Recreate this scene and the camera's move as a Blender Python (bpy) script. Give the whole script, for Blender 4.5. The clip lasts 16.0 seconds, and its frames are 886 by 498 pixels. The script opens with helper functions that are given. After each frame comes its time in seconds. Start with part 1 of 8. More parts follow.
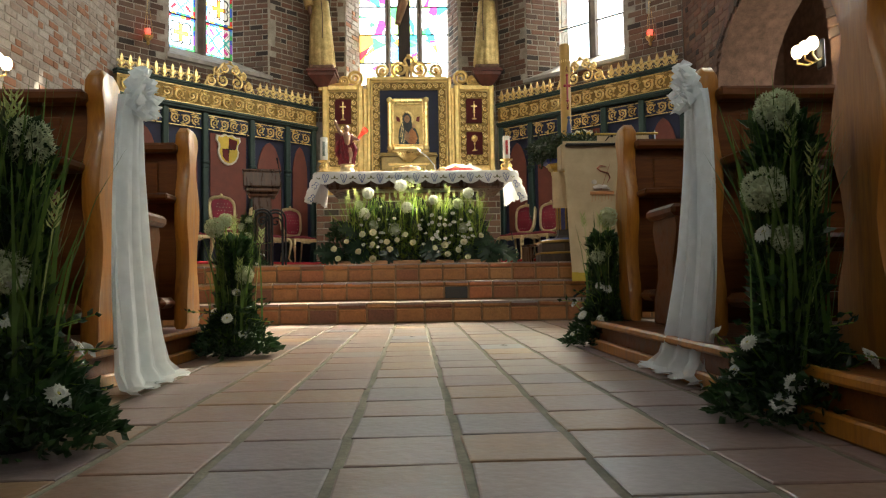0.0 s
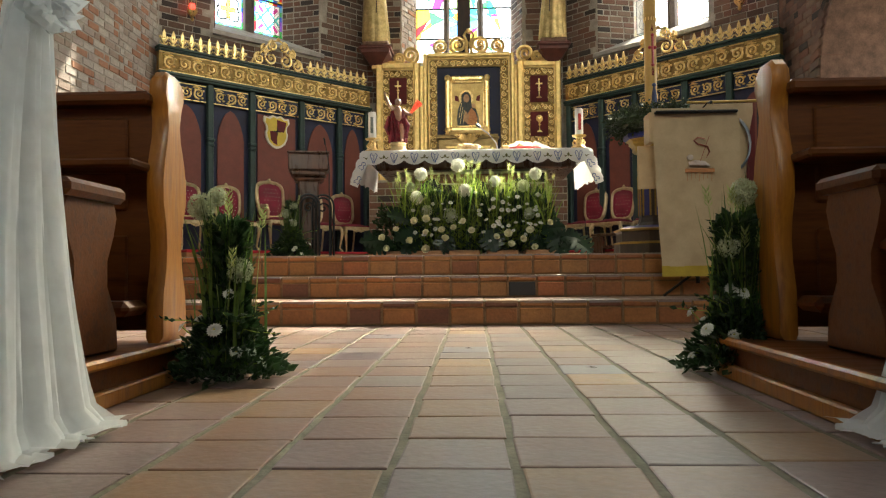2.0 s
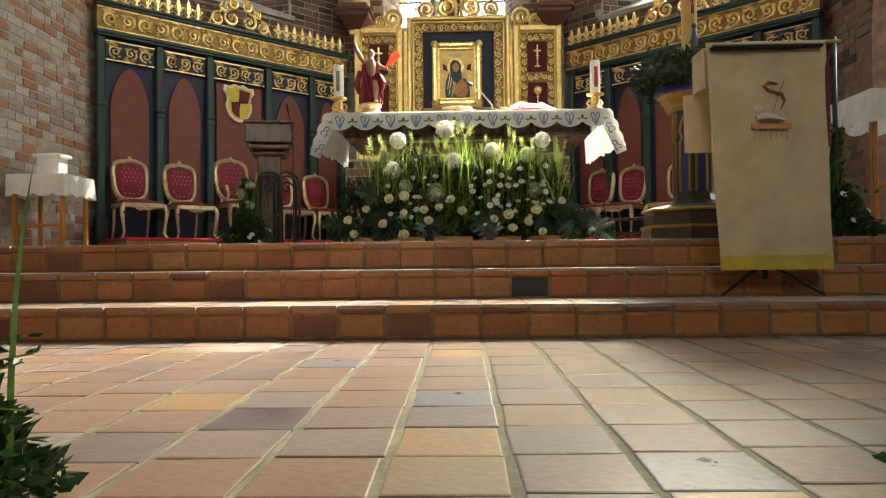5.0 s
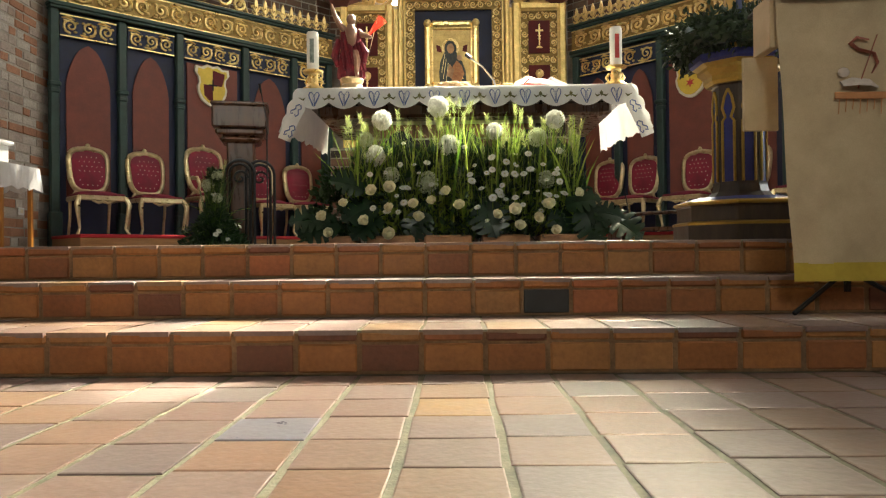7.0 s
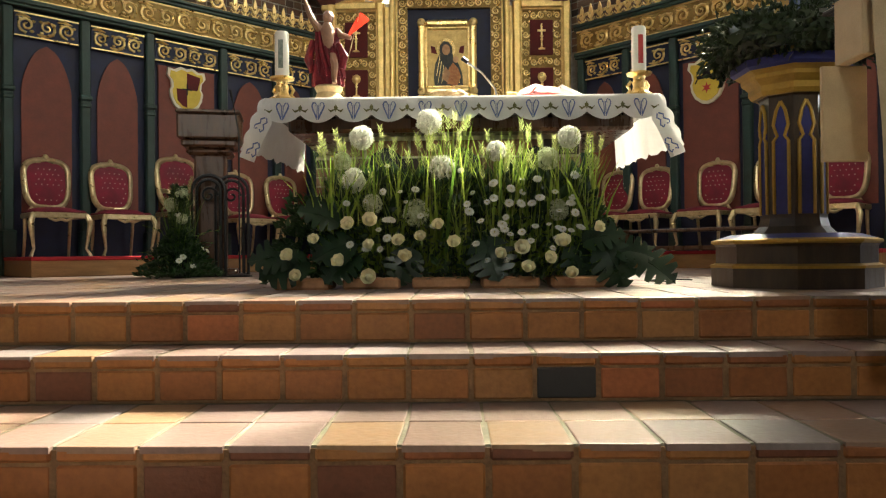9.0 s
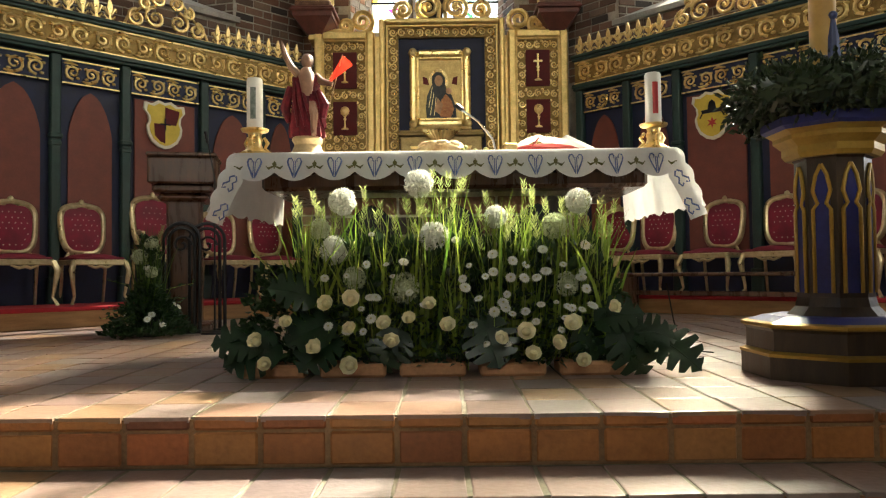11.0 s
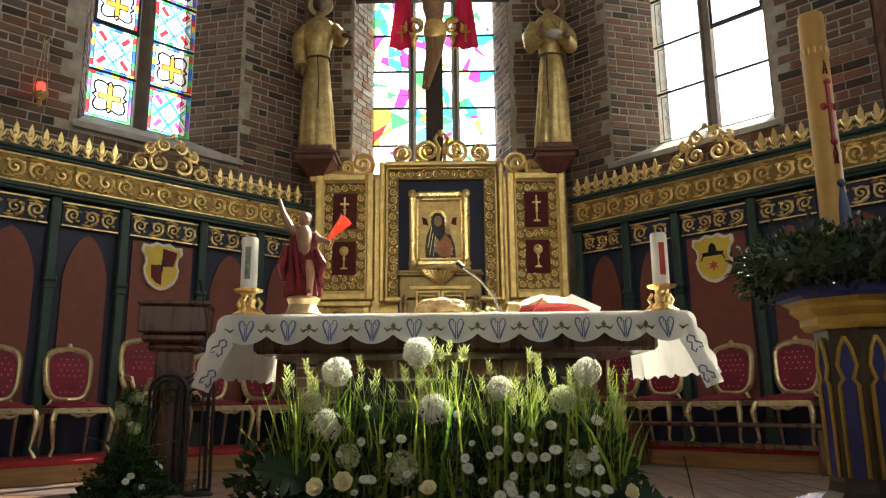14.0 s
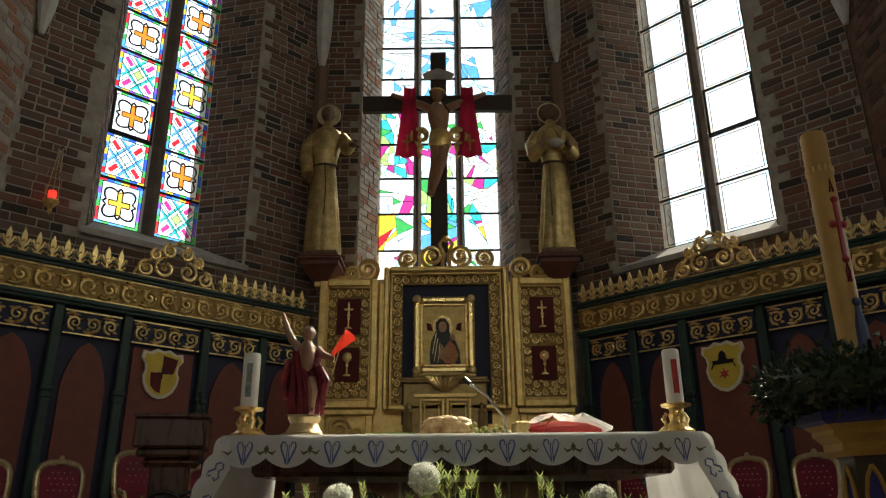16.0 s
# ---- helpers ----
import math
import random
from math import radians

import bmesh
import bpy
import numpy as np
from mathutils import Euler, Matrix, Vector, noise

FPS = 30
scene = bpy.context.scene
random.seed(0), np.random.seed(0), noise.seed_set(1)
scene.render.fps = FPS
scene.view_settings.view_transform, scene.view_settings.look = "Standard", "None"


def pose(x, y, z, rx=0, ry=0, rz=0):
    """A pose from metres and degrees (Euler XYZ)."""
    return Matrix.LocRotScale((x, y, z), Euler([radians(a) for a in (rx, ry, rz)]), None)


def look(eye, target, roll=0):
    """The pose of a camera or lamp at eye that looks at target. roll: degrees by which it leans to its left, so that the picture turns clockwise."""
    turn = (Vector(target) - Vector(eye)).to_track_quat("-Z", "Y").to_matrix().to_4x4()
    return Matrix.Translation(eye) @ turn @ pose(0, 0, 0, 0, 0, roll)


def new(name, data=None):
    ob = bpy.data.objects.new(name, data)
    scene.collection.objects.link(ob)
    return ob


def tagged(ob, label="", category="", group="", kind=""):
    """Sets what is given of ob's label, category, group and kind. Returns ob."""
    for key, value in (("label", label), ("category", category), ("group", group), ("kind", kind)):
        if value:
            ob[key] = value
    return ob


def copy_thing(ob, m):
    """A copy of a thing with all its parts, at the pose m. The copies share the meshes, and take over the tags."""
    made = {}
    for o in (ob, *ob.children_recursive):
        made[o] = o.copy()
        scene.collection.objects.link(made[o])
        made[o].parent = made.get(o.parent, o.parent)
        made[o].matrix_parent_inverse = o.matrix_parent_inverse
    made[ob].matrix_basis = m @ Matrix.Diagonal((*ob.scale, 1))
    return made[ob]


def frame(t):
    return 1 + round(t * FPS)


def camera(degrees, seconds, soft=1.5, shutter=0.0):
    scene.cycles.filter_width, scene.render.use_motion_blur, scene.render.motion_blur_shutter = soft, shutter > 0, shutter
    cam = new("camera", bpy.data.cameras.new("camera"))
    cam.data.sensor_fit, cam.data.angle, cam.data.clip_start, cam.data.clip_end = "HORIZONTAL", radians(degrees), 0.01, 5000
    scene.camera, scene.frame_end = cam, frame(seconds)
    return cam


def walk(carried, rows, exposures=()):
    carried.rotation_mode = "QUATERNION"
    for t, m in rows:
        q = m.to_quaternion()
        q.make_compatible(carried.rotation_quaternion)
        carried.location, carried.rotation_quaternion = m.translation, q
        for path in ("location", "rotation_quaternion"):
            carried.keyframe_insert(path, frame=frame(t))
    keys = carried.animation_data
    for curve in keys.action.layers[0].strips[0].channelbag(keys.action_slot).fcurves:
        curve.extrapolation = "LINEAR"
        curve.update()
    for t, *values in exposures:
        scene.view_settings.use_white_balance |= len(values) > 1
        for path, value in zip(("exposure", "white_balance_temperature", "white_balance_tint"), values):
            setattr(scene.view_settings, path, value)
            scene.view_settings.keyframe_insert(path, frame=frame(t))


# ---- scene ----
cam = camera(62.4, 16.0, soft=1.2)
PATH = [
    (0, (0.068, -8.789, 0.346), (0.15, -6.793, 0.434), -0.9),
    (0.5, (0.066, -8.544, 0.362), (0.083, -6.546, 0.445), -0.7),
    (1, (0.083, -8.284, 0.376), (0.047, -6.286, 0.451), -0.8),
    (1.5, (0.081, -8.038, 0.377), (0.01, -6.041, 0.445), -0.6),
    (2, (0.081, -7.797, 0.38), (-0.001, -5.799, 0.442), -0.5),
    (2.5, (0.081, -7.559, 0.383), (0.001, -5.561, 0.439), -0.5),
    (3, (0.082, -7.306, 0.393), (0.005, -5.308, 0.443), -0.6),
    (3.5, (0.075, -7.052, 0.4), (0.001, -5.054, 0.447), -0.6),
    (4, (0.073, -6.818, 0.395), (0.005, -4.82, 0.437), -0.6),
    (4.5, (0.075, -6.578, 0.39), (0.014, -4.579, 0.428), -0.6),
    (7, (0.055, -5.41, 0.459), (0.016, -3.411, 0.475), -0.6),
    (7.5, (0.058, -5.194, 0.48), (0.021, -3.194, 0.494), -0.6),
    (8, (0.058, -4.987, 0.533), (0.023, -2.988, 0.545), -0.7),
    (8.5, (0.067, -4.799, 0.612), (0.033, -2.799, 0.626), -0.6),
    (10.8, (0.072, -4.184, 0.968), (0.059, -2.184, 1.006), -0.7),
    (11, (0.07, -4.154, 0.989), (0.059, -2.155, 1.054), -0.7),
    (11.5, (0.059, -4.111, 1.038), (0.054, -2.115, 1.165), -0.7),
    (12, (0.058, -4.079, 1.076), (0.054, -2.088, 1.257), -0.7),
    (12.5, (0.058, -4.054, 1.104), (0.056, -2.067, 1.333), -0.6),
    (13, (0.061, -4.038, 1.133), (0.059, -2.057, 1.414), -0.6),
    (13.5, (0.06, -4.016, 1.168), (0.059, -2.046, 1.508), -0.6),
    (14, (0.059, -4.003, 1.2), (0.057, -2.044, 1.605), -0.6),
    (14.5, (0.054, -3.991, 1.226), (0.051, -2.048, 1.7), -0.6),
    (15, (0.049, -3.981, 1.252), (0.044, -2.056, 1.792), -0.6),
    (15.5, (0.047, -3.974, 1.273), (0.04, -2.067, 1.877), -0.5),
    (16, (0.045, -3.97, 1.294), (0.036, -2.084, 1.96), -0.5),
]
walk(cam, [(t, look(eye, target, roll)) for t, eye, target, roll in PATH],
     exposures=[(0.0, 1.42), (1.5, 1.36), (4.5, 1.38), (7.5, 1.38), (8.5, 1.3), (11.0, 1.06), (12.5, 0.98), (13.0, 1.02), (14.5, 0.7), (15.5, 0.12), (16.0, -0.5)])

# ---- light ----
SUN_WAY = Vector((-0.375, -0.5625, -0.755)).normalized()
world = bpy.data.worlds.new("sky")
scene.world = world
world.use_nodes = True
sky = world.node_tree.nodes.new("ShaderNodeTexSky")
sky.sky_type, sky.sun_disc = "NISHITA", False
sky.sun_elevation = math.asin(-SUN_WAY.z)
sky.sun_rotation = math.atan2(-SUN_WAY.x, -SUN_WAY.y)
world.node_tree.links.new(sky.outputs[0], world.node_tree.nodes["Background"].inputs[0])
world.node_tree.nodes["Background"].inputs[1].default_value = 0.06
sun_data = bpy.data.lights.new("sun", "SUN")
sun_data.energy, sun_data.angle, sun_data.color = 5.0, radians(0.5), (1.0, 0.93, 0.76)
sun = new("sun", sun_data)
sun.matrix_world = look((0, 0, 0), SUN_WAY)


def window_lamp(eye, target, wide, high, radiance, color=(0.93, 0.97, 1.0), spread=180):
    """A daylight lamp in a window's opening; some openings are unseen, added for fill."""
    data = bpy.data.lights.new("daylight_fill", "AREA")
    data.shape, data.size, data.size_y = "RECTANGLE", wide, high
    data.energy, data.color = radiance * math.pi * wide * high, color
    data.spread = radians(spread)
    lamp = new("daylight_fill", data)
    lamp.matrix_world = look(eye, target)
    return lamp


WARM = (0.98, 0.97, 0.80)
window_lamp((-0.07, 6.95, 7.6), (-0.07, 0, 7.6), 2.2, 6.6, 1.2, (0.98, 0.98, 0.88))
window_lamp((-4.12, 5.05, 7.6), (-4.12 + 5, 5.05 - 5, 7.6), 1.7, 6.6, 1.4, (0.98, 0.98, 0.88))
window_lamp((4.03, 5.02, 7.6), (4.03 - 5, 5.02 - 5, 7.6), 1.9, 6.6, 2.0, (0.98, 0.98, 0.88))
# aimed lamps added in the bright south-east window, widening its sun patch over altar and steps
for z in (6.2, 7.8, 9.4):
    window_lamp((4.03, 5.02, z), (-0.6, -1.6, 0.6), 1.4, 1.3, 9.5, (1.0, 0.92, 0.66), 34)
# fill lamp at an unseen chapel window, added to light the left side through the arch
window_lamp((6.56, 0.4, 2.9), (0.0, 0.9, 2.3), 2.4, 2.0, 1.1, WARM)
# lamp at an unseen high window in the south wall, added to brighten the left gilding
window_lamp((5.2, 0.7, 7.0), (-4.0, 2.6, 3.6), 1.9, 3.2, 3.6, WARM)
# fill lamps at unseen nave side windows, stronger on the south
for side in (-1, 1):
    window_lamp((side * 6.75, -5.0, 6.6), (side * 0.5, 0.5, 2.0), 1.6, 4.4, 0.4 if side > 0 else 0.12, WARM)
    window_lamp((side * 6.75, -12.5, 5.6), (side * 2, -11.0, 3.5), 1.6, 4.4, 0.15, WARM)
# fill at an unseen west window, aimed to brighten faces turned to the nave
window_lamp((0, -16.3, 8.5), (0, 3.0, 2.0), 3.0, 5.0, 0.62, WARM, 60)

# ---- building helpers ----
rng = random.Random(7)


class MB:
    """Collects vertices and faces of one mesh."""

    def __init__(self):
        self.v, self.f, self.m = [], [], []

    def add(self, verts, faces, M=None, mi=0):
        k = len(self.v)
        self.v += [tuple(M @ Vector(p)) for p in verts] if M is not None else [tuple(p) for p in verts]
        self.f += [tuple(i + k for i in f) for f in faces]
        self.m += [mi] * len(faces)
        return self

    def box(self, x0, y0, z0, x1, y1, z1, c=0.0, M=None, mi=0):
        if c <= 0:
            v = [(x, y, z) for z in (z0, z1) for y in (y0, y1) for x in (x0, x1)]
            f = [(0, 2, 3, 1), (4, 5, 7, 6), (0, 1, 5, 4), (2, 6, 7, 3), (0, 4, 6, 2), (1, 3, 7, 5)]
            return self.add(v, f, M, mi)
        c = min(c, (x1 - x0) * 0.45, (y1 - y0) * 0.45, (z1 - z0) * 0.45)
        v, ix = [], {}
        for sx in (0, 1):
            for sy in (0, 1):
                for sz in (0, 1):
                    X, Y, Z = (x0, x1)[sx], (y0, y1)[sy], (z0, z1)[sz]
                    dx, dy, dz = (c, -c)[sx], (c, -c)[sy], (c, -c)[sz]
                    for a, p in enumerate(((X, Y + dy, Z + dz), (X + dx, Y, Z + dz), (X + dx, Y + dy, Z))):
                        ix[sx, sy, sz, a] = len(v)
                        v.append(p)
        f = []
        for s in (0, 1):
            q = [ix[s, a, b, 0] for a, b in ((0, 0), (0, 1), (1, 1), (1, 0))]
            f.append(q if s == 0 else q[::-1])
            q = [ix[a, s, b, 1] for a, b in ((0, 0), (1, 0), (1, 1), (0, 1))]
            f.append(q if s == 0 else q[::-1])
            q = [ix[a, b, s, 2] for a, b in ((0, 0), (0, 1), (1, 1), (1, 0))]
            f.append(q if s == 0 else q[::-1])
        for a in (0, 1):
            for b in (0, 1):
                f.append((ix[0, a, b, 1], ix[1, a, b, 1], ix[1, a, b, 2], ix[0, a, b, 2]))
                f.append((ix[a, 0, b, 0], ix[a, 1, b, 0], ix[a, 1, b, 2], ix[a, 0, b, 2]))
                f.append((ix[a, b, 0, 0], ix[a, b, 1, 0], ix[a, b, 1, 1], ix[a, b, 0, 1]))
        for sx in (0, 1):
            for sy in (0, 1):
                for sz in (0, 1):
                    f.append([ix[sx, sy, sz, a] for a in range(3)])
        return self.add(v, f, M, mi)

    def lathe(self, prof, n=20, M=None, mi=0, ang=0.0, squash=1.0):
        v, f = [], []
        for r, z in prof:
            for i in range(n):
                a = ang + 2 * math.pi * i / n
                v.append((r * math.cos(a), r * math.sin(a) * squash, z))
        for j in range(len(prof) - 1):
            for i in range(n):
                k = (i + 1) % n
                f.append((j * n + i, j * n + k, (j + 1) * n + k, (j + 1) * n + i))
        f.append(tuple(range(n))[::-1])
        f.append(tuple(range((len(prof) - 1) * n, len(prof) * n)))
        return self.add(v, f, M, mi)

    def tube(self, pts, rad, n=6, M=None, mi=0, flat=1.0):
        pts = [Vector(p) for p in pts]
        if not isinstance(rad, (list, tuple)):
            rad = [rad] * len(pts)
        v, f, side = [], [], None
        for i, p in enumerate(pts):
            d = (pts[min(i + 1, len(pts) - 1)] - pts[max(i - 1, 0)])
            d = d.normalized() if d.length > 1e-9 else Vector((0, 0, 1))
            if side is None:
                side = d.orthogonal().normalized()
            side = side - d * side.dot(d)
            side = side.normalized() if side.length > 1e-6 else d.orthogonal().normalized()
            up = d.cross(side)
            for k in range(n):
                a = 2 * math.pi * k / n
                v.append(p + side * (math.cos(a) * rad[i]) + up * (math.sin(a) * rad[i] * flat))
        for i in range(len(pts) - 1):
            for k in range(n):
                q = (k + 1) % n
                f.append((i * n + k, i * n + q, (i + 1) * n + q, (i + 1) * n + k))
        f.append(tuple(range(n))[::-1])
        f.append(tuple(range((len(pts) - 1) * n, len(pts) * n)))
        return self.add(v, f, M, mi)

    def slab(self, outline, y0, y1, M=None, mi=0):
        """A board of the outline in x and z (anticlockwise from the front), from y0 (front) to y1."""
        n = len(outline)
        v = [(x, y0, z) for x, z in outline] + [(x, y1, z) for x, z in outline]
        f = [tuple(range(n)), tuple(range(n, 2 * n))[::-1]]
        f += [(i + n, (i + 1) % n + n, (i + 1) % n, i) for i in range(n)]
        return self.add(v, f, M, mi)

    def prism(self, plan, z0, z1, M=None, mi=0):
        """A block of the plan in x and y (anticlockwise from above)."""
        n = len(plan)
        v = [(x, y, z0) for x, y in plan] + [(x, y, z1) for x, y in plan]
        f = [tuple(range(n))[::-1], tuple(range(n, 2 * n))]
        f += [(i, (i + 1) % n, (i + 1) % n + n, i + n) for i in range(n)]
        return self.add(v, f, M, mi)

    def ball(self, c, r, nu=12, nv=8, M=None, mi=0, s=(1, 1, 1), rough=0.0):
        v, f = [], []
        for j in range(nv + 1):
            a = math.pi * j / nv
            for i in range(nu):
                b = 2 * math.pi * i / nu
                k = r * (1 + rough * rng.uniform(-1, 1))
                v.append((c[0] + k * s[0] * math.sin(a) * math.cos(b), c[1] + k * s[1] * math.sin(a) * math.sin(b), c[2] - k * s[2] * math.cos(a)))
        for j in range(nv):
            for i in range(nu):
                q = (i + 1) % nu
                f.append((j * nu + i, j * nu + q, (j + 1) * nu + q, (j + 1) * nu + i))
        return self.add(v, f, M, mi)

    def mesh(self, name, mats, smooth=False):
        me = bpy.data.meshes.new(name)
        me.from_pydata(self.v, [], self.f)
        for m in mats if isinstance(mats, (list, tuple)) else [mats]:
            me.materials.append(m)
        if any(self.m):
            me.polygons.foreach_set("material_index", self.m)
        if smooth:
            me.polygons.foreach_set("use_smooth", [True] * len(me.polygons))
            me.set_sharp_from_angle(angle=radians(smooth if smooth is not True else 40))
        me.update()
        return me


def part(name, mb, mats, parent, label="", smooth=False, M=None, kind=""):
    ob = new(name, mb.mesh(name, mats, smooth) if isinstance(mb, MB) else mb)
    ob.parent = parent
    if M is not None:
        ob.matrix_basis = M
    return tagged(ob, label, "", "", kind)


def thing(name, M, label, category, group="", kind=""):
    ob = new(name)
    ob.empty_display_size = 0.1
    ob.matrix_basis = M
    return tagged(ob, label, category, group, kind)


def single(name, mb, mats, label, category, group="", kind="", M=None, smooth=False):
    ob = new(name, mb.mesh(name, mats, smooth))
    if M is not None:
        ob.matrix_basis = M
    return tagged(ob, label, category, group, kind)


def scroll(cx, cz, r, turns=1.6, start=0.0, way=1, n=18, y=0.0, inner=0.12):
    """Points of a spiral in x and z, from outside in."""
    out = []
    for i in range(n + 1):
        k = i / n
        a = start + way * 2 * math.pi * turns * k
        q = r * (1 - (1 - inner) * k)
        out.append((cx + q * math.cos(a), y, cz + q * math.sin(a)))
    return out


# ---- materials ----
def mat(name, cols, rough=0.6, metal=0.0, scale=6.0, var=0.2, bump=0.15, bscale=60.0, rand="", stretch=(1, 1, 1), coat=0.0, rrough=0.1, detail=4.0, spec=0.5, thin=0.0):
    m = bpy.data.materials.new(name)
    m.use_nodes = True
    nt = m.node_tree
    N, Lk = nt.nodes, nt.links.new
    b = N["Principled BSDF"]
    tc = N.new("ShaderNodeTexCoord")
    mp = N.new("ShaderNodeMapping")
    mp.inputs["Scale"].default_value = stretch
    if rand == "object":
        oi, sh = N.new("ShaderNodeObjectInfo"), N.new("ShaderNodeVectorMath")
        sh.operation = "MULTIPLY_ADD"
        sh.inputs[0].default_value = (37.0, 53.0, 71.0)
        Lk(oi.outputs["Random"], sh.inputs[1])
        Lk(tc.outputs["Object"], sh.inputs[2])
        Lk(sh.outputs[0], mp.inputs["Vector"])
    else:
        Lk(tc.outputs["Object"], mp.inputs["Vector"])
    n1 = N.new("ShaderNodeTexNoise")
    n1.inputs["Scale"].default_value, n1.inputs["Detail"].default_value, n1.inputs["Roughness"].default_value = scale, detail, 0.6
    Lk(mp.outputs[0], n1.inputs["Vector"])
    n2 = N.new("ShaderNodeTexNoise")
    n2.inputs["Scale"].default_value, n2.inputs["Detail"].default_value = bscale, 3.0
    Lk(mp.outputs[0], n2.inputs["Vector"])
    ramp = N.new("ShaderNodeValToRGB")
    el = ramp.color_ramp.elements
    while len(el) < len(cols):
        el.new(0.5)
    for i, c in enumerate(cols):
        el[i].position = i / max(1, len(cols) - 1) if rand else 0.32 + 0.36 * i / max(1, len(cols) - 1)
        el[i].color = (*c, 1)
    if rand:
        if rand == "object":
            src = N.new("ShaderNodeObjectInfo").outputs["Random"]
        else:
            src = N.new("ShaderNodeNewGeometry").outputs["Random Per Island"]
        ramp.color_ramp.interpolation = "CONSTANT" if len(cols) > 4 else "LINEAR"
        if len(cols) > 4:
            for i in range(len(cols)):
                el[i].position = i / len(cols)
        Lk(src, ramp.inputs[0])
    else:
        Lk(n1.outputs["Fac"], ramp.inputs[0])
    mx = N.new("ShaderNodeMix")
    mx.data_type, mx.blend_type = "RGBA", "MULTIPLY"
    mx.inputs[0].default_value = 1.0
    mr = N.new("ShaderNodeMapRange")
    mr.inputs["From Min"].default_value, mr.inputs["From Max"].default_value = 0.3, 0.7
    mr.inputs["To Min"].default_value, mr.inputs["To Max"].default_value = 1 - var, 1 + var * 0.6
    add = N.new("ShaderNodeMath")
    add.operation = "MULTIPLY_ADD"
    add.inputs[1].default_value, add.inputs[2].default_value = 0.5, 0.0
    sm = N.new("ShaderNodeMath")
    sm.operation = "ADD"
    Lk(n2.outputs["Fac"], sm.inputs[0])
    Lk(n1.outputs["Fac"], sm.inputs[1])
    Lk(sm.outputs[0], add.inputs[0])
    Lk(add.outputs[0], mr.inputs["Value"])
    Lk(ramp.outputs[0], mx.inputs[6])
    Lk(mr.outputs[0], mx.inputs[7])
    Lk(mx.outputs[2], b.inputs["Base Color"])
    rr = N.new("ShaderNodeMapRange")
    rr.inputs["From Min"].default_value, rr.inputs["From Max"].default_value = 0.3, 0.7
    rr.inputs["To Min"].default_value, rr.inputs["To Max"].default_value = max(0.03, rough - rrough), min(1, rough + rrough)
    Lk(n1.outputs["Fac"], rr.inputs["Value"])
    Lk(rr.outputs[0], b.inputs["Roughness"])
    b.inputs["Metallic"].default_value = metal
    b.inputs["Coat Weight"].default_value = coat
    b.inputs["Specular IOR Level"].default_value = spec
    if bump:
        bp = N.new("ShaderNodeBump")
        bp.inputs["Strength"].default_value, bp.inputs["Distance"].default_value = bump, 0.01
        Lk(add.outputs[0], bp.inputs["Height"])
        Lk(bp.outputs[0], b.inputs["Normal"])
    if thin:
        # light shines through leaves, petals and thin cloth
        tl, ms = N.new("ShaderNodeBsdfTranslucent"), N.new("ShaderNodeMixShader")
        ms.inputs[0].default_value = thin
        Lk(mx.outputs[2], tl.inputs[0])
        Lk(b.outputs[0], ms.inputs[1])
        Lk(tl.outputs[0], ms.inputs[2])
        Lk(ms.outputs[0], N["Material Output"].inputs[0])
    return m


def glass_mat(name, col):
    m = bpy.data.materials.new(name)
    m.use_nodes = True
    N, Lk = m.node_tree.nodes, m.node_tree.links.new
    N.remove(N["Principled BSDF"])
    tr, gl, mix = N.new("ShaderNodeBsdfTransparent"), N.new("ShaderNodeBsdfGlossy"), N.new("ShaderNodeMixShader")
    tc, no, hs = N.new("ShaderNodeTexCoord"), N.new("ShaderNodeTexNoise"), N.new("ShaderNodeMix")
    no.inputs["Scale"].default_value = 9.0
    hs.data_type = "RGBA"
    hs.inputs[6].default_value = (*[c * 0.72 for c in col], 1)
    hs.inputs[7].default_value = (*[min(1, c * 1.15 + 0.02) for c in col], 1)
    Lk(tc.outputs["Object"], no.inputs["Vector"])
    Lk(no.outputs["Fac"], hs.inputs[0])
    Lk(hs.outputs[2], tr.inputs[0])
    gl.inputs["Roughness"].default_value = 0.15
    mix.inputs[0].default_value = 0.05
    Lk(tr.outputs[0], mix.inputs[1])
    Lk(gl.outputs[0], mix.inputs[2])
    Lk(mix.outputs[0], N["Material Output"].inputs[0])
    return m


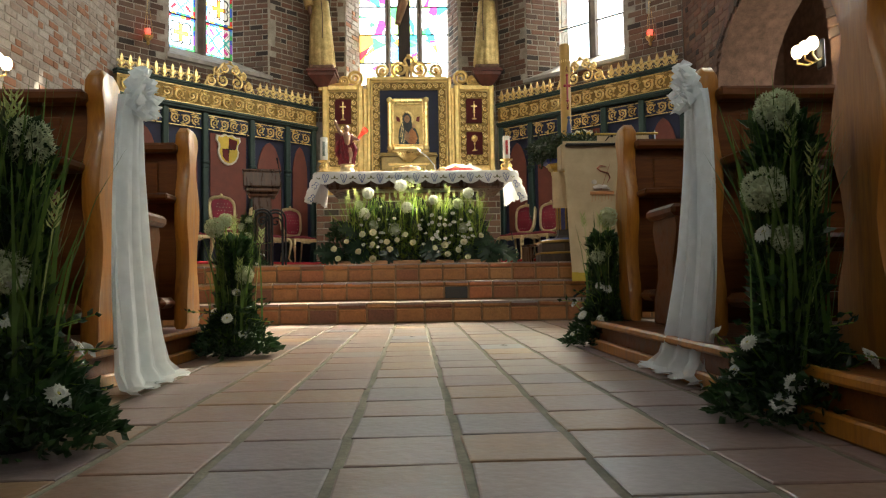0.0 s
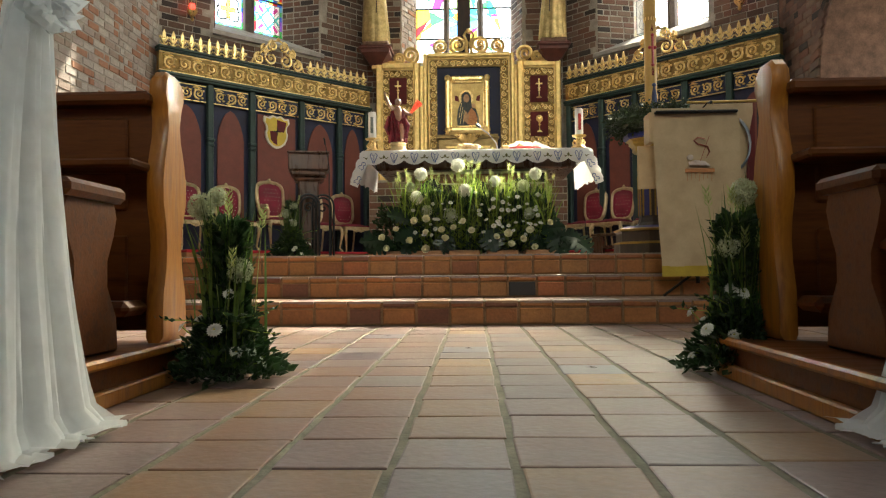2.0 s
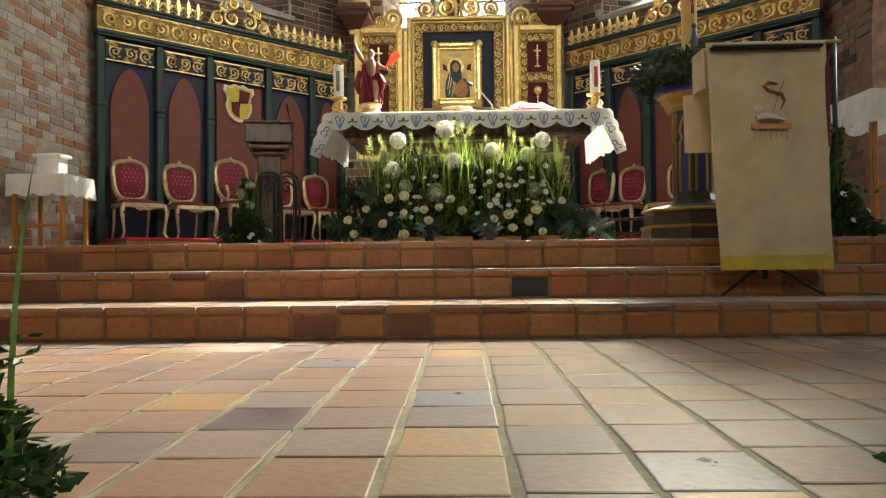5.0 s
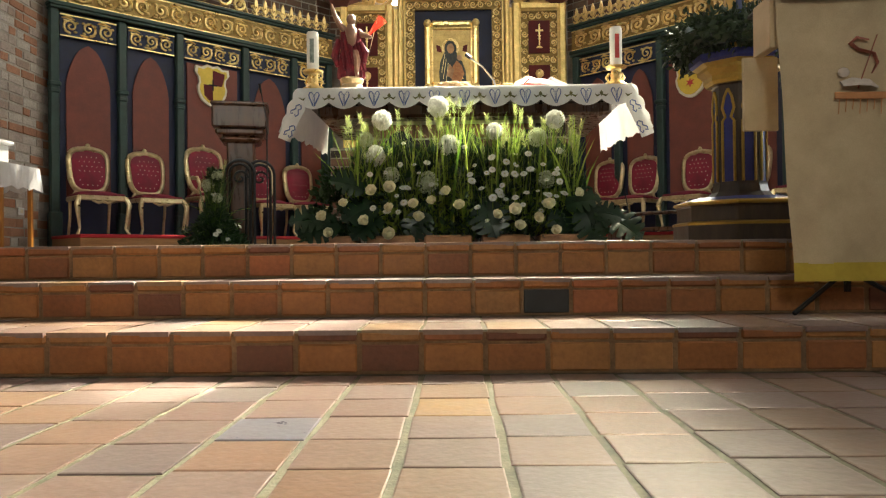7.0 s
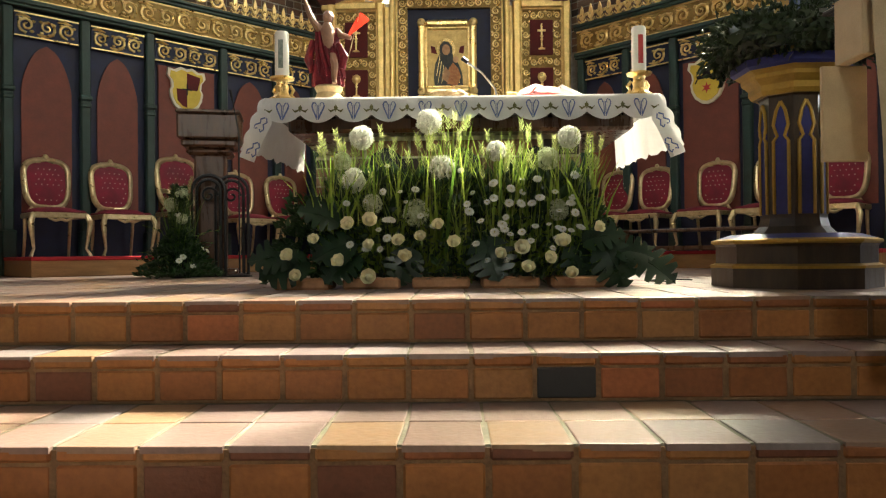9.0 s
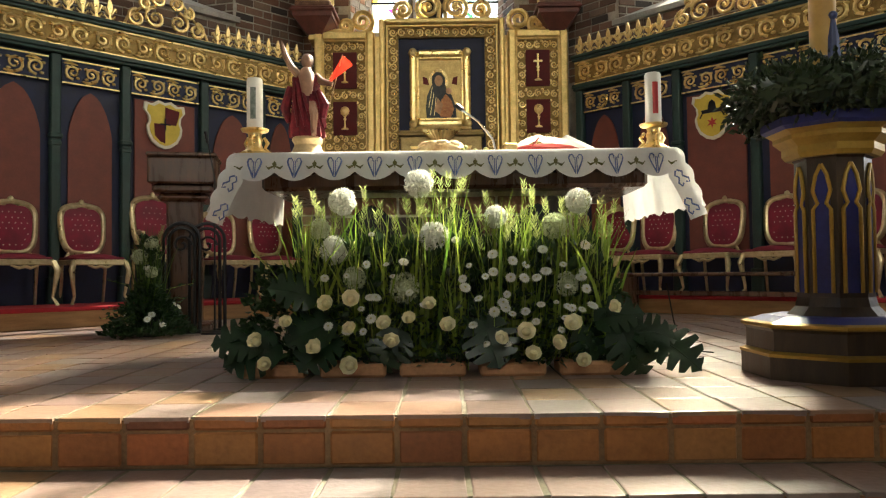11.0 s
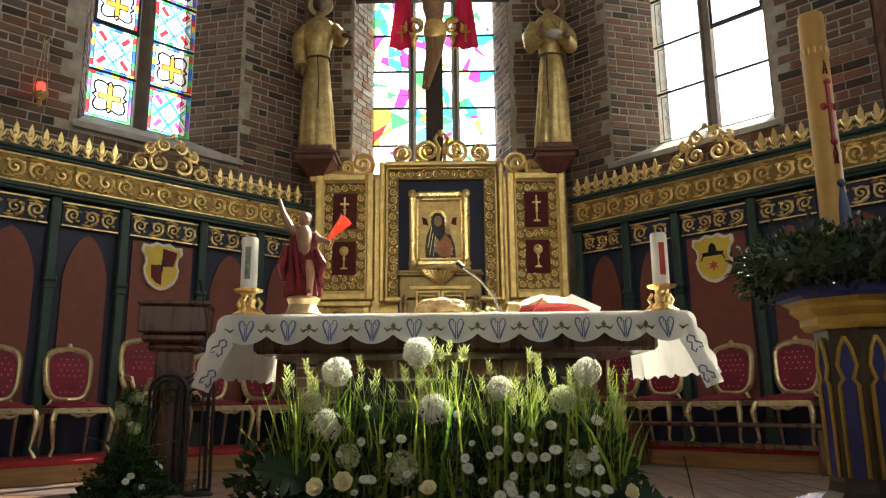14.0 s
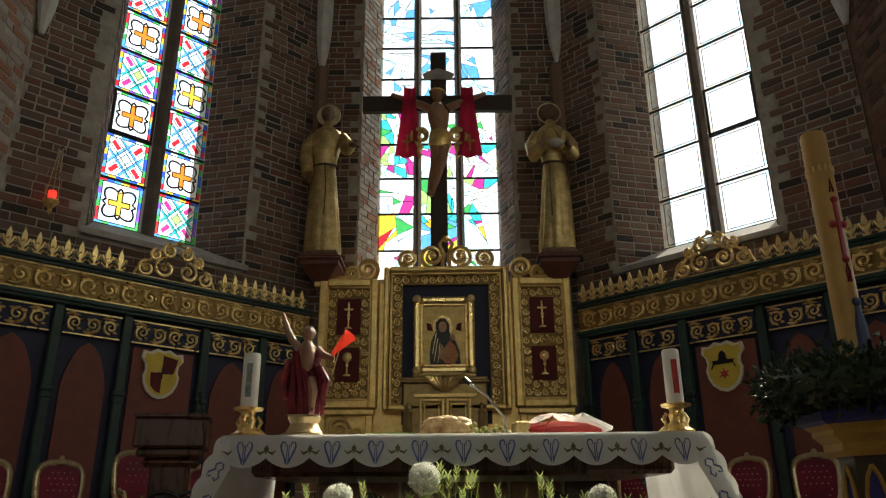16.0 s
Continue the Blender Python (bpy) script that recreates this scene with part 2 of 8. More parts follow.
def cloth_mat(name, col, clear, rough=0.9):
    """Thin fabric that lets light through."""
    m = bpy.data.materials.new(name)
    m.use_nodes = True
    N, Lk = m.node_tree.nodes, m.node_tree.links.new
    N.remove(N["Principled BSDF"])
    df, tl, tr = N.new("ShaderNodeBsdfDiffuse"), N.new("ShaderNodeBsdfTranslucent"), N.new("ShaderNodeBsdfTransparent")
    a, b = N.new("ShaderNodeMixShader"), N.new("ShaderNodeMixShader")
    tc, no, mr = N.new("ShaderNodeTexCoord"), N.new("ShaderNodeTexNoise"), N.new("ShaderNodeMapRange")
    no.inputs["Scale"].default_value, no.inputs["Detail"].default_value = 25.0, 5.0
    Lk(tc.outputs["Object"], no.inputs["Vector"])
    mr.inputs["To Min"].default_value, mr.inputs["To Max"].default_value = max(0, clear - 0.12), min(1, clear + 0.12)
    Lk(no.outputs["Fac"], mr.inputs["Value"])
    df.inputs[0].default_value = tl.inputs[0].default_value = (*col, 1)
    a.inputs[0].default_value = 0.55
    Lk(df.outputs[0], a.inputs[1])
    Lk(tl.outputs[0], a.inputs[2])
    Lk(mr.outputs[0], b.inputs[0])
    Lk(a.outputs[0], b.inputs[1])
    Lk(tr.outputs[0], b.inputs[2])
    Lk(b.outputs[0], N["Material Output"].inputs[0])
    return m


def glow_mat(name, col, strength):
    m = bpy.data.materials.new(name)
    m.use_nodes = True
    b = m.node_tree.nodes["Principled BSDF"]
    b.inputs["Base Color"].default_value = b.inputs["Emission Color"].default_value = (*col, 1)
    b.inputs["Emission Strength"].default_value = strength
    return m


BRICKS = [(0.185, 0.097, 0.067), (0.143, 0.08, 0.057), (0.21, 0.118, 0.08), (0.109, 0.067, 0.05), (0.168, 0.105, 0.076), (0.227, 0.147, 0.105), (0.05, 0.038, 0.034), (0.193, 0.092, 0.059), (0.16, 0.109, 0.084)]
WORN_OR_LIT = [(0.40, 0.33, 0.28), (0.46, 0.40, 0.35), (0.36, 0.17, 0.10), (0.42, 0.35, 0.30), (0.34, 0.26, 0.21), (0.40, 0.20, 0.12), (0.48, 0.43, 0.38)]
TILES = [(0.243, 0.16, 0.129), (0.226, 0.16, 0.141), (0.259, 0.168, 0.121), (0.235, 0.168, 0.153), (0.243, 0.156, 0.118), (0.25, 0.184, 0.164), (0.282, 0.176, 0.102), (0.195, 0.149, 0.144), (0.259, 0.18, 0.156), (0.226, 0.149, 0.129), (0.226, 0.188, 0.18), (0.259, 0.156, 0.109)]
RISERS = [(0.33, 0.125, 0.032), (0.29, 0.105, 0.028), (0.34, 0.145, 0.04), (0.27, 0.095, 0.028), (0.32, 0.125, 0.032), (0.24, 0.08, 0.026), (0.36, 0.11, 0.035), (0.16, 0.055, 0.026), (0.34, 0.15, 0.045)]
M_BRICK = mat("brick_red", BRICKS, 0.85, var=0.3, scale=9, bump=0.5, bscale=70, rand="island")
M_BRICK_P = mat("brick_red_piece", BRICKS, 0.85, var=0.3, scale=9, bump=0.5, bscale=70, rand="object")
M_WORN_OR_LIT = mat("brick_whitewash_or_sunlit", WORN_OR_LIT, 0.9, var=0.35, scale=11, bump=0.6, bscale=60, rand="island")
M_WORN_P = mat("brick_whitewashed_piece", WORN_OR_LIT, 0.9, var=0.35, scale=11, bump=0.6, bscale=60, rand="object")
M_MORTAR = mat("mortar_grey", [(0.34, 0.30, 0.25), (0.44, 0.40, 0.34)], 0.95, var=0.3, bump=0.5, bscale=90)
M_TILE = mat("terracotta_tile", TILES, 0.38, var=0.25, scale=9, bump=0.3, bscale=45, rand="island", rrough=0.05)
M_TILE_P = mat("terracotta_tile_piece", TILES, 0.38, var=0.25, scale=9, bump=0.3, bscale=45, rand="object", rrough=0.05)
M_RISER = mat("clay_riser", RISERS, 0.5, var=0.3, scale=8, bump=0.4, bscale=50, rand="island")
M_RISER_P = mat("clay_riser_piece", RISERS, 0.5, var=0.3, scale=8, bump=0.4, bscale=50, rand="object")
M_GROUT = mat("floor_joint", [(0.17, 0.165, 0.12), (0.27, 0.255, 0.19)], 0.9, var=0.3, bump=0.5, bscale=80)
M_RISER_JOINT = mat("riser_mortar", [(0.17, 0.095, 0.045), (0.24, 0.14, 0.07)], 0.9, var=0.35, scale=12, bump=0.5, bscale=90)
M_SLATE = mat("violet_slate_tile", [(0.10, 0.075, 0.085), (0.16, 0.12, 0.13)], 0.36, var=0.3, scale=9, bump=0.25, bscale=45)
M_GREY_OR_SHEEN = mat("blue_grey_or_sheen_tile", [(0.17, 0.165, 0.205), (0.25, 0.24, 0.285)], 0.34, var=0.25, scale=9, bump=0.25, bscale=45)
M_OCHRETILE = mat("ochre_tile", [(0.33, 0.20, 0.10), (0.38, 0.245, 0.125)], 0.4, var=0.25, scale=9, bump=0.25, bscale=45)
M_STONE = mat("sill_stone", [(0.36, 0.33, 0.30), (0.46, 0.43, 0.39)], 0.8, var=0.25, bump=0.3)
M_PLASTER = mat("white_plaster", [(0.62, 0.61, 0.58), (0.72, 0.71, 0.68)], 0.9, var=0.12, bump=0.2)
M_GOLD = mat("gilding", [(0.88, 0.62, 0.24), (1.0, 0.79, 0.38)], 0.34, metal=1.0, scale=14, var=0.22, bump=0.25, bscale=90, rrough=0.12)
M_GOLDFLAT = mat("gilding_matt", [(0.74, 0.51, 0.18), (0.88, 0.65, 0.27)], 0.42, metal=0.9, scale=10, var=0.25, bump=0.3, bscale=70)
M_BRONZE = mat("dark_gold_ground", [(0.26, 0.16, 0.045), (0.37, 0.24, 0.08)], 0.5, metal=0.7, scale=10, var=0.3, bump=0.3, bscale=70)
M_GREEN = mat("dark_green_paint", [(0.012, 0.036, 0.030), (0.022, 0.055, 0.045)], 0.45, var=0.25, bump=0.15)
M_BLUE = mat("dark_blue_paint", [(0.010, 0.014, 0.045), (0.016, 0.022, 0.065)], 0.6, var=0.25, bump=0.1)
M_RED = mat("oxblood_paint", [(0.17, 0.042, 0.028), (0.205, 0.055, 0.036)], 0.6, var=0.16, bump=0.1)
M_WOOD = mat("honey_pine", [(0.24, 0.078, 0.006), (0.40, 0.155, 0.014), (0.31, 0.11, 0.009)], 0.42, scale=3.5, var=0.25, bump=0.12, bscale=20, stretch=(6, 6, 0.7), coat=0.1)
# far darker than the end panels' pine; for pew backs, rails, seats and decks
M_WOODX = mat("dark_pine_long", [(0.085, 0.023, 0.004), (0.14, 0.043, 0.007), (0.11, 0.032, 0.005)], 0.42, scale=3.5, var=0.25, bump=0.12, bscale=20, stretch=(0.7, 6, 6), coat=0.04, spec=0.3)
M_WALNUT = mat("walnut_varnish", [(0.055, 0.022, 0.010), (0.095, 0.040, 0.018)], 0.3, scale=4, var=0.3, bump=0.1, bscale=25, stretch=(5, 5, 0.7), coat=0.3)
M_PODIUM = mat("podium_boards", [(0.26, 0.13, 0.045), (0.34, 0.18, 0.07)], 0.45, scale=4, var=0.25, bump=0.15, stretch=(0.8, 5, 5))
M_CARPET = mat("red_carpet", [(0.30, 0.012, 0.02), (0.40, 0.02, 0.03)], 0.95, var=0.2, bump=0.4, bscale=250)
M_VELVET = mat("crimson_velvet", [(0.17, 0.008, 0.024), (0.25, 0.015, 0.04)], 0.75, var=0.25, bump=0.2, bscale=120)
M_LINEN = mat("white_linen", [(0.76, 0.75, 0.74), (0.82, 0.82, 0.81)], 0.85, var=0.06, bump=0.15, bscale=150, thin=0.35)
M_EMB_B = mat("blue_embroidery", [(0.085, 0.13, 0.32), (0.13, 0.18, 0.40)], 0.8, var=0.1, bump=0)
M_EMB_G = mat("olive_embroidery", [(0.11, 0.11, 0.04), (0.16, 0.15, 0.05)], 0.8, var=0.1, bump=0)
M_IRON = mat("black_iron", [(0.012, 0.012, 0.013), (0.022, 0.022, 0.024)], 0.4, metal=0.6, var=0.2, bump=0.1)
M_WAX = mat("white_wax", [(0.80, 0.77, 0.70), (0.84, 0.82, 0.76)], 0.5, var=0.05, bump=0.05)
M_BEESWAX = mat("yellow_beeswax", [(0.48, 0.27, 0.06), (0.56, 0.34, 0.09)], 0.5, var=0.1, bump=0.05)
M_REDPAINT = mat("bright_red_paint", [(0.50, 0.03, 0.03), (0.60, 0.05, 0.04)], 0.5, var=0.1, bump=0)
M_YELLOW = mat("yellow_paint", [(0.66, 0.47, 0.04), (0.74, 0.55, 0.07)], 0.5, var=0.12, bump=0.05)
M_DARKRED = mat("dark_red_velvet", [(0.10, 0.012, 0.014), (0.14, 0.02, 0.02)], 0.85, var=0.2, bump=0.1)
M_LEAD = mat("lead_came", [(0.015, 0.015, 0.016), (0.03, 0.03, 0.03)], 0.6, var=0.1, bump=0)
M_CREAM = mat("cream_paint", [(0.74, 0.68, 0.52), (0.80, 0.75, 0.60)], 0.6, var=0.1, bump=0)

# ---- structure: walls ----
# Plan: back wall y 6.2, slanted walls |x| + y = 7.85 (left) and 7.6 (right), side walls x = -4.7 and 4.65, nave beyond y = -3.
TOP = 12.5
CL, CR, BACK = 7.85, 7.75, 5.95


def brick_face(owner, P0, u, n, length, z0, z1, mats, free=None, pieces=0, near=None, course=0.103, brick=0.262):
    """Bricks, laid in courses on an upright face that starts at P0, runs along u and looks along n."""
    u, n = Vector(u).normalized(), Vector(n).normalized()
    bulk, k, made = MB(), 0, 0
    shared = {}
    rows = int((z1 - z0) / course)
    for r in range(rows):
        z = z0 + r * course
        x = -(r % 2) * brick * 0.5 - rng.uniform(0, 0.03)
        while x < length:
            w = brick if rng.random() < 0.72 else brick * 0.52
            a, b = max(0.004, x), min(length - 0.004, x + w - 0.016)
            x += w
            if b - a < 0.05 or (free and free((a + b) / 2, z + course / 2, (b - a) / 2)):
                continue
            deep = 0.008 + rng.uniform(-0.005, 0.006)
            base = Vector(P0) + u * a + Vector((0, 0, z - P0[2]))
            j = [rng.uniform(-0.004, 0.004) for _ in range(8)]
            h, l = course - 0.017, b - a
            pts = [(0 + j[0], 0 + j[1]), (l + j[2], 0 + j[3]), (l + j[4], h + j[5]), (0 + j[6], h + j[7])]
            if made < pieces and (near is None or near((a + b) / 2, z)):
                made += 1
                key = (round(l, 2), rng.randrange(3))
                if key not in shared:
                    mb = MB()
                    lk = key[0]
                    q = [(j[0], j[1]), (lk + j[2], j[3]), (lk + j[4], h + j[5]), (j[6], h + j[7])]
                    c = 0.005
                    back = [u * p + Vector((0, 0, s)) for p, s in q]
                    mid = [u * p + Vector((0, 0, s)) + n * (deep - 0.003) for p, s in q]
                    cx, cz = lk / 2, h / 2
                    fr = [u * (p + (c if p < cx else -c)) + Vector((0, 0, s + (c if s < cz else -c))) + n * deep for p, s in q]
                    fc = [(8, 9, 10, 11)] + [(i + o, (i + 1) % 4 + o, (i + 1) % 4 + o + 4, i + o + 4) for o in (0, 4) for i in range(4)]
                    mb.add(back + mid + fr, fc)
                    shared[key] = mb.mesh("brick", mats[1])
                part("brick", shared[key], None, owner, M=Matrix.Translation(base))
                continue
            c, cx, cz = 0.006, l / 2, h / 2
            back = [base + u * p + Vector((0, 0, s)) - n * 0.004 for p, s in pts]
            fr = [base + u * (p + (c if p < cx else -c)) + Vector((0, 0, s + (c if s < cz else -c))) + n * deep for p, s in pts]
            bulk.add(back + fr, [(4, 5, 6, 7), (0, 1, 5, 4), (1, 2, 6, 5), (2, 3, 7, 6), (3, 0, 4, 7)])
    part("brickwork", bulk, mats[0], owner, kind="stuff")


def slanted(side, s, t):
    """Plan point of a slanted wall: s metres along it from its end at the back wall, t metres outwards from its face."""
    q = math.sqrt(0.5)
    c = CL if side < 0 else CR
    return (side * (c - BACK + s * q + t * q), BACK - s * q + t * q)


def wall_piece(mb, plan, z0, z1):
    a = sum(plan[i][0] * plan[(i + 1) % len(plan)][1] - plan[(i + 1) % len(plan)][0] * plan[i][1] for i in range(len(plan)))
    mb.prism(plan if a > 0 else plan[::-1], z0, z1)


WIN = {-1: (1.07, 3.07, 1.46, 2.80, 4.32, 4.66), 1: (0.80, 2.92, 1.16, 2.70, 4.28, 4.62)}
# for each side: opening at the face (from, to along the wall), at the glass (from, to), sill height at the face and at the glass
DEEP = 0.62
q2 = math.sqrt(0.5)
for side, nm in ((-1, "wall_north_east"), (1, "wall_south_east")):
    f0, f1, g0, g1, zs, zg = WIN[side]
    end = 3.97 if side < 0 else 4.0
    mb = MB()
    P = lambda s, t: slanted(side, s, t)
    wall_piece(mb, [P(0, 0), P(f0, 0), P(g0, DEEP), P(g0, 0.95), P(-0.4, 0.95)], 0, TOP)
    wall_piece(mb, [P(f1, 0), P(end, 0), P(end, 0.95), P(g1, 0.95), P(g1, DEEP)], 0, TOP)
    wall_piece(mb, [P(f0, 0), P(f1, 0), P(g1, DEEP), P(g1, 0.95), P(g0, 0.95), P(g0, DEEP)], 0, zs - 0.06)
    wall_piece(mb, [P(f0, 0), P(f1, 0), P(g1, DEEP), P(g1, 0.95), P(g0, 0.95), P(g0, DEEP)], 11.0 if side < 0 else 10.7, TOP)
    wl = tagged(new(nm, mb.mesh(nm, M_MORTAR)), "dark red brick wall with a tall stained glass window", "wall", kind="structure")
    u = (side * q2, -q2, 0)
    n = (-side * q2, -q2, 0)
    p0 = (*slanted(side, 0, 0), 3.6)
    hole = lambda a, z, h, f0=f0, f1=f1, zs=zs: a + h > f0 and a - h < f1 and z > zs - 0.1
    brick_face(wl, p0, u, n, end, 3.6, 9.6, (M_BRICK, M_BRICK_P), hole, 170, lambda a, z, f1=f1: z < 6.2)
    # reveals
    for s0, t0, s1, t1 in ((f0, 0, g0, DEEP), (f1, 0, g1, DEEP)):
        a, b = Vector(slanted(side, s0, t0)), Vector(slanted(side, s1, t1))
        d = (b - a)
        nn = Vector((d.y, -d.x))
        mid = Vector(slanted(side, (f0 + f1) / 2, 0.2))
        if nn.dot(mid - a) < 0:
            nn = -nn
        brick_face(wl, (a.x, a.y, zs), (d.x, d.y, 0), (nn.x, nn.y, 0), d.length, zs, 9.6, (M_BRICK, M_BRICK_P))
    sill = MB()
    a, b, c, d = [slanted(side, *p) for p in ((f0 - 0.06, -0.07), (f1 + 0.06, -0.07), (g1 + 0.02, DEEP), (g0 - 0.02, DEEP))]
    top = [(*a, zs), (*b, zs), (*c, zg), (*d, zg)]
    low = [(*a, zs - 0.07), (*b, zs - 0.07), (*c, zs - 0.055), (*d, zs - 0.055)]
    sill.add(low + top, [(4, 5, 6, 7), (0, 1, 5, 4), (1, 2, 6, 5), (2, 3, 7, 6), (3, 0, 4, 7), (3, 2, 1, 0)])
    part("window_sill", sill, M_STONE, wl, "sloping grey stone sill")

# back wall with the middle window
mb = MB()
CF0, CF1, CG0, CG1 = -1.24, 1.05, -1.00, 0.87
wall_piece(mb, [(-2.15, BACK), (CF0, BACK), (CG0, 6.47), (CG0, 6.75), (-2.5, 6.75)], 0, TOP)
wall_piece(mb, [(CF1, BACK), (2.05, BACK), (2.4, 6.75), (CG1, 6.75), (CG1, 6.47)], 0, TOP)
wall_piece(mb, [(CF0, BACK), (CF1, BACK), (CG1, 6.47), (CG1, 6.75), (CG0, 6.75), (CG0, 6.47)], 0, 4.35)
wall_piece(mb, [(CF0, BACK), (CF1, BACK), (CG1, 6.47), (CG1, 6.75), (CG0, 6.75), (CG0, 6.47)], 11.2, TOP)
wb = tagged(new("wall_east", mb.mesh("wall_east", M_MORTAR)), "dark red brick wall behind the high altar", "wall", kind="structure")
brick_face(wb, (-1.90, BACK, 3.6), (1, 0, 0), (0, -1, 0), 3.69, 3.6, 9.6, (M_BRICK, M_BRICK_P), lambda a, z, h: a - 1.90 + h > CF0 and a - 1.90 - h < CF1, 100, lambda a, z: z > 4.2)
# the left reveal takes pale brick to paint the sunlight on it; the right stays dark
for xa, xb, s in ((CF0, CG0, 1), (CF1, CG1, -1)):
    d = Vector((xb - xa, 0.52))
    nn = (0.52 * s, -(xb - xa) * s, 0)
    brick_face(wb, (xa, BACK, 4.35), (d.x, d.y, 0), nn, d.length, 4.35, 9.6, (M_WORN_OR_LIT, M_WORN_P) if s > 0 else (M_BRICK, M_BRICK_P))

# side walls of the chancel with an arch in the south one
mb = MB()
mb.box(-5.5, -3.0, 0, -4.7, 3.6, TOP)
ws = tagged(new("wall_north", mb.mesh("wall_north", M_MORTAR)), "old brick wall with worn whitewash", "wall", kind="structure")
brick_face(ws, (-4.7, -3.0, 0.5), (0, 1, 0), (1, 0, 0), 6.1, 0.5, 7.6, (M_WORN_OR_LIT, M_WORN_P), None, 200, lambda a, z: a > 2.6 and z < 4.4)
mb = MB()
AY0, AY1, AZ = -1.1, 1.9, 2.9
arch = [(AY0, AZ)] + [(AY0 + (AY1 - AY0) * (0.5 - 0.5 * math.cos(math.pi * i / 16)), AZ + 1.35 * math.sin(math.pi * i / 16)) for i in range(1, 16)] + [(AY1, AZ)]
wall_piece(mb, [(4.65, -3.0), (5.5, -3.0), (5.5, AY0), (4.65, AY0)], 0, TOP)
wall_piece(mb, [(4.65, AY1), (5.5, AY1), (5.5, 3.6), (4.65, 3.6)], 0, TOP)
for i in range(len(arch) - 1):
    (ya, za), (yb, zb) = arch[i], arch[i + 1]
    v = [(4.65, ya, za), (4.65, yb, zb), (4.65, yb, 5.3), (4.65, ya, 5.3), (5.5, ya, za), (5.5, yb, zb), (5.5, yb, 5.3), (5.5, ya, 5.3)]
    mb.add(v, [(0, 3, 2, 1), (4, 5, 6, 7), (0, 1, 5, 4)])
mb.box(4.65, AY0, 5.3, 5.5, -0.3, TOP)
mb.box(4.65, 1.7, 5.3, 5.5, AY1, TOP)
mb.box(4.65, -0.3, 8.7, 5.5, 1.7, TOP)
mb.box(6.6, -3.0, 0, 6.8, -0.9, 6)
mb.box(6.6, 1.7, 0, 6.8, 3.6, 6)
mb.box(6.6, -0.9, 0, 6.8, 1.7, 1.8)
mb.box(6.6, -0.9, 4.0, 6.8, 1.7, 6)
mb.box(5.5, -3.2, 0, 6.8, -3.0, 6)
mb.box(5.5, 3.6, 0, 6.8, 3.8, 6)
mb.box(5.5, -3.2, 5.9, 6.8, 3.8, 6.1)
we = tagged(new("wall_south", mb.mesh("wall_south", mat("old_brick_ground", [(0.15, 0.085, 0.058), (0.23, 0.13, 0.09)], 0.9, var=0.35, scale=8, bump=0.5, bscale=60))), "brick wall with a round arch into a side chapel", "wall", kind="structure")


# pane of the added high window, out of view, that feeds the left panelling
part("frosted_pane", MB().box(5.40, -0.3, 5.3, 5.42, 1.7, 8.7), mat("frosted_glass", [(0.70, 0.70, 0.62), (0.78, 0.77, 0.70)], 0.6, var=0.1, bump=0.05, thin=0.5), we, "milky glass of the added, unseen high window")


def in_arch(a, z, h):
    y = 3.0 - a
    if z > 5.25 and -0.35 < y < 1.75:
        return True
    if not AY0 - 0.3 < y < AY1 + 0.3:
        return False
    k = (y - (AY0 + AY1) / 2) / ((AY1 - AY0) / 2 + 0.27)
    return z < AZ or abs(k) < 1 and z < AZ + 1.62 * math.sqrt(1 - k * k)


brick_face(we, (4.65, 3.0, 0.5), (0, -1, 0), (-1, 0, 0), 6.0, 0.5, 7.6, (M_BRICK, M_BRICK_P), in_arch, 120, lambda a, z: a < 1.4)
for i in range(40):
    a = math.pi * (i + 0.5) / 40
    yc, hw = (AY0 + AY1) / 2, (AY1 - AY0) / 2
    M = Matrix.Translation((4.64, yc - (hw + 0.13) * math.cos(a), AZ + (1.35 + 0.13) * math.sin(a))) @ Matrix.Rotation(a - math.pi / 2, 4, "X")
    if i == 0:
        vm = MB().box(-0.02, -0.05, -0.125, 0.3, 0.05, 0.125, 0.006).mesh("brick", M_BRICK_P)
    part("brick", vm, None, we, M=M)

# chancel arch piers, unseen nave walls with window openings added for fill, end wall
mb = MB()
NW = [(-7.5, 1.6), (-12.5, 1.6)]
for side, nm in ((-1, "wall_nave_north"), (1, "wall_nave_south")):
    mb = MB()
    x0, x1 = (6.2, 7.0) if side > 0 else (-7.0, -6.2)
    edges = [-16.0, -13.3, -11.7, -5.8, -4.2, -3.0]
    for i in (0, 2, 4):
        mb.box(x0, edges[i], 0, x1, edges[i + 1], TOP)
    for i in (1, 3):
        mb.box(x0, edges[i], 0, x1, edges[i + 1], 3.4 if i == 1 else 4.3)
        mb.box(x0, edges[i], 7.8 if i == 1 else 8.9, x1, edges[i + 1], TOP)
    mb.box(min(side * 4.65, side * 7.0), -3.0, 0, max(side * 4.65, side * 7.0), -2.2, TOP) if side < 0 else mb.box(5.5, -3.0, 0, 7.0, -2.2, TOP)
    tagged(new(nm, mb.mesh(nm, M_PLASTER)), "plain pale plastered nave wall, out of view, with added windows", "wall", kind="structure")
tagged(new("wall_west", MB().box(-7, -16.8, 0, -1.6, -16, TOP).box(1.6, -16.8, 0, 7, -16, TOP).box(-1.6, -16.8, 0, 1.6, -16, 5.9).box(-1.6, -16.8, 11.1, 1.6, -16, TOP).mesh("wall_west", M_PLASTER)), "plain pale plastered end wall of the nave", "wall", kind="structure")
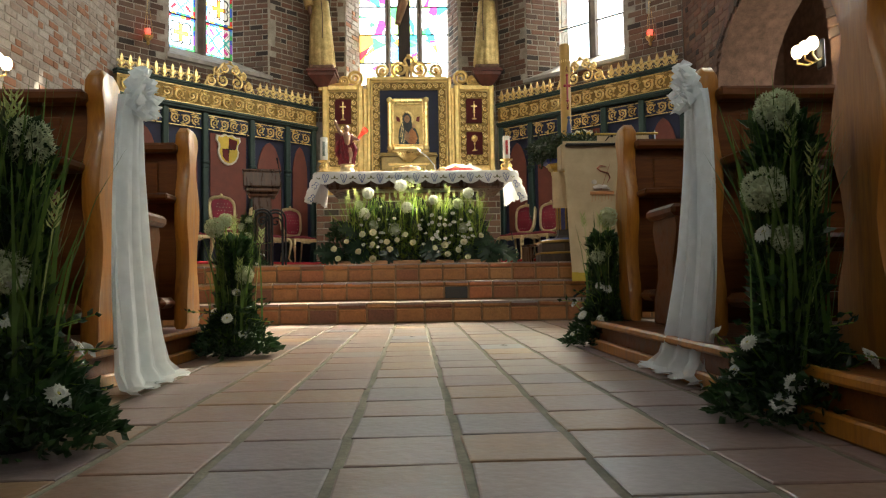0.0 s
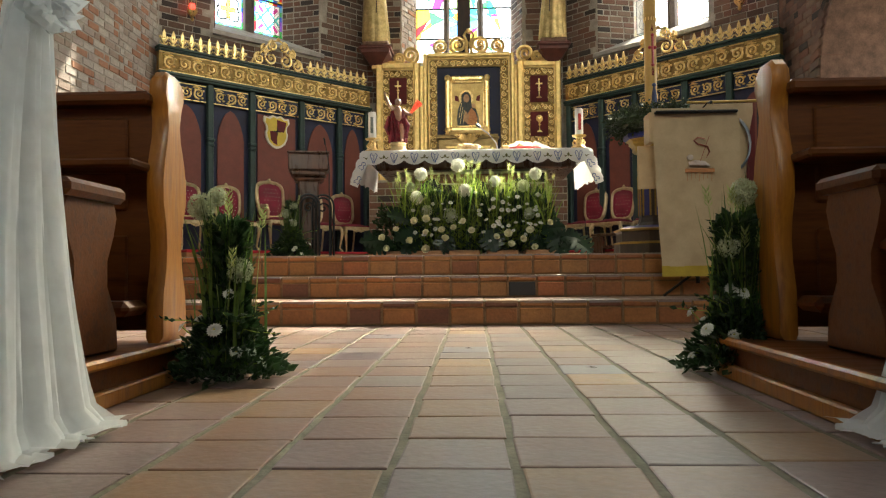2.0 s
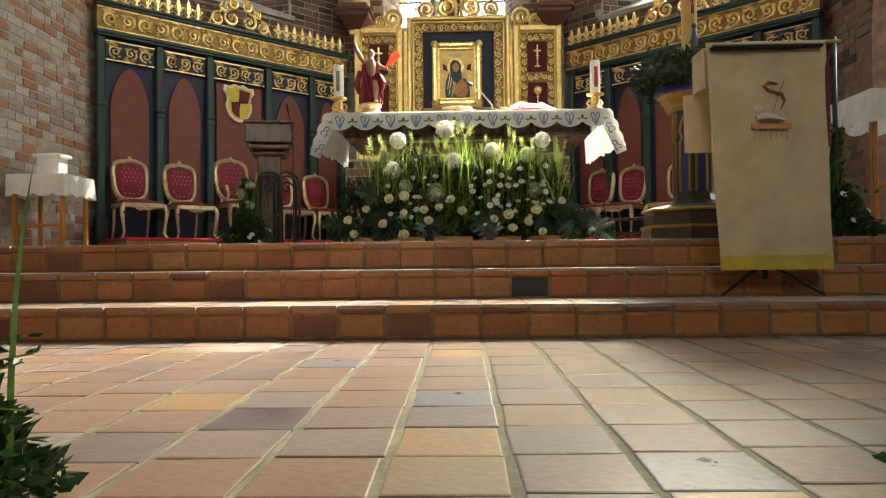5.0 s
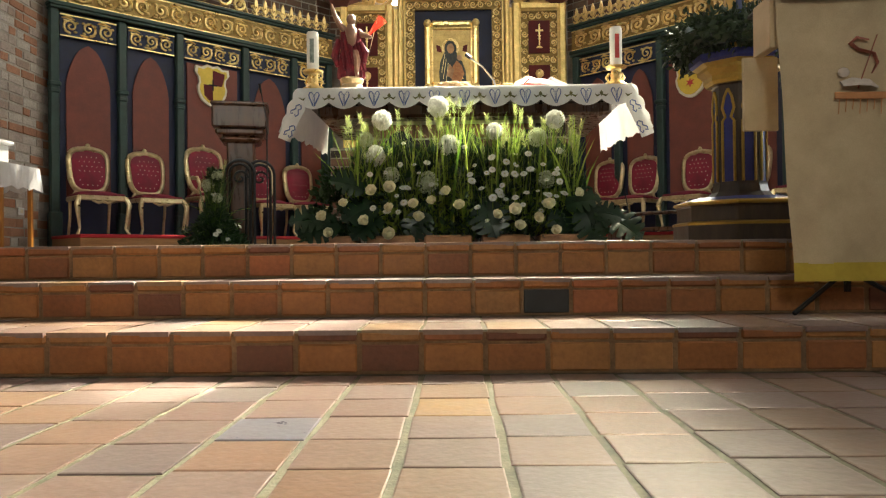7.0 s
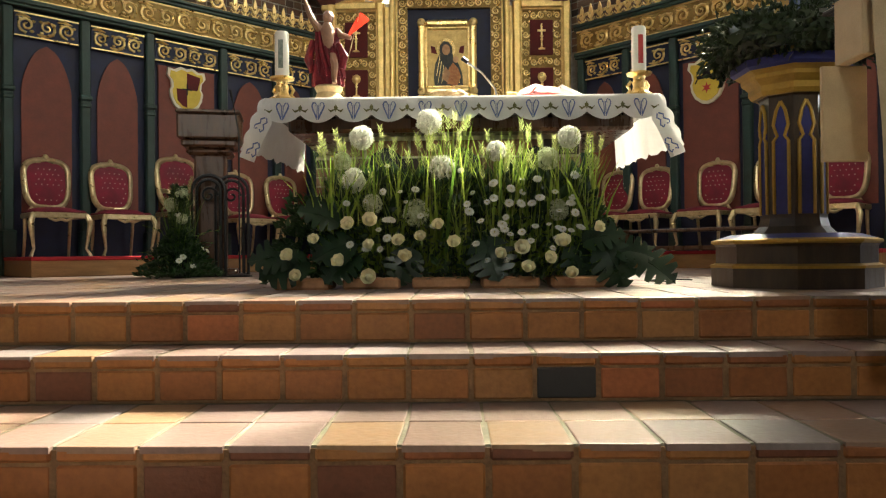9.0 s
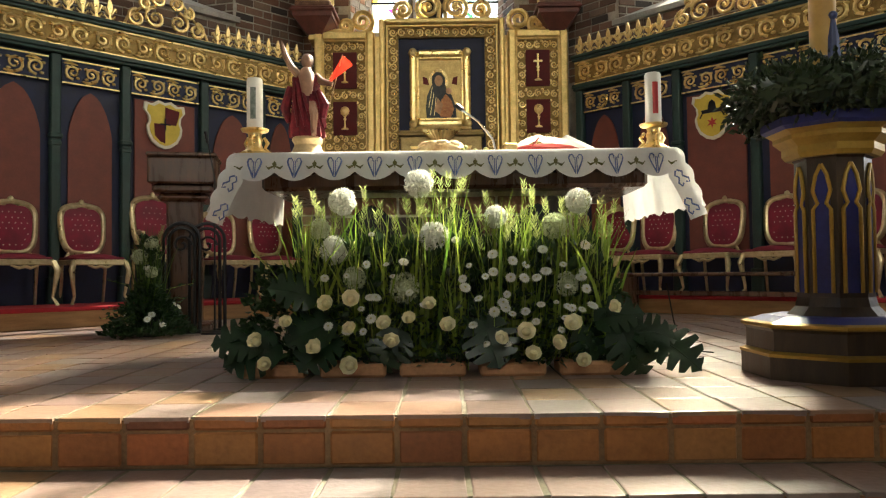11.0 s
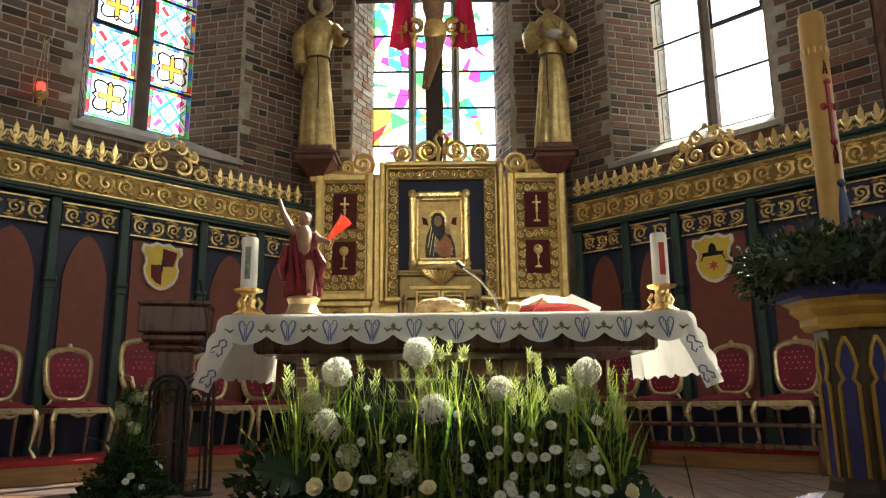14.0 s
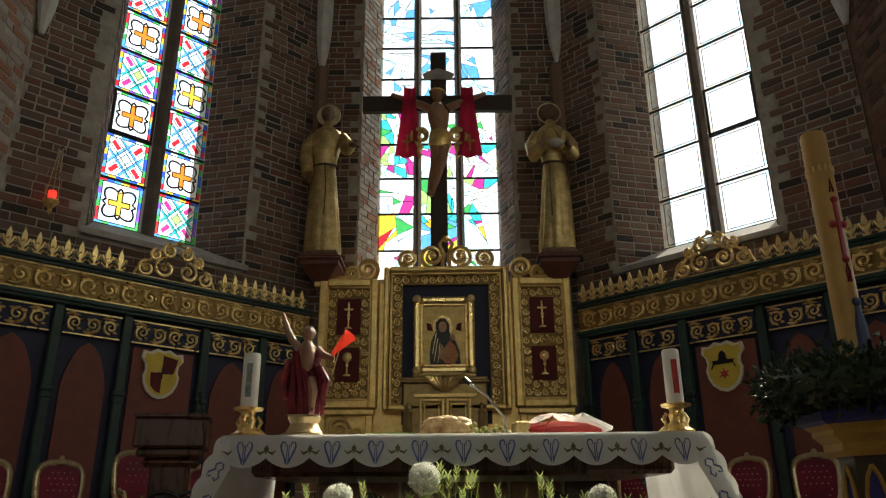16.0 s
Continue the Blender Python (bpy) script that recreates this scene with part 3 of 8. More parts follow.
tagged(new("ceiling", MB().prism([(-7.2, -17), (7.2, -17), (7.2, -2.0), (5.6, -2.0), (5.6, 3.6), (2.35, 6.85), (-2.45, 6.85), (-5.6, 3.7), (-5.6, -2.0), (-7.2, -2.0)], TOP, TOP + 0.3).mesh("ceiling", M_PLASTER)), "plain white vaulted ceiling", "ceiling", kind="structure")

# white vault ribs that end in the corners of the choir
for x, y, z, dx, dy in ((-1.88, 5.90, 7.75, 0.3, -1), (1.80, 5.88, 7.85, -0.3, -1), (-4.62, 3.15, 6.5, 1, -0.4), (4.58, 3.0, 6.4, -1, -0.4)):
    pts = [(x, y, z + k * 0.35) if k < 8 else (x + dx * ((k - 7) * 0.12) ** 2, y + dy * ((k - 7) * 0.12) ** 2, z + k * 0.35) for k in range(13)]
    rb = MB().tube(pts, [0.03, 0.10, 0.13] + [0.14] * 10, 8)
    single("vault_rib", rb, M_PLASTER, "white plastered vault rib ending on a pointed corbel", "vault rib", "vault ribs", "structure", smooth=True)
for x in (-1.88, 1.79):
    single("wall_niche_shaft", MB().tube([(x, 5.93, 4.4), (x, 5.91, 7.8)], 0.11, 8), M_BRICK, "slim brick corner shaft", "wall shaft", "corner shafts", "structure", smooth=True)

# ---- structure: floors ----
Y1, Y2, Y3, RISE = -2.60, -2.03, -1.71, 0.174
floor = tagged(new("floor", MB().box(-7, -16.5, -0.3, 7, Y1 + 0.02, -0.0045).mesh("floor", M_GROUT)), "worn terracotta tile floor with wide grey joints", "floor", kind="structure")
chancel = tagged(new("chancel_floor", MB().box(-5.2, Y3 + 0.012, -0.2, 5.2, 7.0, 3 * RISE - 0.0045).mesh("chancel_floor", M_GROUT)), "raised terracotta tile floor of the chancel", "floor", kind="structure")
steps = thing("chancel_steps", pose(0, 0, 0), "two broad terracotta steps up to the chancel", "steps", kind="structure")
step_low = part("step", MB().box(-5.0, Y1 + 0.012, -0.2, 5.0, Y2 + 0.012, RISE - 0.0045), M_GROUT, steps)
step_high = part("step", MB().box(-5.0, Y2 + 0.012, -0.2, 5.0, Y3 + 0.012, 2 * RISE - 0.0045), M_GROUT, steps)


def tile_mesh(w, d, h, m, seed):
    r = random.Random(seed)
    c = 0.004
    j = lambda: r.uniform(-0.0045, 0.0045)
    o = [(0 + j(), 0 + j()), (w + j(), 0 + j()), (w + j(), d + j()), (0 + j(), d + j())]
    tilt = [r.uniform(-0.0011, 0.0011) for _ in range(4)]
    low = [(x, y, -h) for x, y in o]
    up = [(x, y, -0.0015 + t) for (x, y), t in zip(o, tilt)]
    inn = [(x + (c if x < w / 2 else -c), y + (c if y < d / 2 else -c), t) for (x, y), t in zip(o, tilt)]
    fc = [(8, 9, 10, 11)] + [(i + k, (i + 1) % 4 + k, (i + 1) % 4 + k + 4, i + k + 4) for k in (0, 4) for i in range(4)]
    return MB().add(low + up + inn, fc)


def tile_field(owner, x0, x1, y0, y1, z, pw, pd, jx, jy, near, limit, ragged=0.0, skew=0.0, odd=()):
    """Tiles in columns; odd lists single tiles (x, y, material) of another clay or a painted sheen."""
    metas = [tile_mesh(pw - jx, pd - jy, 0.02, None, i).mesh("tile", M_TILE_P) for i in range(6)]
    bulk, made, i = MB(), 0, 0
    x = x0
    while x < x1 - 0.02:
        y = y0 + ragged * rng.uniform(-0.5, 0.5) * pd + skew * (x + pw / 2)
        while y < y1 - 0.01:
            d = min(pd, y1 - y)
            w = min(pw, x1 - x)
            full = abs(d - pd) < 1e-6 and abs(w - pw) < 1e-6
            if full and made < limit and near(x, y):
                tl = part("tile", metas[i % 6], None, owner, M=Matrix.Translation((x + jx / 2, y + jy / 2, z)))
                for ox, oy, om in odd:
                    if x < ox < x + pw and y < oy < y + pd:
                        tl.data = tile_mesh(pw - jx, pd - jy, 0.02, None, i % 6).mesh("tile", om)
                made += 1
            elif d > 0.04 and w > 0.04:
                t = tile_mesh(w - jx, d - jy, 0.02, None, i)
                bulk.add([(a + x + jx / 2, b + y + jy / 2, c + z) for a, b, c in t.v], t.f)
            i += 1
            y += pd
        x += pw
    part("tiling", bulk, M_TILE, owner, kind="stuff")


def riser(owner, y, z0, joint, pitch, vent=None):
    """A step's face: a thin row of nosing edges over a row of large clay bricks."""
    x, i, w = joint - pitch * int((joint + 4.98) / pitch), 0, pitch
    shared = {}
    bulk = MB()
    while x < 4.98:
        d = [rng.uniform(0, 0.007), rng.uniform(0, 0.005)]
        for za, zb, nm, off in ((z0 + 0.008, z0 + 0.122, 0, 0.0), (z0 + 0.127, z0 + RISE - 0.006, 1, -0.005)):
            if vent and nm == 0 and vent[0] < x + w / 2 < vent[1]:
                continue
            if abs(x) < 2.2:
                key = (nm, i % 4)
                if key not in shared:
                    shared[key] = MB().box(0.0055, -d[nm], 0, w - 0.0055, 0.03, zb - za, 0.009).mesh("brick", M_RISER_P)
                part("brick", shared[key], None, owner, M=Matrix.Translation((x, y + off, za)))
            else:
                bulk.box(x + 0.007, y + off - d[nm], za, x + w - 0.007, y + 0.03, zb, 0.006)
            i += 1
        x += w
    part("riser_bricks", bulk, M_RISER, owner, kind="stuff")
    part("riser_mortar", MB().box(-4.98, y + 0.001, z0 + 0.002, 4.98, y + 0.0105, z0 + RISE - 0.012), M_RISER_JOINT, owner, "rough brown mortar")


PW, PD = 0.2445, 0.2545
X0 = -0.083 - 20 * PW
# the grey tile at (0.53, -4.94) paints a pale reflection on the floor
ODD = [(-0.46, -4.46, M_SLATE), (0.04, -4.20, M_GREY_OR_SHEEN), (0.53, -4.94, M_GREY_OR_SHEEN), (-0.36, -3.37, M_GREY_OR_SHEEN), (0.04, -3.22, M_OCHRETILE), (-0.65, -4.27, M_OCHRETILE), (0.53, -5.2, M_OCHRETILE), (0.04, -4.70, M_OCHRETILE), (-0.95, -4.9, M_OCHRETILE)]
tile_field(floor, X0, 4.9, -3.31 - 26 * PD, Y1 - 0.005, 0.0, PW, PD, 0.021, 0.011, lambda x, y: -1.2 < x < 1.2 and y > -8.6, 300, 0.11, 0.06, ODD)
P1, P2, P3 = 0.2425, 0.2245, 0.227
riser(step_low, Y1, 0.0, -0.085, P1)
riser(step_high, Y2, RISE, -0.098, P2, (0.351, 0.575))
riser(chancel, Y3, 2 * RISE, -0.105, P3)
tile_field(step_low, -0.085 - 20 * P1, 4.98, Y1 - 0.012, Y2 - 0.002, RISE, P1, 0.29, 0.014, 0.008, lambda x, y: abs(x) < 2.4, 60)
tile_field(step_high, -0.098 - 21 * P2, 4.98, Y2 - 0.012, Y3 - 0.002, 2 * RISE, P2, 0.37, 0.014, 0.008, lambda x, y: abs(x) < 2.4, 30)
tile_field(chancel, -0.105 - 21 * P3, 4.98, Y3 - 0.012, 3.6, 3 * RISE, P3, 0.255, 0.014, 0.01, lambda x, y: abs(x) < 2.2 and y < -0.3, 110)
part("vent_grille", MB().box(0.359, Y2 - 0.006, RISE + 0.014, 0.567, Y2 + 0.02, RISE + 0.122, 0.004), M_LEAD, step_high, "small dark floor vent in the riser")

# bright hazy sky far outside the windows
bd, v, f = MB(), [], []
for i in range(25):
    a = math.pi * i / 24
    v += [(45 * math.cos(a), 6 + 45 * math.sin(a), -4), (45 * math.cos(a), 6 + 45 * math.sin(a), 52)]
f = [(2 * i, 2 * i + 1, 2 * i + 3, 2 * i + 2) for i in range(24)]
bd.add(v, f)
tagged(new("backdrop", bd.mesh("backdrop", glow_mat("bright_sky_haze", (0.93, 0.97, 1.0), 2.4))), "bright white sky far beyond the windows", "sky", kind="structure")

# ---- choir panelling ----
Z_FLOOR = 3 * RISE


def scroll_band(mb, x0, x1, z0, z1, y, r=0.008, step=None, n=16):
    """A row of leafy scrolls between x0 and x1."""
    h = z1 - z0
    step = step or h * 0.95
    k = max(1, round((x1 - x0) / step))
    w = (x1 - x0) / k
    for i in range(k):
        cx, cz = x0 + (i + 0.5) * w, (z0 + z1) / 2
        s = 1 if i % 2 else -1
        R = min(w, h) * 0.43
        mb.tube(scroll(cx, cz, R, 1.55, -s * math.pi / 2 + (0 if s > 0 else math.pi), s, n, y), [r * 1.3] * (n // 2) + [r] * (n - n // 2) + [r * 1.6], 5)
        mb.tube([(cx - w * 0.5, y, cz - s * h * 0.38), (cx - w * 0.2, y, cz - s * h * 0.45), (cx + w * 0.25, y, cz - s * h * 0.36)], [r * 0.6, r * 1.7, r * 0.5], 5)
        for a in (0.6, 2.4, 4.0, 5.4):
            px, pz = cx + R * 0.95 * math.cos(a), cz + R * 0.95 * math.sin(a)
            mb.ball((px, y, pz), r * 1.9, 6, 4, s=(1, 0.8, 0.7))


def arch_outline(x0, x1, z0, z1, spring):
    w = (x1 - x0) / 2
    cx = (x0 + x1) / 2
    pts = [(x0, z0), (x1, z0), (x1, spring)]
    for i in range(1, 8):
        k = i / 8
        pts.append((x1 - w * k ** 1.35, spring + (z1 - spring) * math.sin(k * math.pi / 2) ** 1.0 * 0.97))
    pts.append((cx, z1))
    for i in range(7, 0, -1):
        k = i / 8
        pts.append((x0 + w * k ** 1.35, spring + (z1 - spring) * math.sin(k * math.pi / 2) * 0.97))
    pts.append((x0, spring))
    return pts


def fleur():
    mb = MB()
    leaf = [(-0.012, 0), (0.012, 0), (0.014, 0.07), (0.03, 0.12), (0.02, 0.165), (0.0, 0.205), (-0.02, 0.165), (-0.03, 0.12), (-0.014, 0.07)]
    mb.slab(leaf, -0.012, 0.012)
    for s in (-1, 1):
        mb.tube([(0, 0, 0.05), (s * 0.03, 0, 0.075), (s * 0.055, 0, 0.12), (s * 0.072, 0, 0.115), (s * 0.07, 0, 0.09)], [0.012, 0.014, 0.013, 0.011, 0.005], 6)
        mb.tube([(0, 0, 0.02), (s * 0.035, 0, 0.03), (s * 0.06, 0, 0.055), (s * 0.065, 0, 0.035)], [0.008, 0.009, 0.008, 0.004], 5)
    mb.box(-0.045, -0.012, 0.0, 0.045, 0.012, 0.02, 0.004)
    return mb.mesh("finial", M_GOLD, True)


FLEUR = fleur()


def shield_outline(w, h):
    pts = [(0, -h), (0.30 * w, -0.93 * h), (0.62 * w, -0.72 * h), (0.80 * w, -0.42 * h), (0.86 * w, -0.12 * h), (0.76 * w, 0.08 * h), (0.80 * w, 0.34 * h), (1.0 * w, 0.56 * h), (0.94 * w, 0.84 * h), (0.62 * w, 0.80 * h), (0.3 * w, 0.96 * h)]
    return pts + [(0, 0.88 * h)] + [(-x, z) for x, z in pts[:0:-1]]


def panelling(nm, M, posts, shield_bay, label, emblem):
    """Green-framed choir panelling; x runs along it, its face looks to -y."""
    th = thing(nm, M, label, "wall panelling")
    L0, L1 = posts[0], posts[-1]
    part("backing", MB().box(L0, 0.03, Z_FLOOR, L1, 0.09, 3.80), M_BLUE, th, "dark blue painted boards")
    for i in range(len(posts) - 1):
        a, b = posts[i] + 0.065, posts[i + 1] - 0.065
        if i == shield_bay:
            part("inset", MB().box(a + 0.045, 0.005, 1.18, b - 0.045, 0.032, 3.0, 0.004), M_RED, th, "oxblood red panel")
        else:
            part("arch_inset", MB().slab(arch_outline(a + 0.07, b - 0.07, 1.18, 2.98, 2.50), 0.008, 0.032), M_RED, th, "oxblood red pointed panel")
        fr = MB()
        fr.box(a, -0.012, 3.04, b, 0.028, 3.30, 0.004)
        pn = part("frieze_panel", fr, M_BLUE, th, "dark panel with carved gilt scrolls")
        g = MB()
        g.box(a, -0.026, 3.04, b, -0.012, 3.055)
        g.box(a, -0.026, 3.285, b, -0.012, 3.30)
        scroll_band(g, a + 0.015, b - 0.015, 3.06, 3.28, -0.018, 0.012)
        part("gilt_scrollwork", g, M_GOLD, pn, "gilt scrollwork", True)
    for i, p in enumerate(posts):
        mb = MB()
        mb.box(p - 0.05, -0.05, Z_FLOOR, p + 0.05, 0.05, 3.34, 0.012)
        mb.box(p - 0.065, -0.075, 2.44, p + 0.065, 0.04, 2.50, 0.015)
        mb.box(p - 0.058, -0.062, 2.36, p + 0.058, 0.04, 2.42, 0.015)
        mb.box(p - 0.07, -0.08, Z_FLOOR, p + 0.07, 0.04, 1.0, 0.015)
        part("post", mb, M_GREEN, th, "dark green turned post")
    part("lower_rail", MB().box(L0 - 0.06, -0.085, 3.335, L1 + 0.06, 0.06, 3.365, 0.008).box(L0 - 0.07, -0.10, 3.365, L1 + 0.07, 0.06, 3.42, 0.012), M_GREEN, th, "dark green moulded rail")
    part("upper_frieze", MB().box(L0 - 0.05, -0.045, 3.42, L1 + 0.05, 0.05, 3.72), M_BRONZE, th, "broad gilt frieze")
    g = MB()
    g.box(L0 - 0.05, -0.056, 3.42, L1 + 0.05, -0.044, 3.442)
    g.box(L0 - 0.05, -0.056, 3.70, L1 + 0.05, -0.044, 3.72)
    scroll_band(g, L0, L1, 3.445, 3.70, -0.05, 0.016, 0.23)
    part("frieze_scrollwork", g, M_GOLD, th, "raised gilt scrollwork", True)
    part("cornice", MB().box(L0 - 0.07, -0.09, 3.72, L1 + 0.07, 0.06, 3.755, 0.008).box(L0 - 0.08, -0.11, 3.755, L1 + 0.08, 0.06, 3.80, 0.012), M_GREEN, th, "dark green cornice")
    c0, c1 = posts[shield_bay] - 0.08, posts[shield_bay + 1] + 0.10
    x = L0 + 0.03
    while x < L1:
        if not c0 - 0.03 < x < c1 + 0.03:
            part("finial", FLEUR, None, th, M=Matrix.Translation((x, -0.03, 3.80)) @ Matrix.Diagonal((1, 1, 1.25 + rng.uniform(-0.05, 0.05), 1)))
        x += 0.142
    g = MB()
    cx = (c0 + c1) / 2
    for s in (-1, 1):
        for dx, dz, R in ((0.14, 0.16, 0.125), (0.36, 0.115, 0.10), (0.10, 0.38, 0.09), (0.26, 0.30, 0.07)):
            g.tube(scroll(cx + s * dx, 3.80 + dz, R, 1.7, math.pi / 2, -s, 20, -0.03), [0.02] * 12 + [0.014] * 8 + [0.02], 6)
            g.ball((cx + s * dx, -0.035, 3.80 + dz), 0.022, 8, 5)
        g.tube([(cx + s * 0.5, -0.03, 3.81), (cx + s * 0.46, -0.03, 3.9), (cx + s * 0.30, -0.03, 4.05), (cx + s * 0.16, -0.03, 4.22), (cx, -0.03, 4.29)], 0.016, 6)
    g.ball((cx, -0.03, 4.30), 0.035, 8, 6)
    g.box(c0, -0.05, 3.80, c1, -0.01, 3.825, 0.006)
    part("crest", g, M_GOLD, th, "carved gilt crest of scrolls", True)
    # coat of arms
    sx = (posts[shield_bay] + posts[shield_bay + 1]) / 2 - 0.02
    sh = part("shield", MB().slab([(x + sx, z + 2.74) for x, z in shield_outline(0.245, 0.285)], -0.03, 0.005), M_CREAM, th, "painted coat of arms with a pale rim")
    f = MB().slab([(x + sx, z + 2.74) for x, z in shield_outline(0.21, 0.248)], -0.036, -0.030)
    part("field", f, M_YELLOW, sh, "yellow field")
    e = MB()
    emblem(e, sx, 2.74)
    part("charge", e, [M_DARKRED, M_IRON, M_REDPAINT], sh, "dark heraldic figures")
    return th


def arms_quartered(e, x, z):
    e.slab([(x, z), (x + 0.13, z), (x + 0.16, z + 0.10), (x + 0.17, z + 0.17), (x, z + 0.20)], -0.040, -0.036)
    e.slab([(x - 0.13, z), (x, z), (x, z - 0.22), (x - 0.06, z - 0.20), (x - 0.12, z - 0.14)], -0.040, -0.036)
    e.box(x - 0.008, -0.044, z - 0.07, x + 0.008, -0.040, z + 0.07, mi=1)
    e.box(x - 0.06, -0.0445, z - 0.008, x + 0.06, -0.0405, z + 0.008, mi=1)


def arms_hat(e, x, z):
    e.slab([(x - 0.11, z + 0.02), (x + 0.11, z + 0.02), (x + 0.13, z + 0.06), (x + 0.05, z + 0.065), (x + 0.035, z + 0.14), (x, z + 0.17), (x - 0.035, z + 0.14), (x - 0.05, z + 0.065), (x - 0.13, z + 0.06)], -0.041, -0.036, mi=1)
    e.tube([(x - 0.11, -0.04, z + 0.03), (x - 0.14, -0.04, z - 0.03)], 0.007, 5, mi=1)
    e.tube([(x + 0.11, -0.04, z + 0.03), (x + 0.14, -0.04, z - 0.03)], 0.007, 5, mi=1)
    st = [((0.065 if k % 2 == 0 else 0.026) * math.sin(k * math.pi / 6), (0.065 if k % 2 == 0 else 0.026) * math.cos(k * math.pi / 6)) for k in range(12)]
    e.slab([(x - a, z - 0.09 + b) for a, b in st], -0.041, -0.036, mi=2)


q2 = math.sqrt(2)
xl = [-4.56, -4.02, -3.51, -2.85, -2.30, -1.87]
panelling("choir_panelling", pose(-4.60, 2.85, 0, 0, 0, 45), [(x + 4.60) * q2 for x in xl], 2, "dark green choir panelling with gilt scroll friezes and red pointed panels", arms_quartered)
xr = [1.84, 2.33, 2.80, 3.44, 3.95, 4.46]
panelling("choir_panelling", pose(1.80, 5.40, 0, 0, 0, -45), [(x - 1.80) * q2 for x in xr], 2, "dark green choir panelling with gilt crest and yellow coat of arms", arms_hat)

# carpeted podiums under the chairs
for nm, M, L0, L1 in (("podium", pose(-4.60, 2.85, Z_FLOOR, 0, 0, 45), 0.0, 3.5), ("podium", pose(1.80, 5.40, Z_FLOOR, 0, 0, -45), 0.55, 3.85)):
    th = thing(nm, M, "low wooden podium with red carpet along the choir panelling", "podium", "podiums")
    dp = 1.05 if L0 == 0.0 else 0.72
    part("platform", MB().box(L0, -dp, 0, L1, -0.10, 0.175, 0.006), M_PODIUM, th, "varnished boards")
    part("carpet", MB().box(L0 - 0.006, -dp - 0.015, 0.155, L1 + 0.006, -0.10, 0.195, 0.008), M_CARPET, th, "red carpet")

# ---- high altar ----
hb = thing("altar_plinth", pose(0.0, 5.3, Z_FLOOR), "brick plinth of the high altar behind the altar table", "altar plinth")
part("plinth_body", MB().box(-1.72, -0.45, 0, 1.72, 0.64, 1.46, 0.01), M_MORTAR, hb)
bulk = MB()
for r in range(12):
    x = -1.71 - (r % 2) * 0.14
    while x < 1.70:
        a, b = max(x, -1.71), min(x + 0.265, 1.71)
        if b - a > 0.05:
            bulk.box(a, -0.462 - rng.uniform(0, 0.006), 0.02 + r * 0.118, b, -0.44, 0.02 + r * 0.118 + 0.1, 0.005)
        x += 0.28
part("brickwork", bulk, M_BRICK, hb, kind="stuff")

rt = thing("retable", pose(0.02, 5.6, 0), "carved gilt retable with a holy image in a blue niche", "altarpiece")
part("carcass", MB().box(-1.68, 0.06, 1.98, 1.68, 0.33, 4.20).box(-0.80, 0.06, 4.2, 0.86, 0.33, 4.34), M_GOLDFLAT, rt)


def frame_of(mb, x0, x1, z0, z1, w, y0, y1, c=0.01):
    mb.box(x0, y0, z0, x0 + w, y1, z1, c)
    mb.box(x1 - w, y0, z0, x1, y1, z1, c)
    mb.box(x0 + w - 0.002, y0, z1 - w, x1 - w + 0.002, y1 - 0.003, z1, c)
    mb.box(x0 + w - 0.002, y0, z0, x1 - w + 0.002, y1 - 0.003, z0 + w, c)


def field_scrolls(mb, x0, x1, z0, z1, y, size=0.13, r=0.010):
    nx, nz = max(1, round((x1 - x0) / size)), max(1, round((z1 - z0) / size))
    w, h = (x1 - x0) / nx, (z1 - z0) / nz
    for i in range(nx):
        for j in range(nz):
            s = 1 if (i + j) % 2 else -1
            cx, cz = x0 + (i + 0.5) * w, z0 + (j + 0.5) * h
            R = min(w, h) * 0.46
            mb.tube(scroll(cx, cz, R, 1.5, math.pi / 2 * ((i + j) % 4), s, 13, y), [r * 1.25] * 7 + [r] * 6 + [r * 1.7], 5)
            mb.ball((cx + R * s, y, cz + R), r * 1.8, 6, 4)


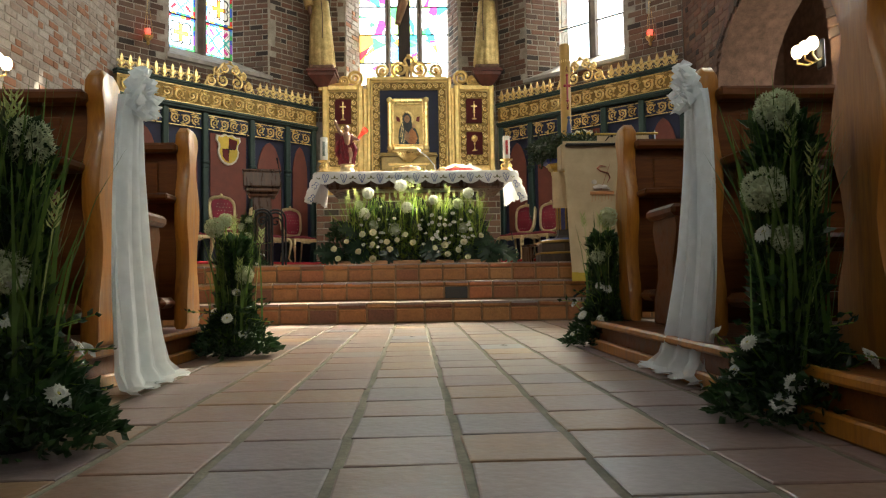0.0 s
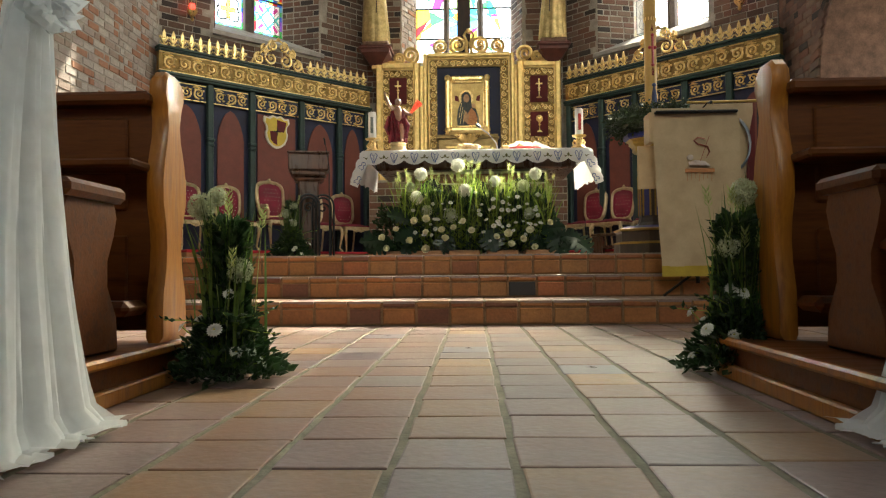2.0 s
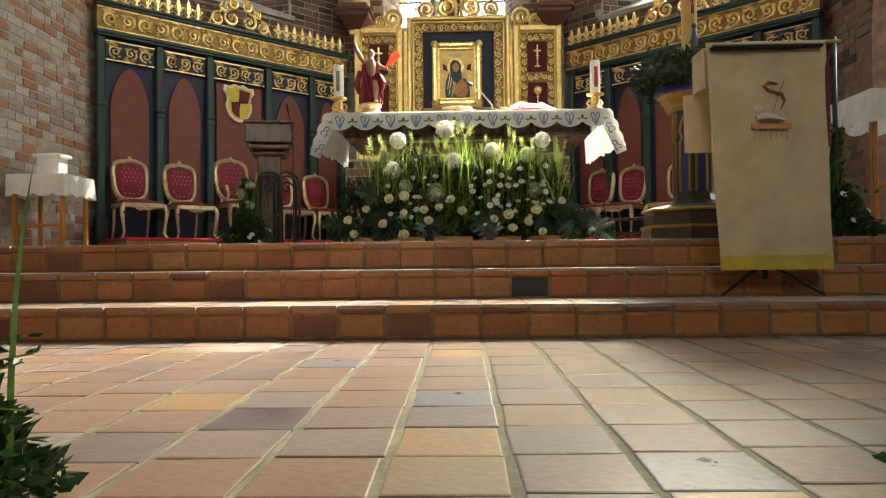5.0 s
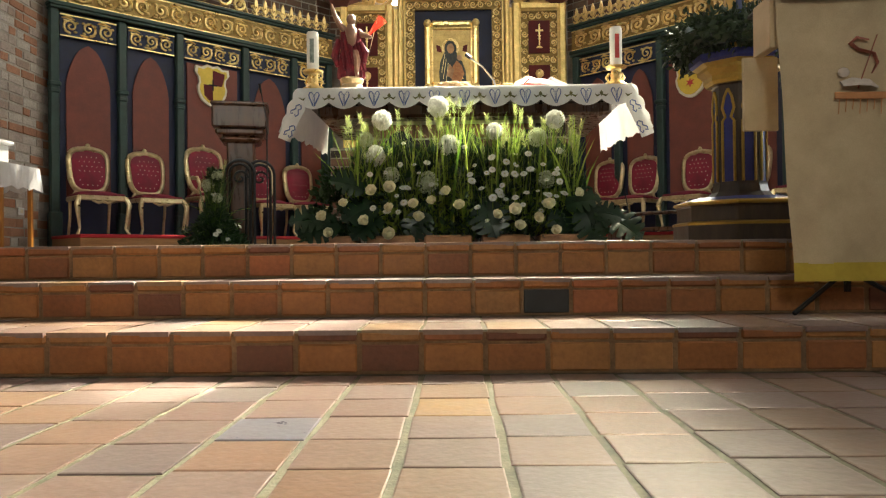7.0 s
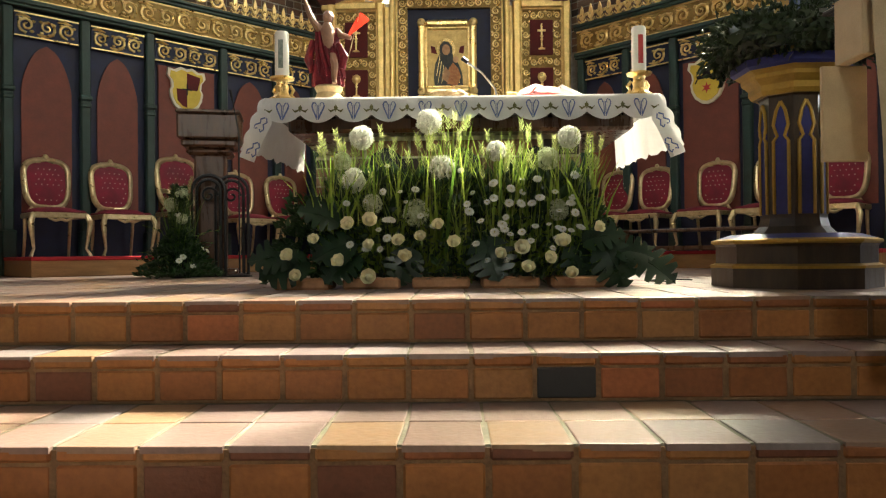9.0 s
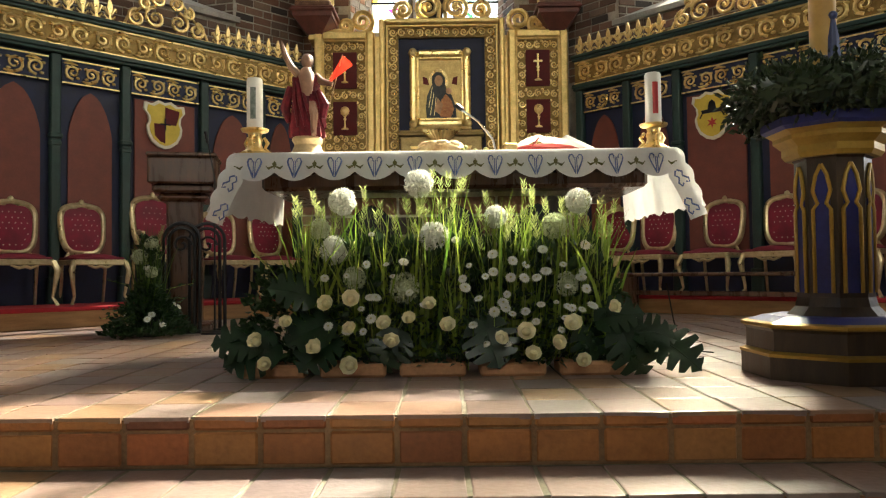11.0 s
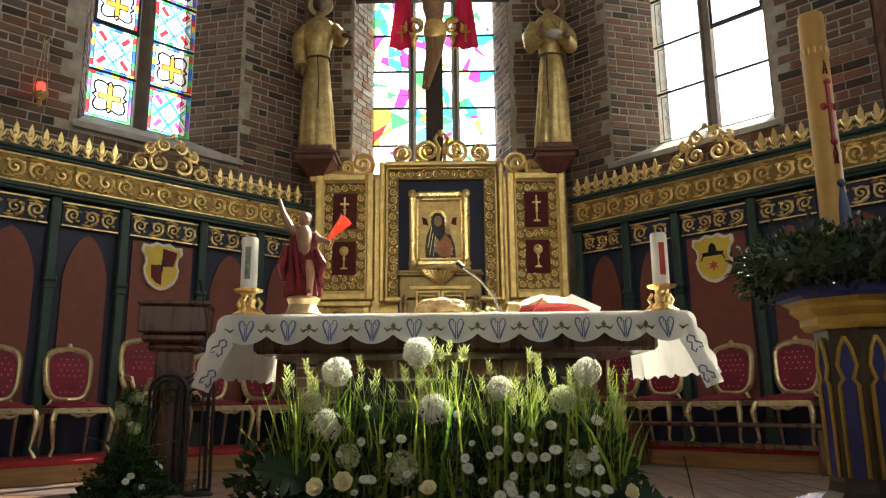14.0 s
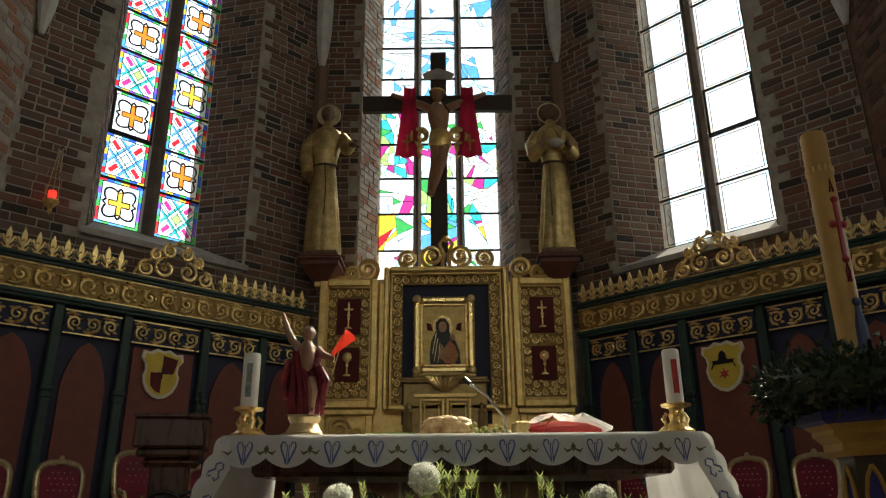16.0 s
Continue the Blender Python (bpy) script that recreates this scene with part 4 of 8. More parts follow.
for s, nm in ((-1, "side_wing"), (1, "side_wing")):
    x0, x1 = (-1.70, -0.89) if s < 0 else (0.90, 1.70)
    wg = part(nm, MB().box(x0 + 0.02, 0.02, 2.52, x1 - 0.02, 0.07, 4.20), M_BRONZE, rt, "gilt side wing with reliquary panels")
    f = MB()
    frame_of(f, x0, x1, 2.50, 4.24, 0.11, -0.06, 0.07, 0.02)
    frame_of(f, x0 + 0.105, x1 - 0.105, 2.605, 4.135, 0.022, -0.03, 0.07, 0.006)
    part("wing_frame", f, M_GOLDFLAT, wg, "gilt moulding")
    g = MB()
    xa, xb = x0 + 0.13, x1 - 0.13
    cx = (x0 + x1) / 2
    field_scrolls(g, xa, cx - 0.165, 2.64, 4.10, 0.0)
    field_scrolls(g, cx + 0.165, xb, 2.64, 4.10, 0.0)
    for za, zb in ((2.64, 2.84), (3.31, 3.46), (3.98, 4.10)):
        field_scrolls(g, cx - 0.165, cx + 0.165, za, zb, 0.0)
    part("wing_scrollwork", g, M_GOLD, wg, "gilt openwork scrolls", True)
    for k, (za, zb) in enumerate(((2.85, 3.30), (3.48, 3.97))):
        pn = part("reliquary_panel", MB().box(cx - 0.16, -0.012, za, cx + 0.16, 0.03, zb, 0.004), M_DARKRED, wg, "dark red velvet panel with a gilt chalice")
        e = MB()
        z0 = za + 0.07
        e.lathe([(0.05, 0), (0.045, 0.015), (0.012, 0.03), (0.01, 0.12), (0.022, 0.14), (0.01, 0.16), (0.03, 0.19)], 12, Matrix.Translation((cx, -0.03, z0)), squash=0.4)
        if (k + s) % 2:
            e.lathe([(0.02, 0.18), (0.055, 0.21), (0.062, 0.25), (0.05, 0.29), (0.015, 0.31)], 12, Matrix.Translation((cx, -0.03, z0)), squash=0.4)
        else:
            e.box(cx - 0.012, -0.04, z0 + 0.18, cx + 0.012, -0.02, z0 + 0.36, 0.004)
            e.box(cx - 0.06, -0.041, z0 + 0.25, cx + 0.06, -0.021, z0 + 0.275, 0.004)
        part("chalice", e, M_GOLD, pn, "small gilt vessel", True)
    sc = MB()
    for dx, R in ((0.0, 0.16), (-0.22 * s, 0.10)):
        sc.tube(scroll(s * 1.06 - dx, 4.24 + R, R, 1.9, -math.pi / 2, -s, 24, 0.03), [0.035] * 14 + [0.026] * 10 + [0.03], 7)
    sc.tube([(s * 1.20, 0.03, 4.27), (s * 1.42, 0.03, 4.28), (s * 1.55, 0.03, 4.26)], [0.035, 0.025, 0.01], 6)
    part("wing_volute", sc, M_GOLDFLAT, wg, "gilt volute", True)
    b = MB()
    b.box(x0 + 0.03, -0.02, 2.42, x1 - 0.03, 0.06, 2.50, 0.015)
    b.box(x0 + 0.05, -0.03, 1.98, x0 + 0.15, 0.06, 2.42, 0.015)
    b.box(x1 - 0.15, -0.03, 1.98, x1 - 0.05, 0.06, 2.42, 0.015)
    b.box(x0 + 0.15, 0.0, 1.98, x1 - 0.15, 0.06, 2.06, 0.01)
    b.tube(scroll((x0 + x1) / 2 - 0.08, 2.25, 0.15, 1.6, 0, 1, 20, 0.0), [0.03] * 12 + [0.02] * 9, 6)
    b.tube(scroll((x0 + x1) / 2 + 0.16, 2.18, 0.09, 1.5, math.pi, -1, 16, 0.0), [0.022] * 10 + [0.016] * 7, 6)
    part("wing_base", b, M_GOLDFLAT, wg, "gilt console base", True)

cf = MB()
frame_of(cf, -0.82, 0.85, 2.46, 4.38, 0.075, -0.14, 0.07, 0.02)
frame_of(cf, -0.735, 0.765, 2.50, 4.305, 0.03, -0.10, 0.07, 0.008)
cn = part("central_frame", cf, M_GOLDFLAT, rt, "tall gilt central frame")
g = MB()
field_scrolls(g, -0.70, -0.575, 2.52, 4.15, -0.05, 0.115)
field_scrolls(g, 0.60, 0.725, 2.52, 4.15, -0.05, 0.115)
field_scrolls(g, -0.70, 0.725, 4.155, 4.275, -0.05, 0.115)
part("frame_scrollwork", g, M_GOLD, cn, "gilt openwork scrolls", True)
part("frame_back", MB().box(-0.72, -0.03, 2.5, -0.57, 0.07, 4.29).box(0.59, -0.03, 2.5, 0.74, 0.07, 4.29).box(-0.57, -0.03, 4.15, 0.59, 0.07, 4.29), M_BRONZE, cn)
part("niche_back", MB().box(-0.575, 0.02, 2.3, 0.595, 0.058, 4.16), M_BLUE, cn, "deep blue niche")
ic = MB()
frame_of(ic, -0.42, 0.39, 2.93, 3.97, 0.10, -0.10, 0.03, 0.03)
frame_of(ic, -0.325, 0.295, 3.025, 3.875, 0.03, -0.07, 0.03, 0.01)
for s in (-1, 1):
    for zz in (2.97, 3.93):
        ic.ball((-0.015 + s * 0.36, -0.09, zz), 0.06, 8, 6, s=(1, 0.5, 1))
icf = part("icon_frame", ic, M_GOLD, rt, "bright gilt picture frame")
part("icon_panel", MB().box(-0.30, -0.03, 3.05, 0.27, 0.0, 3.85), mat("aged_gold_ground", [(0.46, 0.30, 0.10), (0.60, 0.42, 0.16)], 0.42, metal=0.6, scale=9, var=0.3, bump=0.1), icf, "gold ground of a painted image")
f = MB()
f.slab([(-0.20, 3.06), (0.20, 3.06), (0.19, 3.22), (0.14, 3.36), (0.06, 3.46), (0.05, 3.60), (0.0, 3.67), (-0.07, 3.68), (-0.12, 3.62), (-0.13, 3.50), (-0.19, 3.36), (-0.21, 3.2)], -0.034, -0.030)
part("painted_robe", f, mat("dark_painted_robe", [(0.02, 0.03, 0.035), (0.05, 0.05, 0.045)], 0.5, scale=20, var=0.4, bump=0), icf, "dark painted robe shapes")
f = MB()
f.slab([(-0.02, 3.08), (0.12, 3.06), (0.17, 3.18), (0.13, 3.30), (0.06, 3.38), (0.0, 3.30), (-0.02, 3.2)], -0.039, -0.0345)
part("painted_drape", f, mat("ochre_painted_drape", [(0.45, 0.14, 0.04), (0.6, 0.28, 0.10)], 0.5, scale=25, var=0.3, bump=0), icf, "ochre painted drapery shapes")
f = MB()
f.slab([(-0.035 + 0.055 * math.cos(a * math.pi / 8), 3.56 + 0.075 * math.sin(a * math.pi / 8)) for a in range(16)], -0.039, -0.0345)
f.slab([(0.10 + 0.04 * math.cos(a * math.pi / 8), 3.42 + 0.045 * math.sin(a * math.pi / 8)) for a in range(16)], -0.0435, -0.0395)
f.slab([(-0.10, 3.16), (-0.02, 3.10), (0.02, 3.24), (-0.05, 3.33)], -0.0395, -0.0350)
part("painted_ovals", f, mat("warm_painted_oval", [(0.42, 0.22, 0.10), (0.5, 0.28, 0.14)], 0.5, scale=25, var=0.2, bump=0), icf, "plain warm ochre ovals")
f = MB()
for q in range(3):
    ring = [(-0.035 + (0.125 - 0.012 * q) * math.cos(a * math.pi / 16), 3.57 + (0.145 - 0.012 * q) * math.sin(a * math.pi / 16)) for a in range(-3, 20)]
    f.tube([(a, -0.034, b) for a, b in ring], 0.0035, 4)
for a, b in (((-0.15, 3.10), (-0.10, 3.40)), ((-0.10, 3.08), (-0.07, 3.34)), ((-0.17, 3.2), (-0.12, 3.48)), ((0.15, 3.1), (0.12, 3.3))):
    f.tube([(a[0], -0.0345, a[1]), (b[0], -0.0345, b[1])], 0.004, 4)
part("painted_lines", f, M_GOLD, icf, "thin gold painted lines", kind="stuff")
f = MB()
f.slab([(-0.24, 3.52), (-0.16, 3.50), (-0.19, 3.60), (-0.25, 3.62)], -0.034, -0.030)
f.slab([(0.14, 3.52), (0.21, 3.50), (0.22, 3.62), (0.16, 3.60)], -0.034, -0.030)
part("painted_marks", f, M_DARKRED, icf, "small dark red painted shapes", kind="stuff")
M_OLDGOLD = mat("old_matt_gold", [(0.36, 0.25, 0.10), (0.48, 0.35, 0.15)], 0.48, metal=0.65, scale=9, var=0.3, bump=0.2)
tb = MB()
tb.box(-0.58, -0.18, 1.98, 0.56, 0.03, 2.10, 0.02)
tb.box(-0.55, -0.14, 2.10, 0.53, 0.03, 2.80, 0.015)
tb.box(-0.58, -0.19, 2.80, 0.56, 0.03, 2.83, 0.01)
tb.box(-0.56, -0.17, 2.83, 0.54, 0.03, 2.875, 0.012)
tab = part("tabernacle", tb, M_OLDGOLD, rt, "broad matt gold tabernacle below the image", True)
for x0, x1 in ((-0.34, -0.02), (0.0, 0.32)):
    dr = MB()
    frame_of(dr, x0, x1, 2.13, 2.60, 0.035, -0.165, -0.14, 0.008)
    frame_of(dr, x0 + 0.06, x1 - 0.06, 2.20, 2.54, 0.02, -0.155, -0.138, 0.005)
    part("tabernacle_door", dr, M_GOLDFLAT, tab, "framed gilt door")
part("door_lintel", MB().slab([(-0.40, 2.62), (0.38, 2.62), (0.40, 2.66), (-0.42, 2.66)], -0.17, -0.14), M_GOLDFLAT, tab)
sh = MB()
for i in range(11):
    a = (i - 5) * 0.25
    sh.tube([(-0.015 + 0.25 * math.sin(a), -0.20, 2.88 - 0.02 * math.cos(a)), (-0.015 + 0.15 * math.sin(a), -0.215, 2.80 - 0.05 * math.cos(a)), (-0.015 + 0.04 * math.sin(a), -0.18, 2.68)], [0.03, 0.026, 0.012], 7)
sh.tube([(-0.42, -0.17, 2.885), (-0.2, -0.20, 2.90), (-0.015, -0.21, 2.905), (0.17, -0.20, 2.90), (0.39, -0.17, 2.885)], [0.02, 0.03, 0.034, 0.03, 0.02], 8)
part("shell_ornament", sh, M_GOLD, tab, "gilt shell ornament", True)
for s in (-1, 1):
    kn = MB().lathe([(0.055, 0), (0.05, 0.03), (0.03, 0.05), (0.045, 0.12), (0.05, 0.2), (0.04, 0.3), (0.052, 0.33), (0.028, 0.36), (0.032, 0.41), (0.012, 0.45)], 12, Matrix.Translation((-0.01 + s * 0.46, -0.19, 2.10)))
    part("side_baluster", kn, M_OLDGOLD, tab, "small turned gilt baluster", True)
cr = MB()
for s in (-1, 1):
    for dx, R in ((0.19, 0.165), (0.52, 0.135)):
        cr.tube(scroll(0.02 + s * dx, 4.40 + R, R, 2.0, -math.pi / 2, s, 26, 0.0), [0.032] * 16 + [0.022] * 10 + [0.028], 7)
        cr.ball((0.02 + s * dx, -0.01, 4.40 + R), 0.04, 8, 6)
    cr.tube([(0.02 + s * 0.05, 0, 4.40), (0.02 + s * 0.03, 0, 4.6), (0.02 + s * 0.09, 0, 4.74), (0.02 + s * 0.02, 0, 4.86)], [0.03, 0.03, 0.028, 0.015], 6)
cr.ball((0.02, 0, 4.82), 0.05, 8, 6)
cr.box(-0.72, -0.05, 4.375, 0.76, 0.08, 4.41, 0.01)
part("cresting", cr, M_GOLD, rt, "gilt cresting of open scrolls", True)

# ---- altar table ----
AX0, AX1, AF, AB, AT = -1.03, 1.265, -0.34, 0.86, 1.625
at = thing("altar_table", pose(0, 0, Z_FLOOR), "brick altar with a dark wooden top behind the flowers", "altar")
ab = MB().box(-0.62, -0.05, 0, 0.86, 0.68, 0.92)
part("altar_core", ab, M_MORTAR, at)
bulk = MB()
for r in range(8):
    for face in (0, 1):
        x = -0.61 - (r % 2) * 0.14
        while x < 0.85 and face == 0:
            a, b = max(x, -0.615), min(x + 0.262, 0.855)
            if b - a > 0.05:
                part("brick", MB().box(a, -0.062 - rng.uniform(0, 0.006), 0.012 + r * 0.112, b, -0.04, 0.012 + r * 0.112 + 0.096, 0.005).mesh("brick", M_BRICK_P), None, at)
            x += 0.277
    y = -0.04 - (r % 2) * 0.14
    while y < 0.66:
        a, b = max(y, -0.04), min(y + 0.262, 0.67)
        if b - a > 0.05:
            bulk.box(-0.632, a, 0.012 + r * 0.112, -0.61, b, 0.108 + r * 0.112, 0.005)
            bulk.box(0.85, a, 0.012 + r * 0.112, 0.872, b, 0.108 + r * 0.112, 0.005)
        y += 0.277
part("brickwork", bulk, M_BRICK, at, kind="stuff")
# flat black arches on the bricks stand for the shade inside recesses
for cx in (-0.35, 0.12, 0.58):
    part("niche", MB().slab(arch_outline(cx - 0.17, cx + 0.17, 0.1, 0.85, 0.62), -0.072, -0.05), M_IRON, at, "flat black arch in place of a recess's shade")
part("mensa", MB().box(-0.93, -0.22, 0.92, 1.16, 0.80, 1.02, 0.02).box(AX0 + 0.01, AF + 0.02, 1.02, AX1 - 0.01, AB - 0.02, AT - Z_FLOOR - 0.006, 0.01), M_WALNUT, at, "dark varnished wooden slab")

# cloth with a scalloped, embroidered fall
cl = thing("altar_cloth", pose(0, 0, AT), "white altar cloth with scalloped edge and blue embroidery", "altar cloth")
top = MB()
n = 17
W = AX1 - AX0
top.box(AX0, AF, -0.004, AX1, AB, 0.006, 0.003)
part("cloth_top", top, M_LINEN, cl)


def fall(w, drop, count, amp):
    """Bottom edge of the front fall."""
    pts = []
    for i in range(count * 8 + 1):
        k = i / 8
        pts.append((i / (count * 8) * w, -drop - amp * abs(math.sin(math.pi * k)) ** 0.8))
    return pts


edge = fall(W, 0.105, 11, 0.045)
fr = MB()
v, f = [], []
for i, (x, z) in enumerate(edge):
    for k in (0, 0.4, 0.8, 1):
        v.append((AX0 + x, AF - 0.004 - 0.035 * k - 0.006 * k * math.sin(x * 17), 0.004 + (z - 0.004) * k))
for i in range(len(edge) - 1):
    for k in range(3):
        f.append((i * 4 + k, i * 4 + k + 1, i * 4 + k + 5, i * 4 + k + 4))
fr.add(v, f)
part("front_fall", fr, M_LINEN, cl, "scalloped front fall of white linen")
em, eg = MB(), MB()
for i in range(11):
    cx = AX0 + (i + 0.5) * W / 11
    yy = lambda z: AF - 0.010 + 0.25 * z - 0.010
    for s in (-1, 1):
        lyre = [(0.003, -0.135), (0.008, -0.122), (0.014, -0.106), (0.022, -0.088), (0.031, -0.068), (0.036, -0.048), (0.030, -0.032), (0.018, -0.030), (0.011, -0.040), (0.014, -0.052)]
        em.tube([(cx + s * a, yy(z), z) for a, z in lyre], [0.003] + [0.0052] * 8 + [0.003], 5, flat=0.5)
        em.tube([(cx + s * 0.0045, yy(-0.125), -0.125), (cx + s * 0.0045, yy(-0.045), -0.045)], 0.003, 4)
        cx2 = cx + s * W / 22
        eg.tube([(cx2, yy(-0.07), -0.07), (cx2 - s * 0.03, yy(-0.085), -0.085), (cx2 - s * 0.045, yy(-0.07), -0.07)], [0.004, 0.008, 0.002], 4)
    cx2 = cx + W / 22
    if i < 10:
        eg.ball((cx2, yy(-0.062), -0.062), 0.012, 6, 4, s=(1, 0.3, 1))
        eg.tube([(cx2, yy(-0.045), -0.045), (cx2, yy(-0.085), -0.085)], 0.004, 4)
part("embroidery", em, M_EMB_B, cl, "blue embroidered hearts", kind="stuff")
part("leaf_embroidery", eg, M_EMB_G, cl, "olive embroidered leaves", kind="stuff")
for s, x0 in ((-1, AX0), (1, AX1)):
    sd = MB()
    v, f = [], []
    n = 24
    for i in range(n + 1):
        y = AF - 0.02 + (AB - AF) * i / n
        low = 0.31 + 0.012 * math.sin(i * 1.9)
        for k in (0, 0.33, 0.66, 1):
            flare = 0.11 * (1 - i / n) ** 2 + 0.02
            v.append((x0 + s * (0.004 + flare * k + 0.012 * k * math.sin(i * 1.3)), y - 0.05 * k * (1 - i / n) ** 3, 0.004 - low * k))
    for i in range(n):
        for k in range(3):
            f.append((i * 4 + k, i * 4 + k + 1, i * 4 + k + 5, i * 4 + k + 4))
    sd.add(v, f)
    part("side_fall", sd, M_LINEN, cl, "plain side fall of white linen", True)
    # corner drape that joins front and side falls
    cd, v, f = MB(), [], []
    n = 24
    for i in range(n + 1):
        k = i / n
        c = Vector((x0 + s * (0.12 * k ** 0.85), AF - 0.01 - 0.075 * math.sin(k * 2.2), 0.004 - 0.36 * k ** 1.15))
        lace = 0.018 * abs(math.sin(k * math.pi * 3.5))
        wide = (0.03 + 0.10 * min(1, k * 3)) * (1 - 0.4 * k)
        d = Vector((-s * 0.82, 0.16, -0.57 + 0.25 * k))
        for j in range(4):
            v.append(c - d * lace * (1 - j / 3) + d * wide * j / 3 + Vector((0, 0.012 * math.sin(j * 1.6 + k * 5), 0)))
    for i in range(n):
        for j in range(3):
            f.append((i * 4 + j, i * 4 + j + 1, i * 4 + j + 5, i * 4 + j + 4))
    cd.add(v, f)
    cf = part("corner_fold", cd, M_LINEN, cl, "scalloped corner fold of white linen", True)
    en = MB()
    for k in (0.42, 0.80):
        c = Vector((x0 + s * (0.12 * k ** 0.85 - 0.05), AF - 0.022 - 0.075 * math.sin(k * 2.2), -0.03 - 0.36 * k ** 1.15))
        for t in (-1, 1):
            en.tube([c + Vector((s * (a * 0.6 + t * b * 0.8), 0, -a * 0.8 + t * b * 0.5)) for b, a in ((0.004, -0.045), (0.022, -0.025), (0.010, -0.005), (0.03, 0.02), (0.022, 0.042), (0.008, 0.03))], 0.0045, 5)
    part("corner_embroidery", en, M_EMB_B, cf, "blue embroidered sprays", kind="stuff")

# ---- pews ----
def pew_end(tall):
    """Outline in y and z of a pew end, toe at the front."""
    if tall:
        left = [(0.125, 0.0), (0.125, 0.08), (0.115, 0.16), (0.085, 0.25), (0.075, 0.33), (0.09, 0.41), (0.12, 0.49), (0.125, 0.57), (0.105, 0.65), (0.07, 0.73), (0.06, 0.79), (0.075, 0.85), (0.098, 0.895), (0.09, 0.94), (0.05, 0.965)]
    else:
        left = [(0.17, 0.0), (0.16, 0.10), (0.10, 0.2), (0.10, 0.28), (0.14, 0.36), (0.16, 0.42), (0.14, 0.47)]
    return [(-y * (0.75 if tall else 1), z) for y, z in left] + [(y, z) for y, z in left[::-1]]


PEW_END, PEW_LOW = pew_end(True), pew_end(False)


def rounded_board(outline, t, c=0.012):
    mb = MB()
    n = len(outline)
    cy = sum(p[0] for p in outline) / n
    cz = sum(p[1] for p in outline) / n
    sh = lambda p, k: (p[0] + (cy - p[0]) * k, p[1] + (cz - p[1]) * k * 0.5)
    rings = [(-t / 2, 0.07), (-t / 2 + c, 0.0), (t / 2 - c, 0.0), (t / 2, 0.07)]
    v = []
    for x, k in rings:
        v += [(x, *sh(p, k)) for p in outline]
    f = [tuple(range(n)), tuple(range(3 * n, 4 * n))[::-1]]
    for r in range(3):
        f += [(r * n + i, (r + 1) * n + i, (r + 1) * n + (i + 1) % n, r * n + (i + 1) % n) for i in range(n)]
    return mb.add(v, f)


def pew(side):
    th = thing("pew", pose(0, 0, 0), "brown varnished wooden pew with a curved end panel", "pew", "pews")
    s = side
    base = 0.14
    part("end_panel", rounded_board(PEW_END, 0.06), M_WOOD, th, "honey-coloured curved end panel", True, M=pose(s * 1.03, 0, base))
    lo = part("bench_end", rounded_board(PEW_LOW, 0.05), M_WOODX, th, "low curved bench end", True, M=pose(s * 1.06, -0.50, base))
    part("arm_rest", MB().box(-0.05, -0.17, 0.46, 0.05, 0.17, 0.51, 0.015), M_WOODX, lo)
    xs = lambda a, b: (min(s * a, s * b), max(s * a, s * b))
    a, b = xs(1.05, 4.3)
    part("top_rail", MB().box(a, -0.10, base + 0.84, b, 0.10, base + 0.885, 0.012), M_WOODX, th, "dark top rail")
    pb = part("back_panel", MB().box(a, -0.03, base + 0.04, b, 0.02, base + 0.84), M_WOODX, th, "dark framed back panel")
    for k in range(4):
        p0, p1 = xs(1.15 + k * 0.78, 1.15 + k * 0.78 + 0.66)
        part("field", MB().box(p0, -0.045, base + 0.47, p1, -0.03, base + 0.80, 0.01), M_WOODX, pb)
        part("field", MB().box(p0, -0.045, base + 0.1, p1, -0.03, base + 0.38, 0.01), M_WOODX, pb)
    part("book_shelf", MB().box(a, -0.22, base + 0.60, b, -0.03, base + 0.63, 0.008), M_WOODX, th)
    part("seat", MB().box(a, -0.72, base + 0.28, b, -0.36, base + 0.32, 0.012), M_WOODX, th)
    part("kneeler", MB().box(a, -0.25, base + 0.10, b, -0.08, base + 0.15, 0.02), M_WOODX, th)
    return th


for side in (-1, 1):
    x0, x1 = (0.985, 4.5)
    pl = MB().box(min(side * x0, side * x1), -12, 0, max(side * x0, side * x1), -5.12, 0.135, 0.008)
    pt = thing("pew_platform", pose(0, 0, 0), "low brown wooden platform under the pews", "platform", "pew platforms")
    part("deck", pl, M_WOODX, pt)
    e0, e1 = sorted((side * 0.955, side * 0.985))
    part("edge_strip", MB().box(e0, -12, 0.0, e1, -5.10, 0.05, 0.006).box(e0, -12, 0.112, e1, -5.10, 0.142, 0.008), M_WOOD, pt, "varnished edge moulding")
    first = pew(side)
    ys = [-5.20, -6.17, -7.14, -8.12, -9.07]
    shift = 0.11 if side > 0 else 0.0
    first.matrix_basis = pose(shift, ys[0], 0)
    for y in ys[1:]:
        copy_thing(first, pose(shift, y, 0))

# ---- stained glass ----
GL = {k: glass_mat("glass_" + k, c) for k, c in dict(white=(0.86, 0.90, 0.88), pale=(0.60, 0.80, 0.82), yellow=(0.85, 0.55, 0.05), orange=(0.80, 0.25, 0.02), red=(0.62, 0.02, 0.03), magenta=(0.55, 0.04, 0.28),
      blue=(0.03, 0.12, 0.62), sky=(0.12, 0.42, 0.72), teal=(0.05, 0.50, 0.50), green=(0.06, 0.45, 0.10), lime=(0.45, 0.65, 0.20), violet=(0.28, 0.10, 0.60), rose=(0.90, 0.72, 0.70), cream=(0.85, 0.80, 0.62)).items()}
GN = list(GL)
GM = [GL[k] for k in GN]


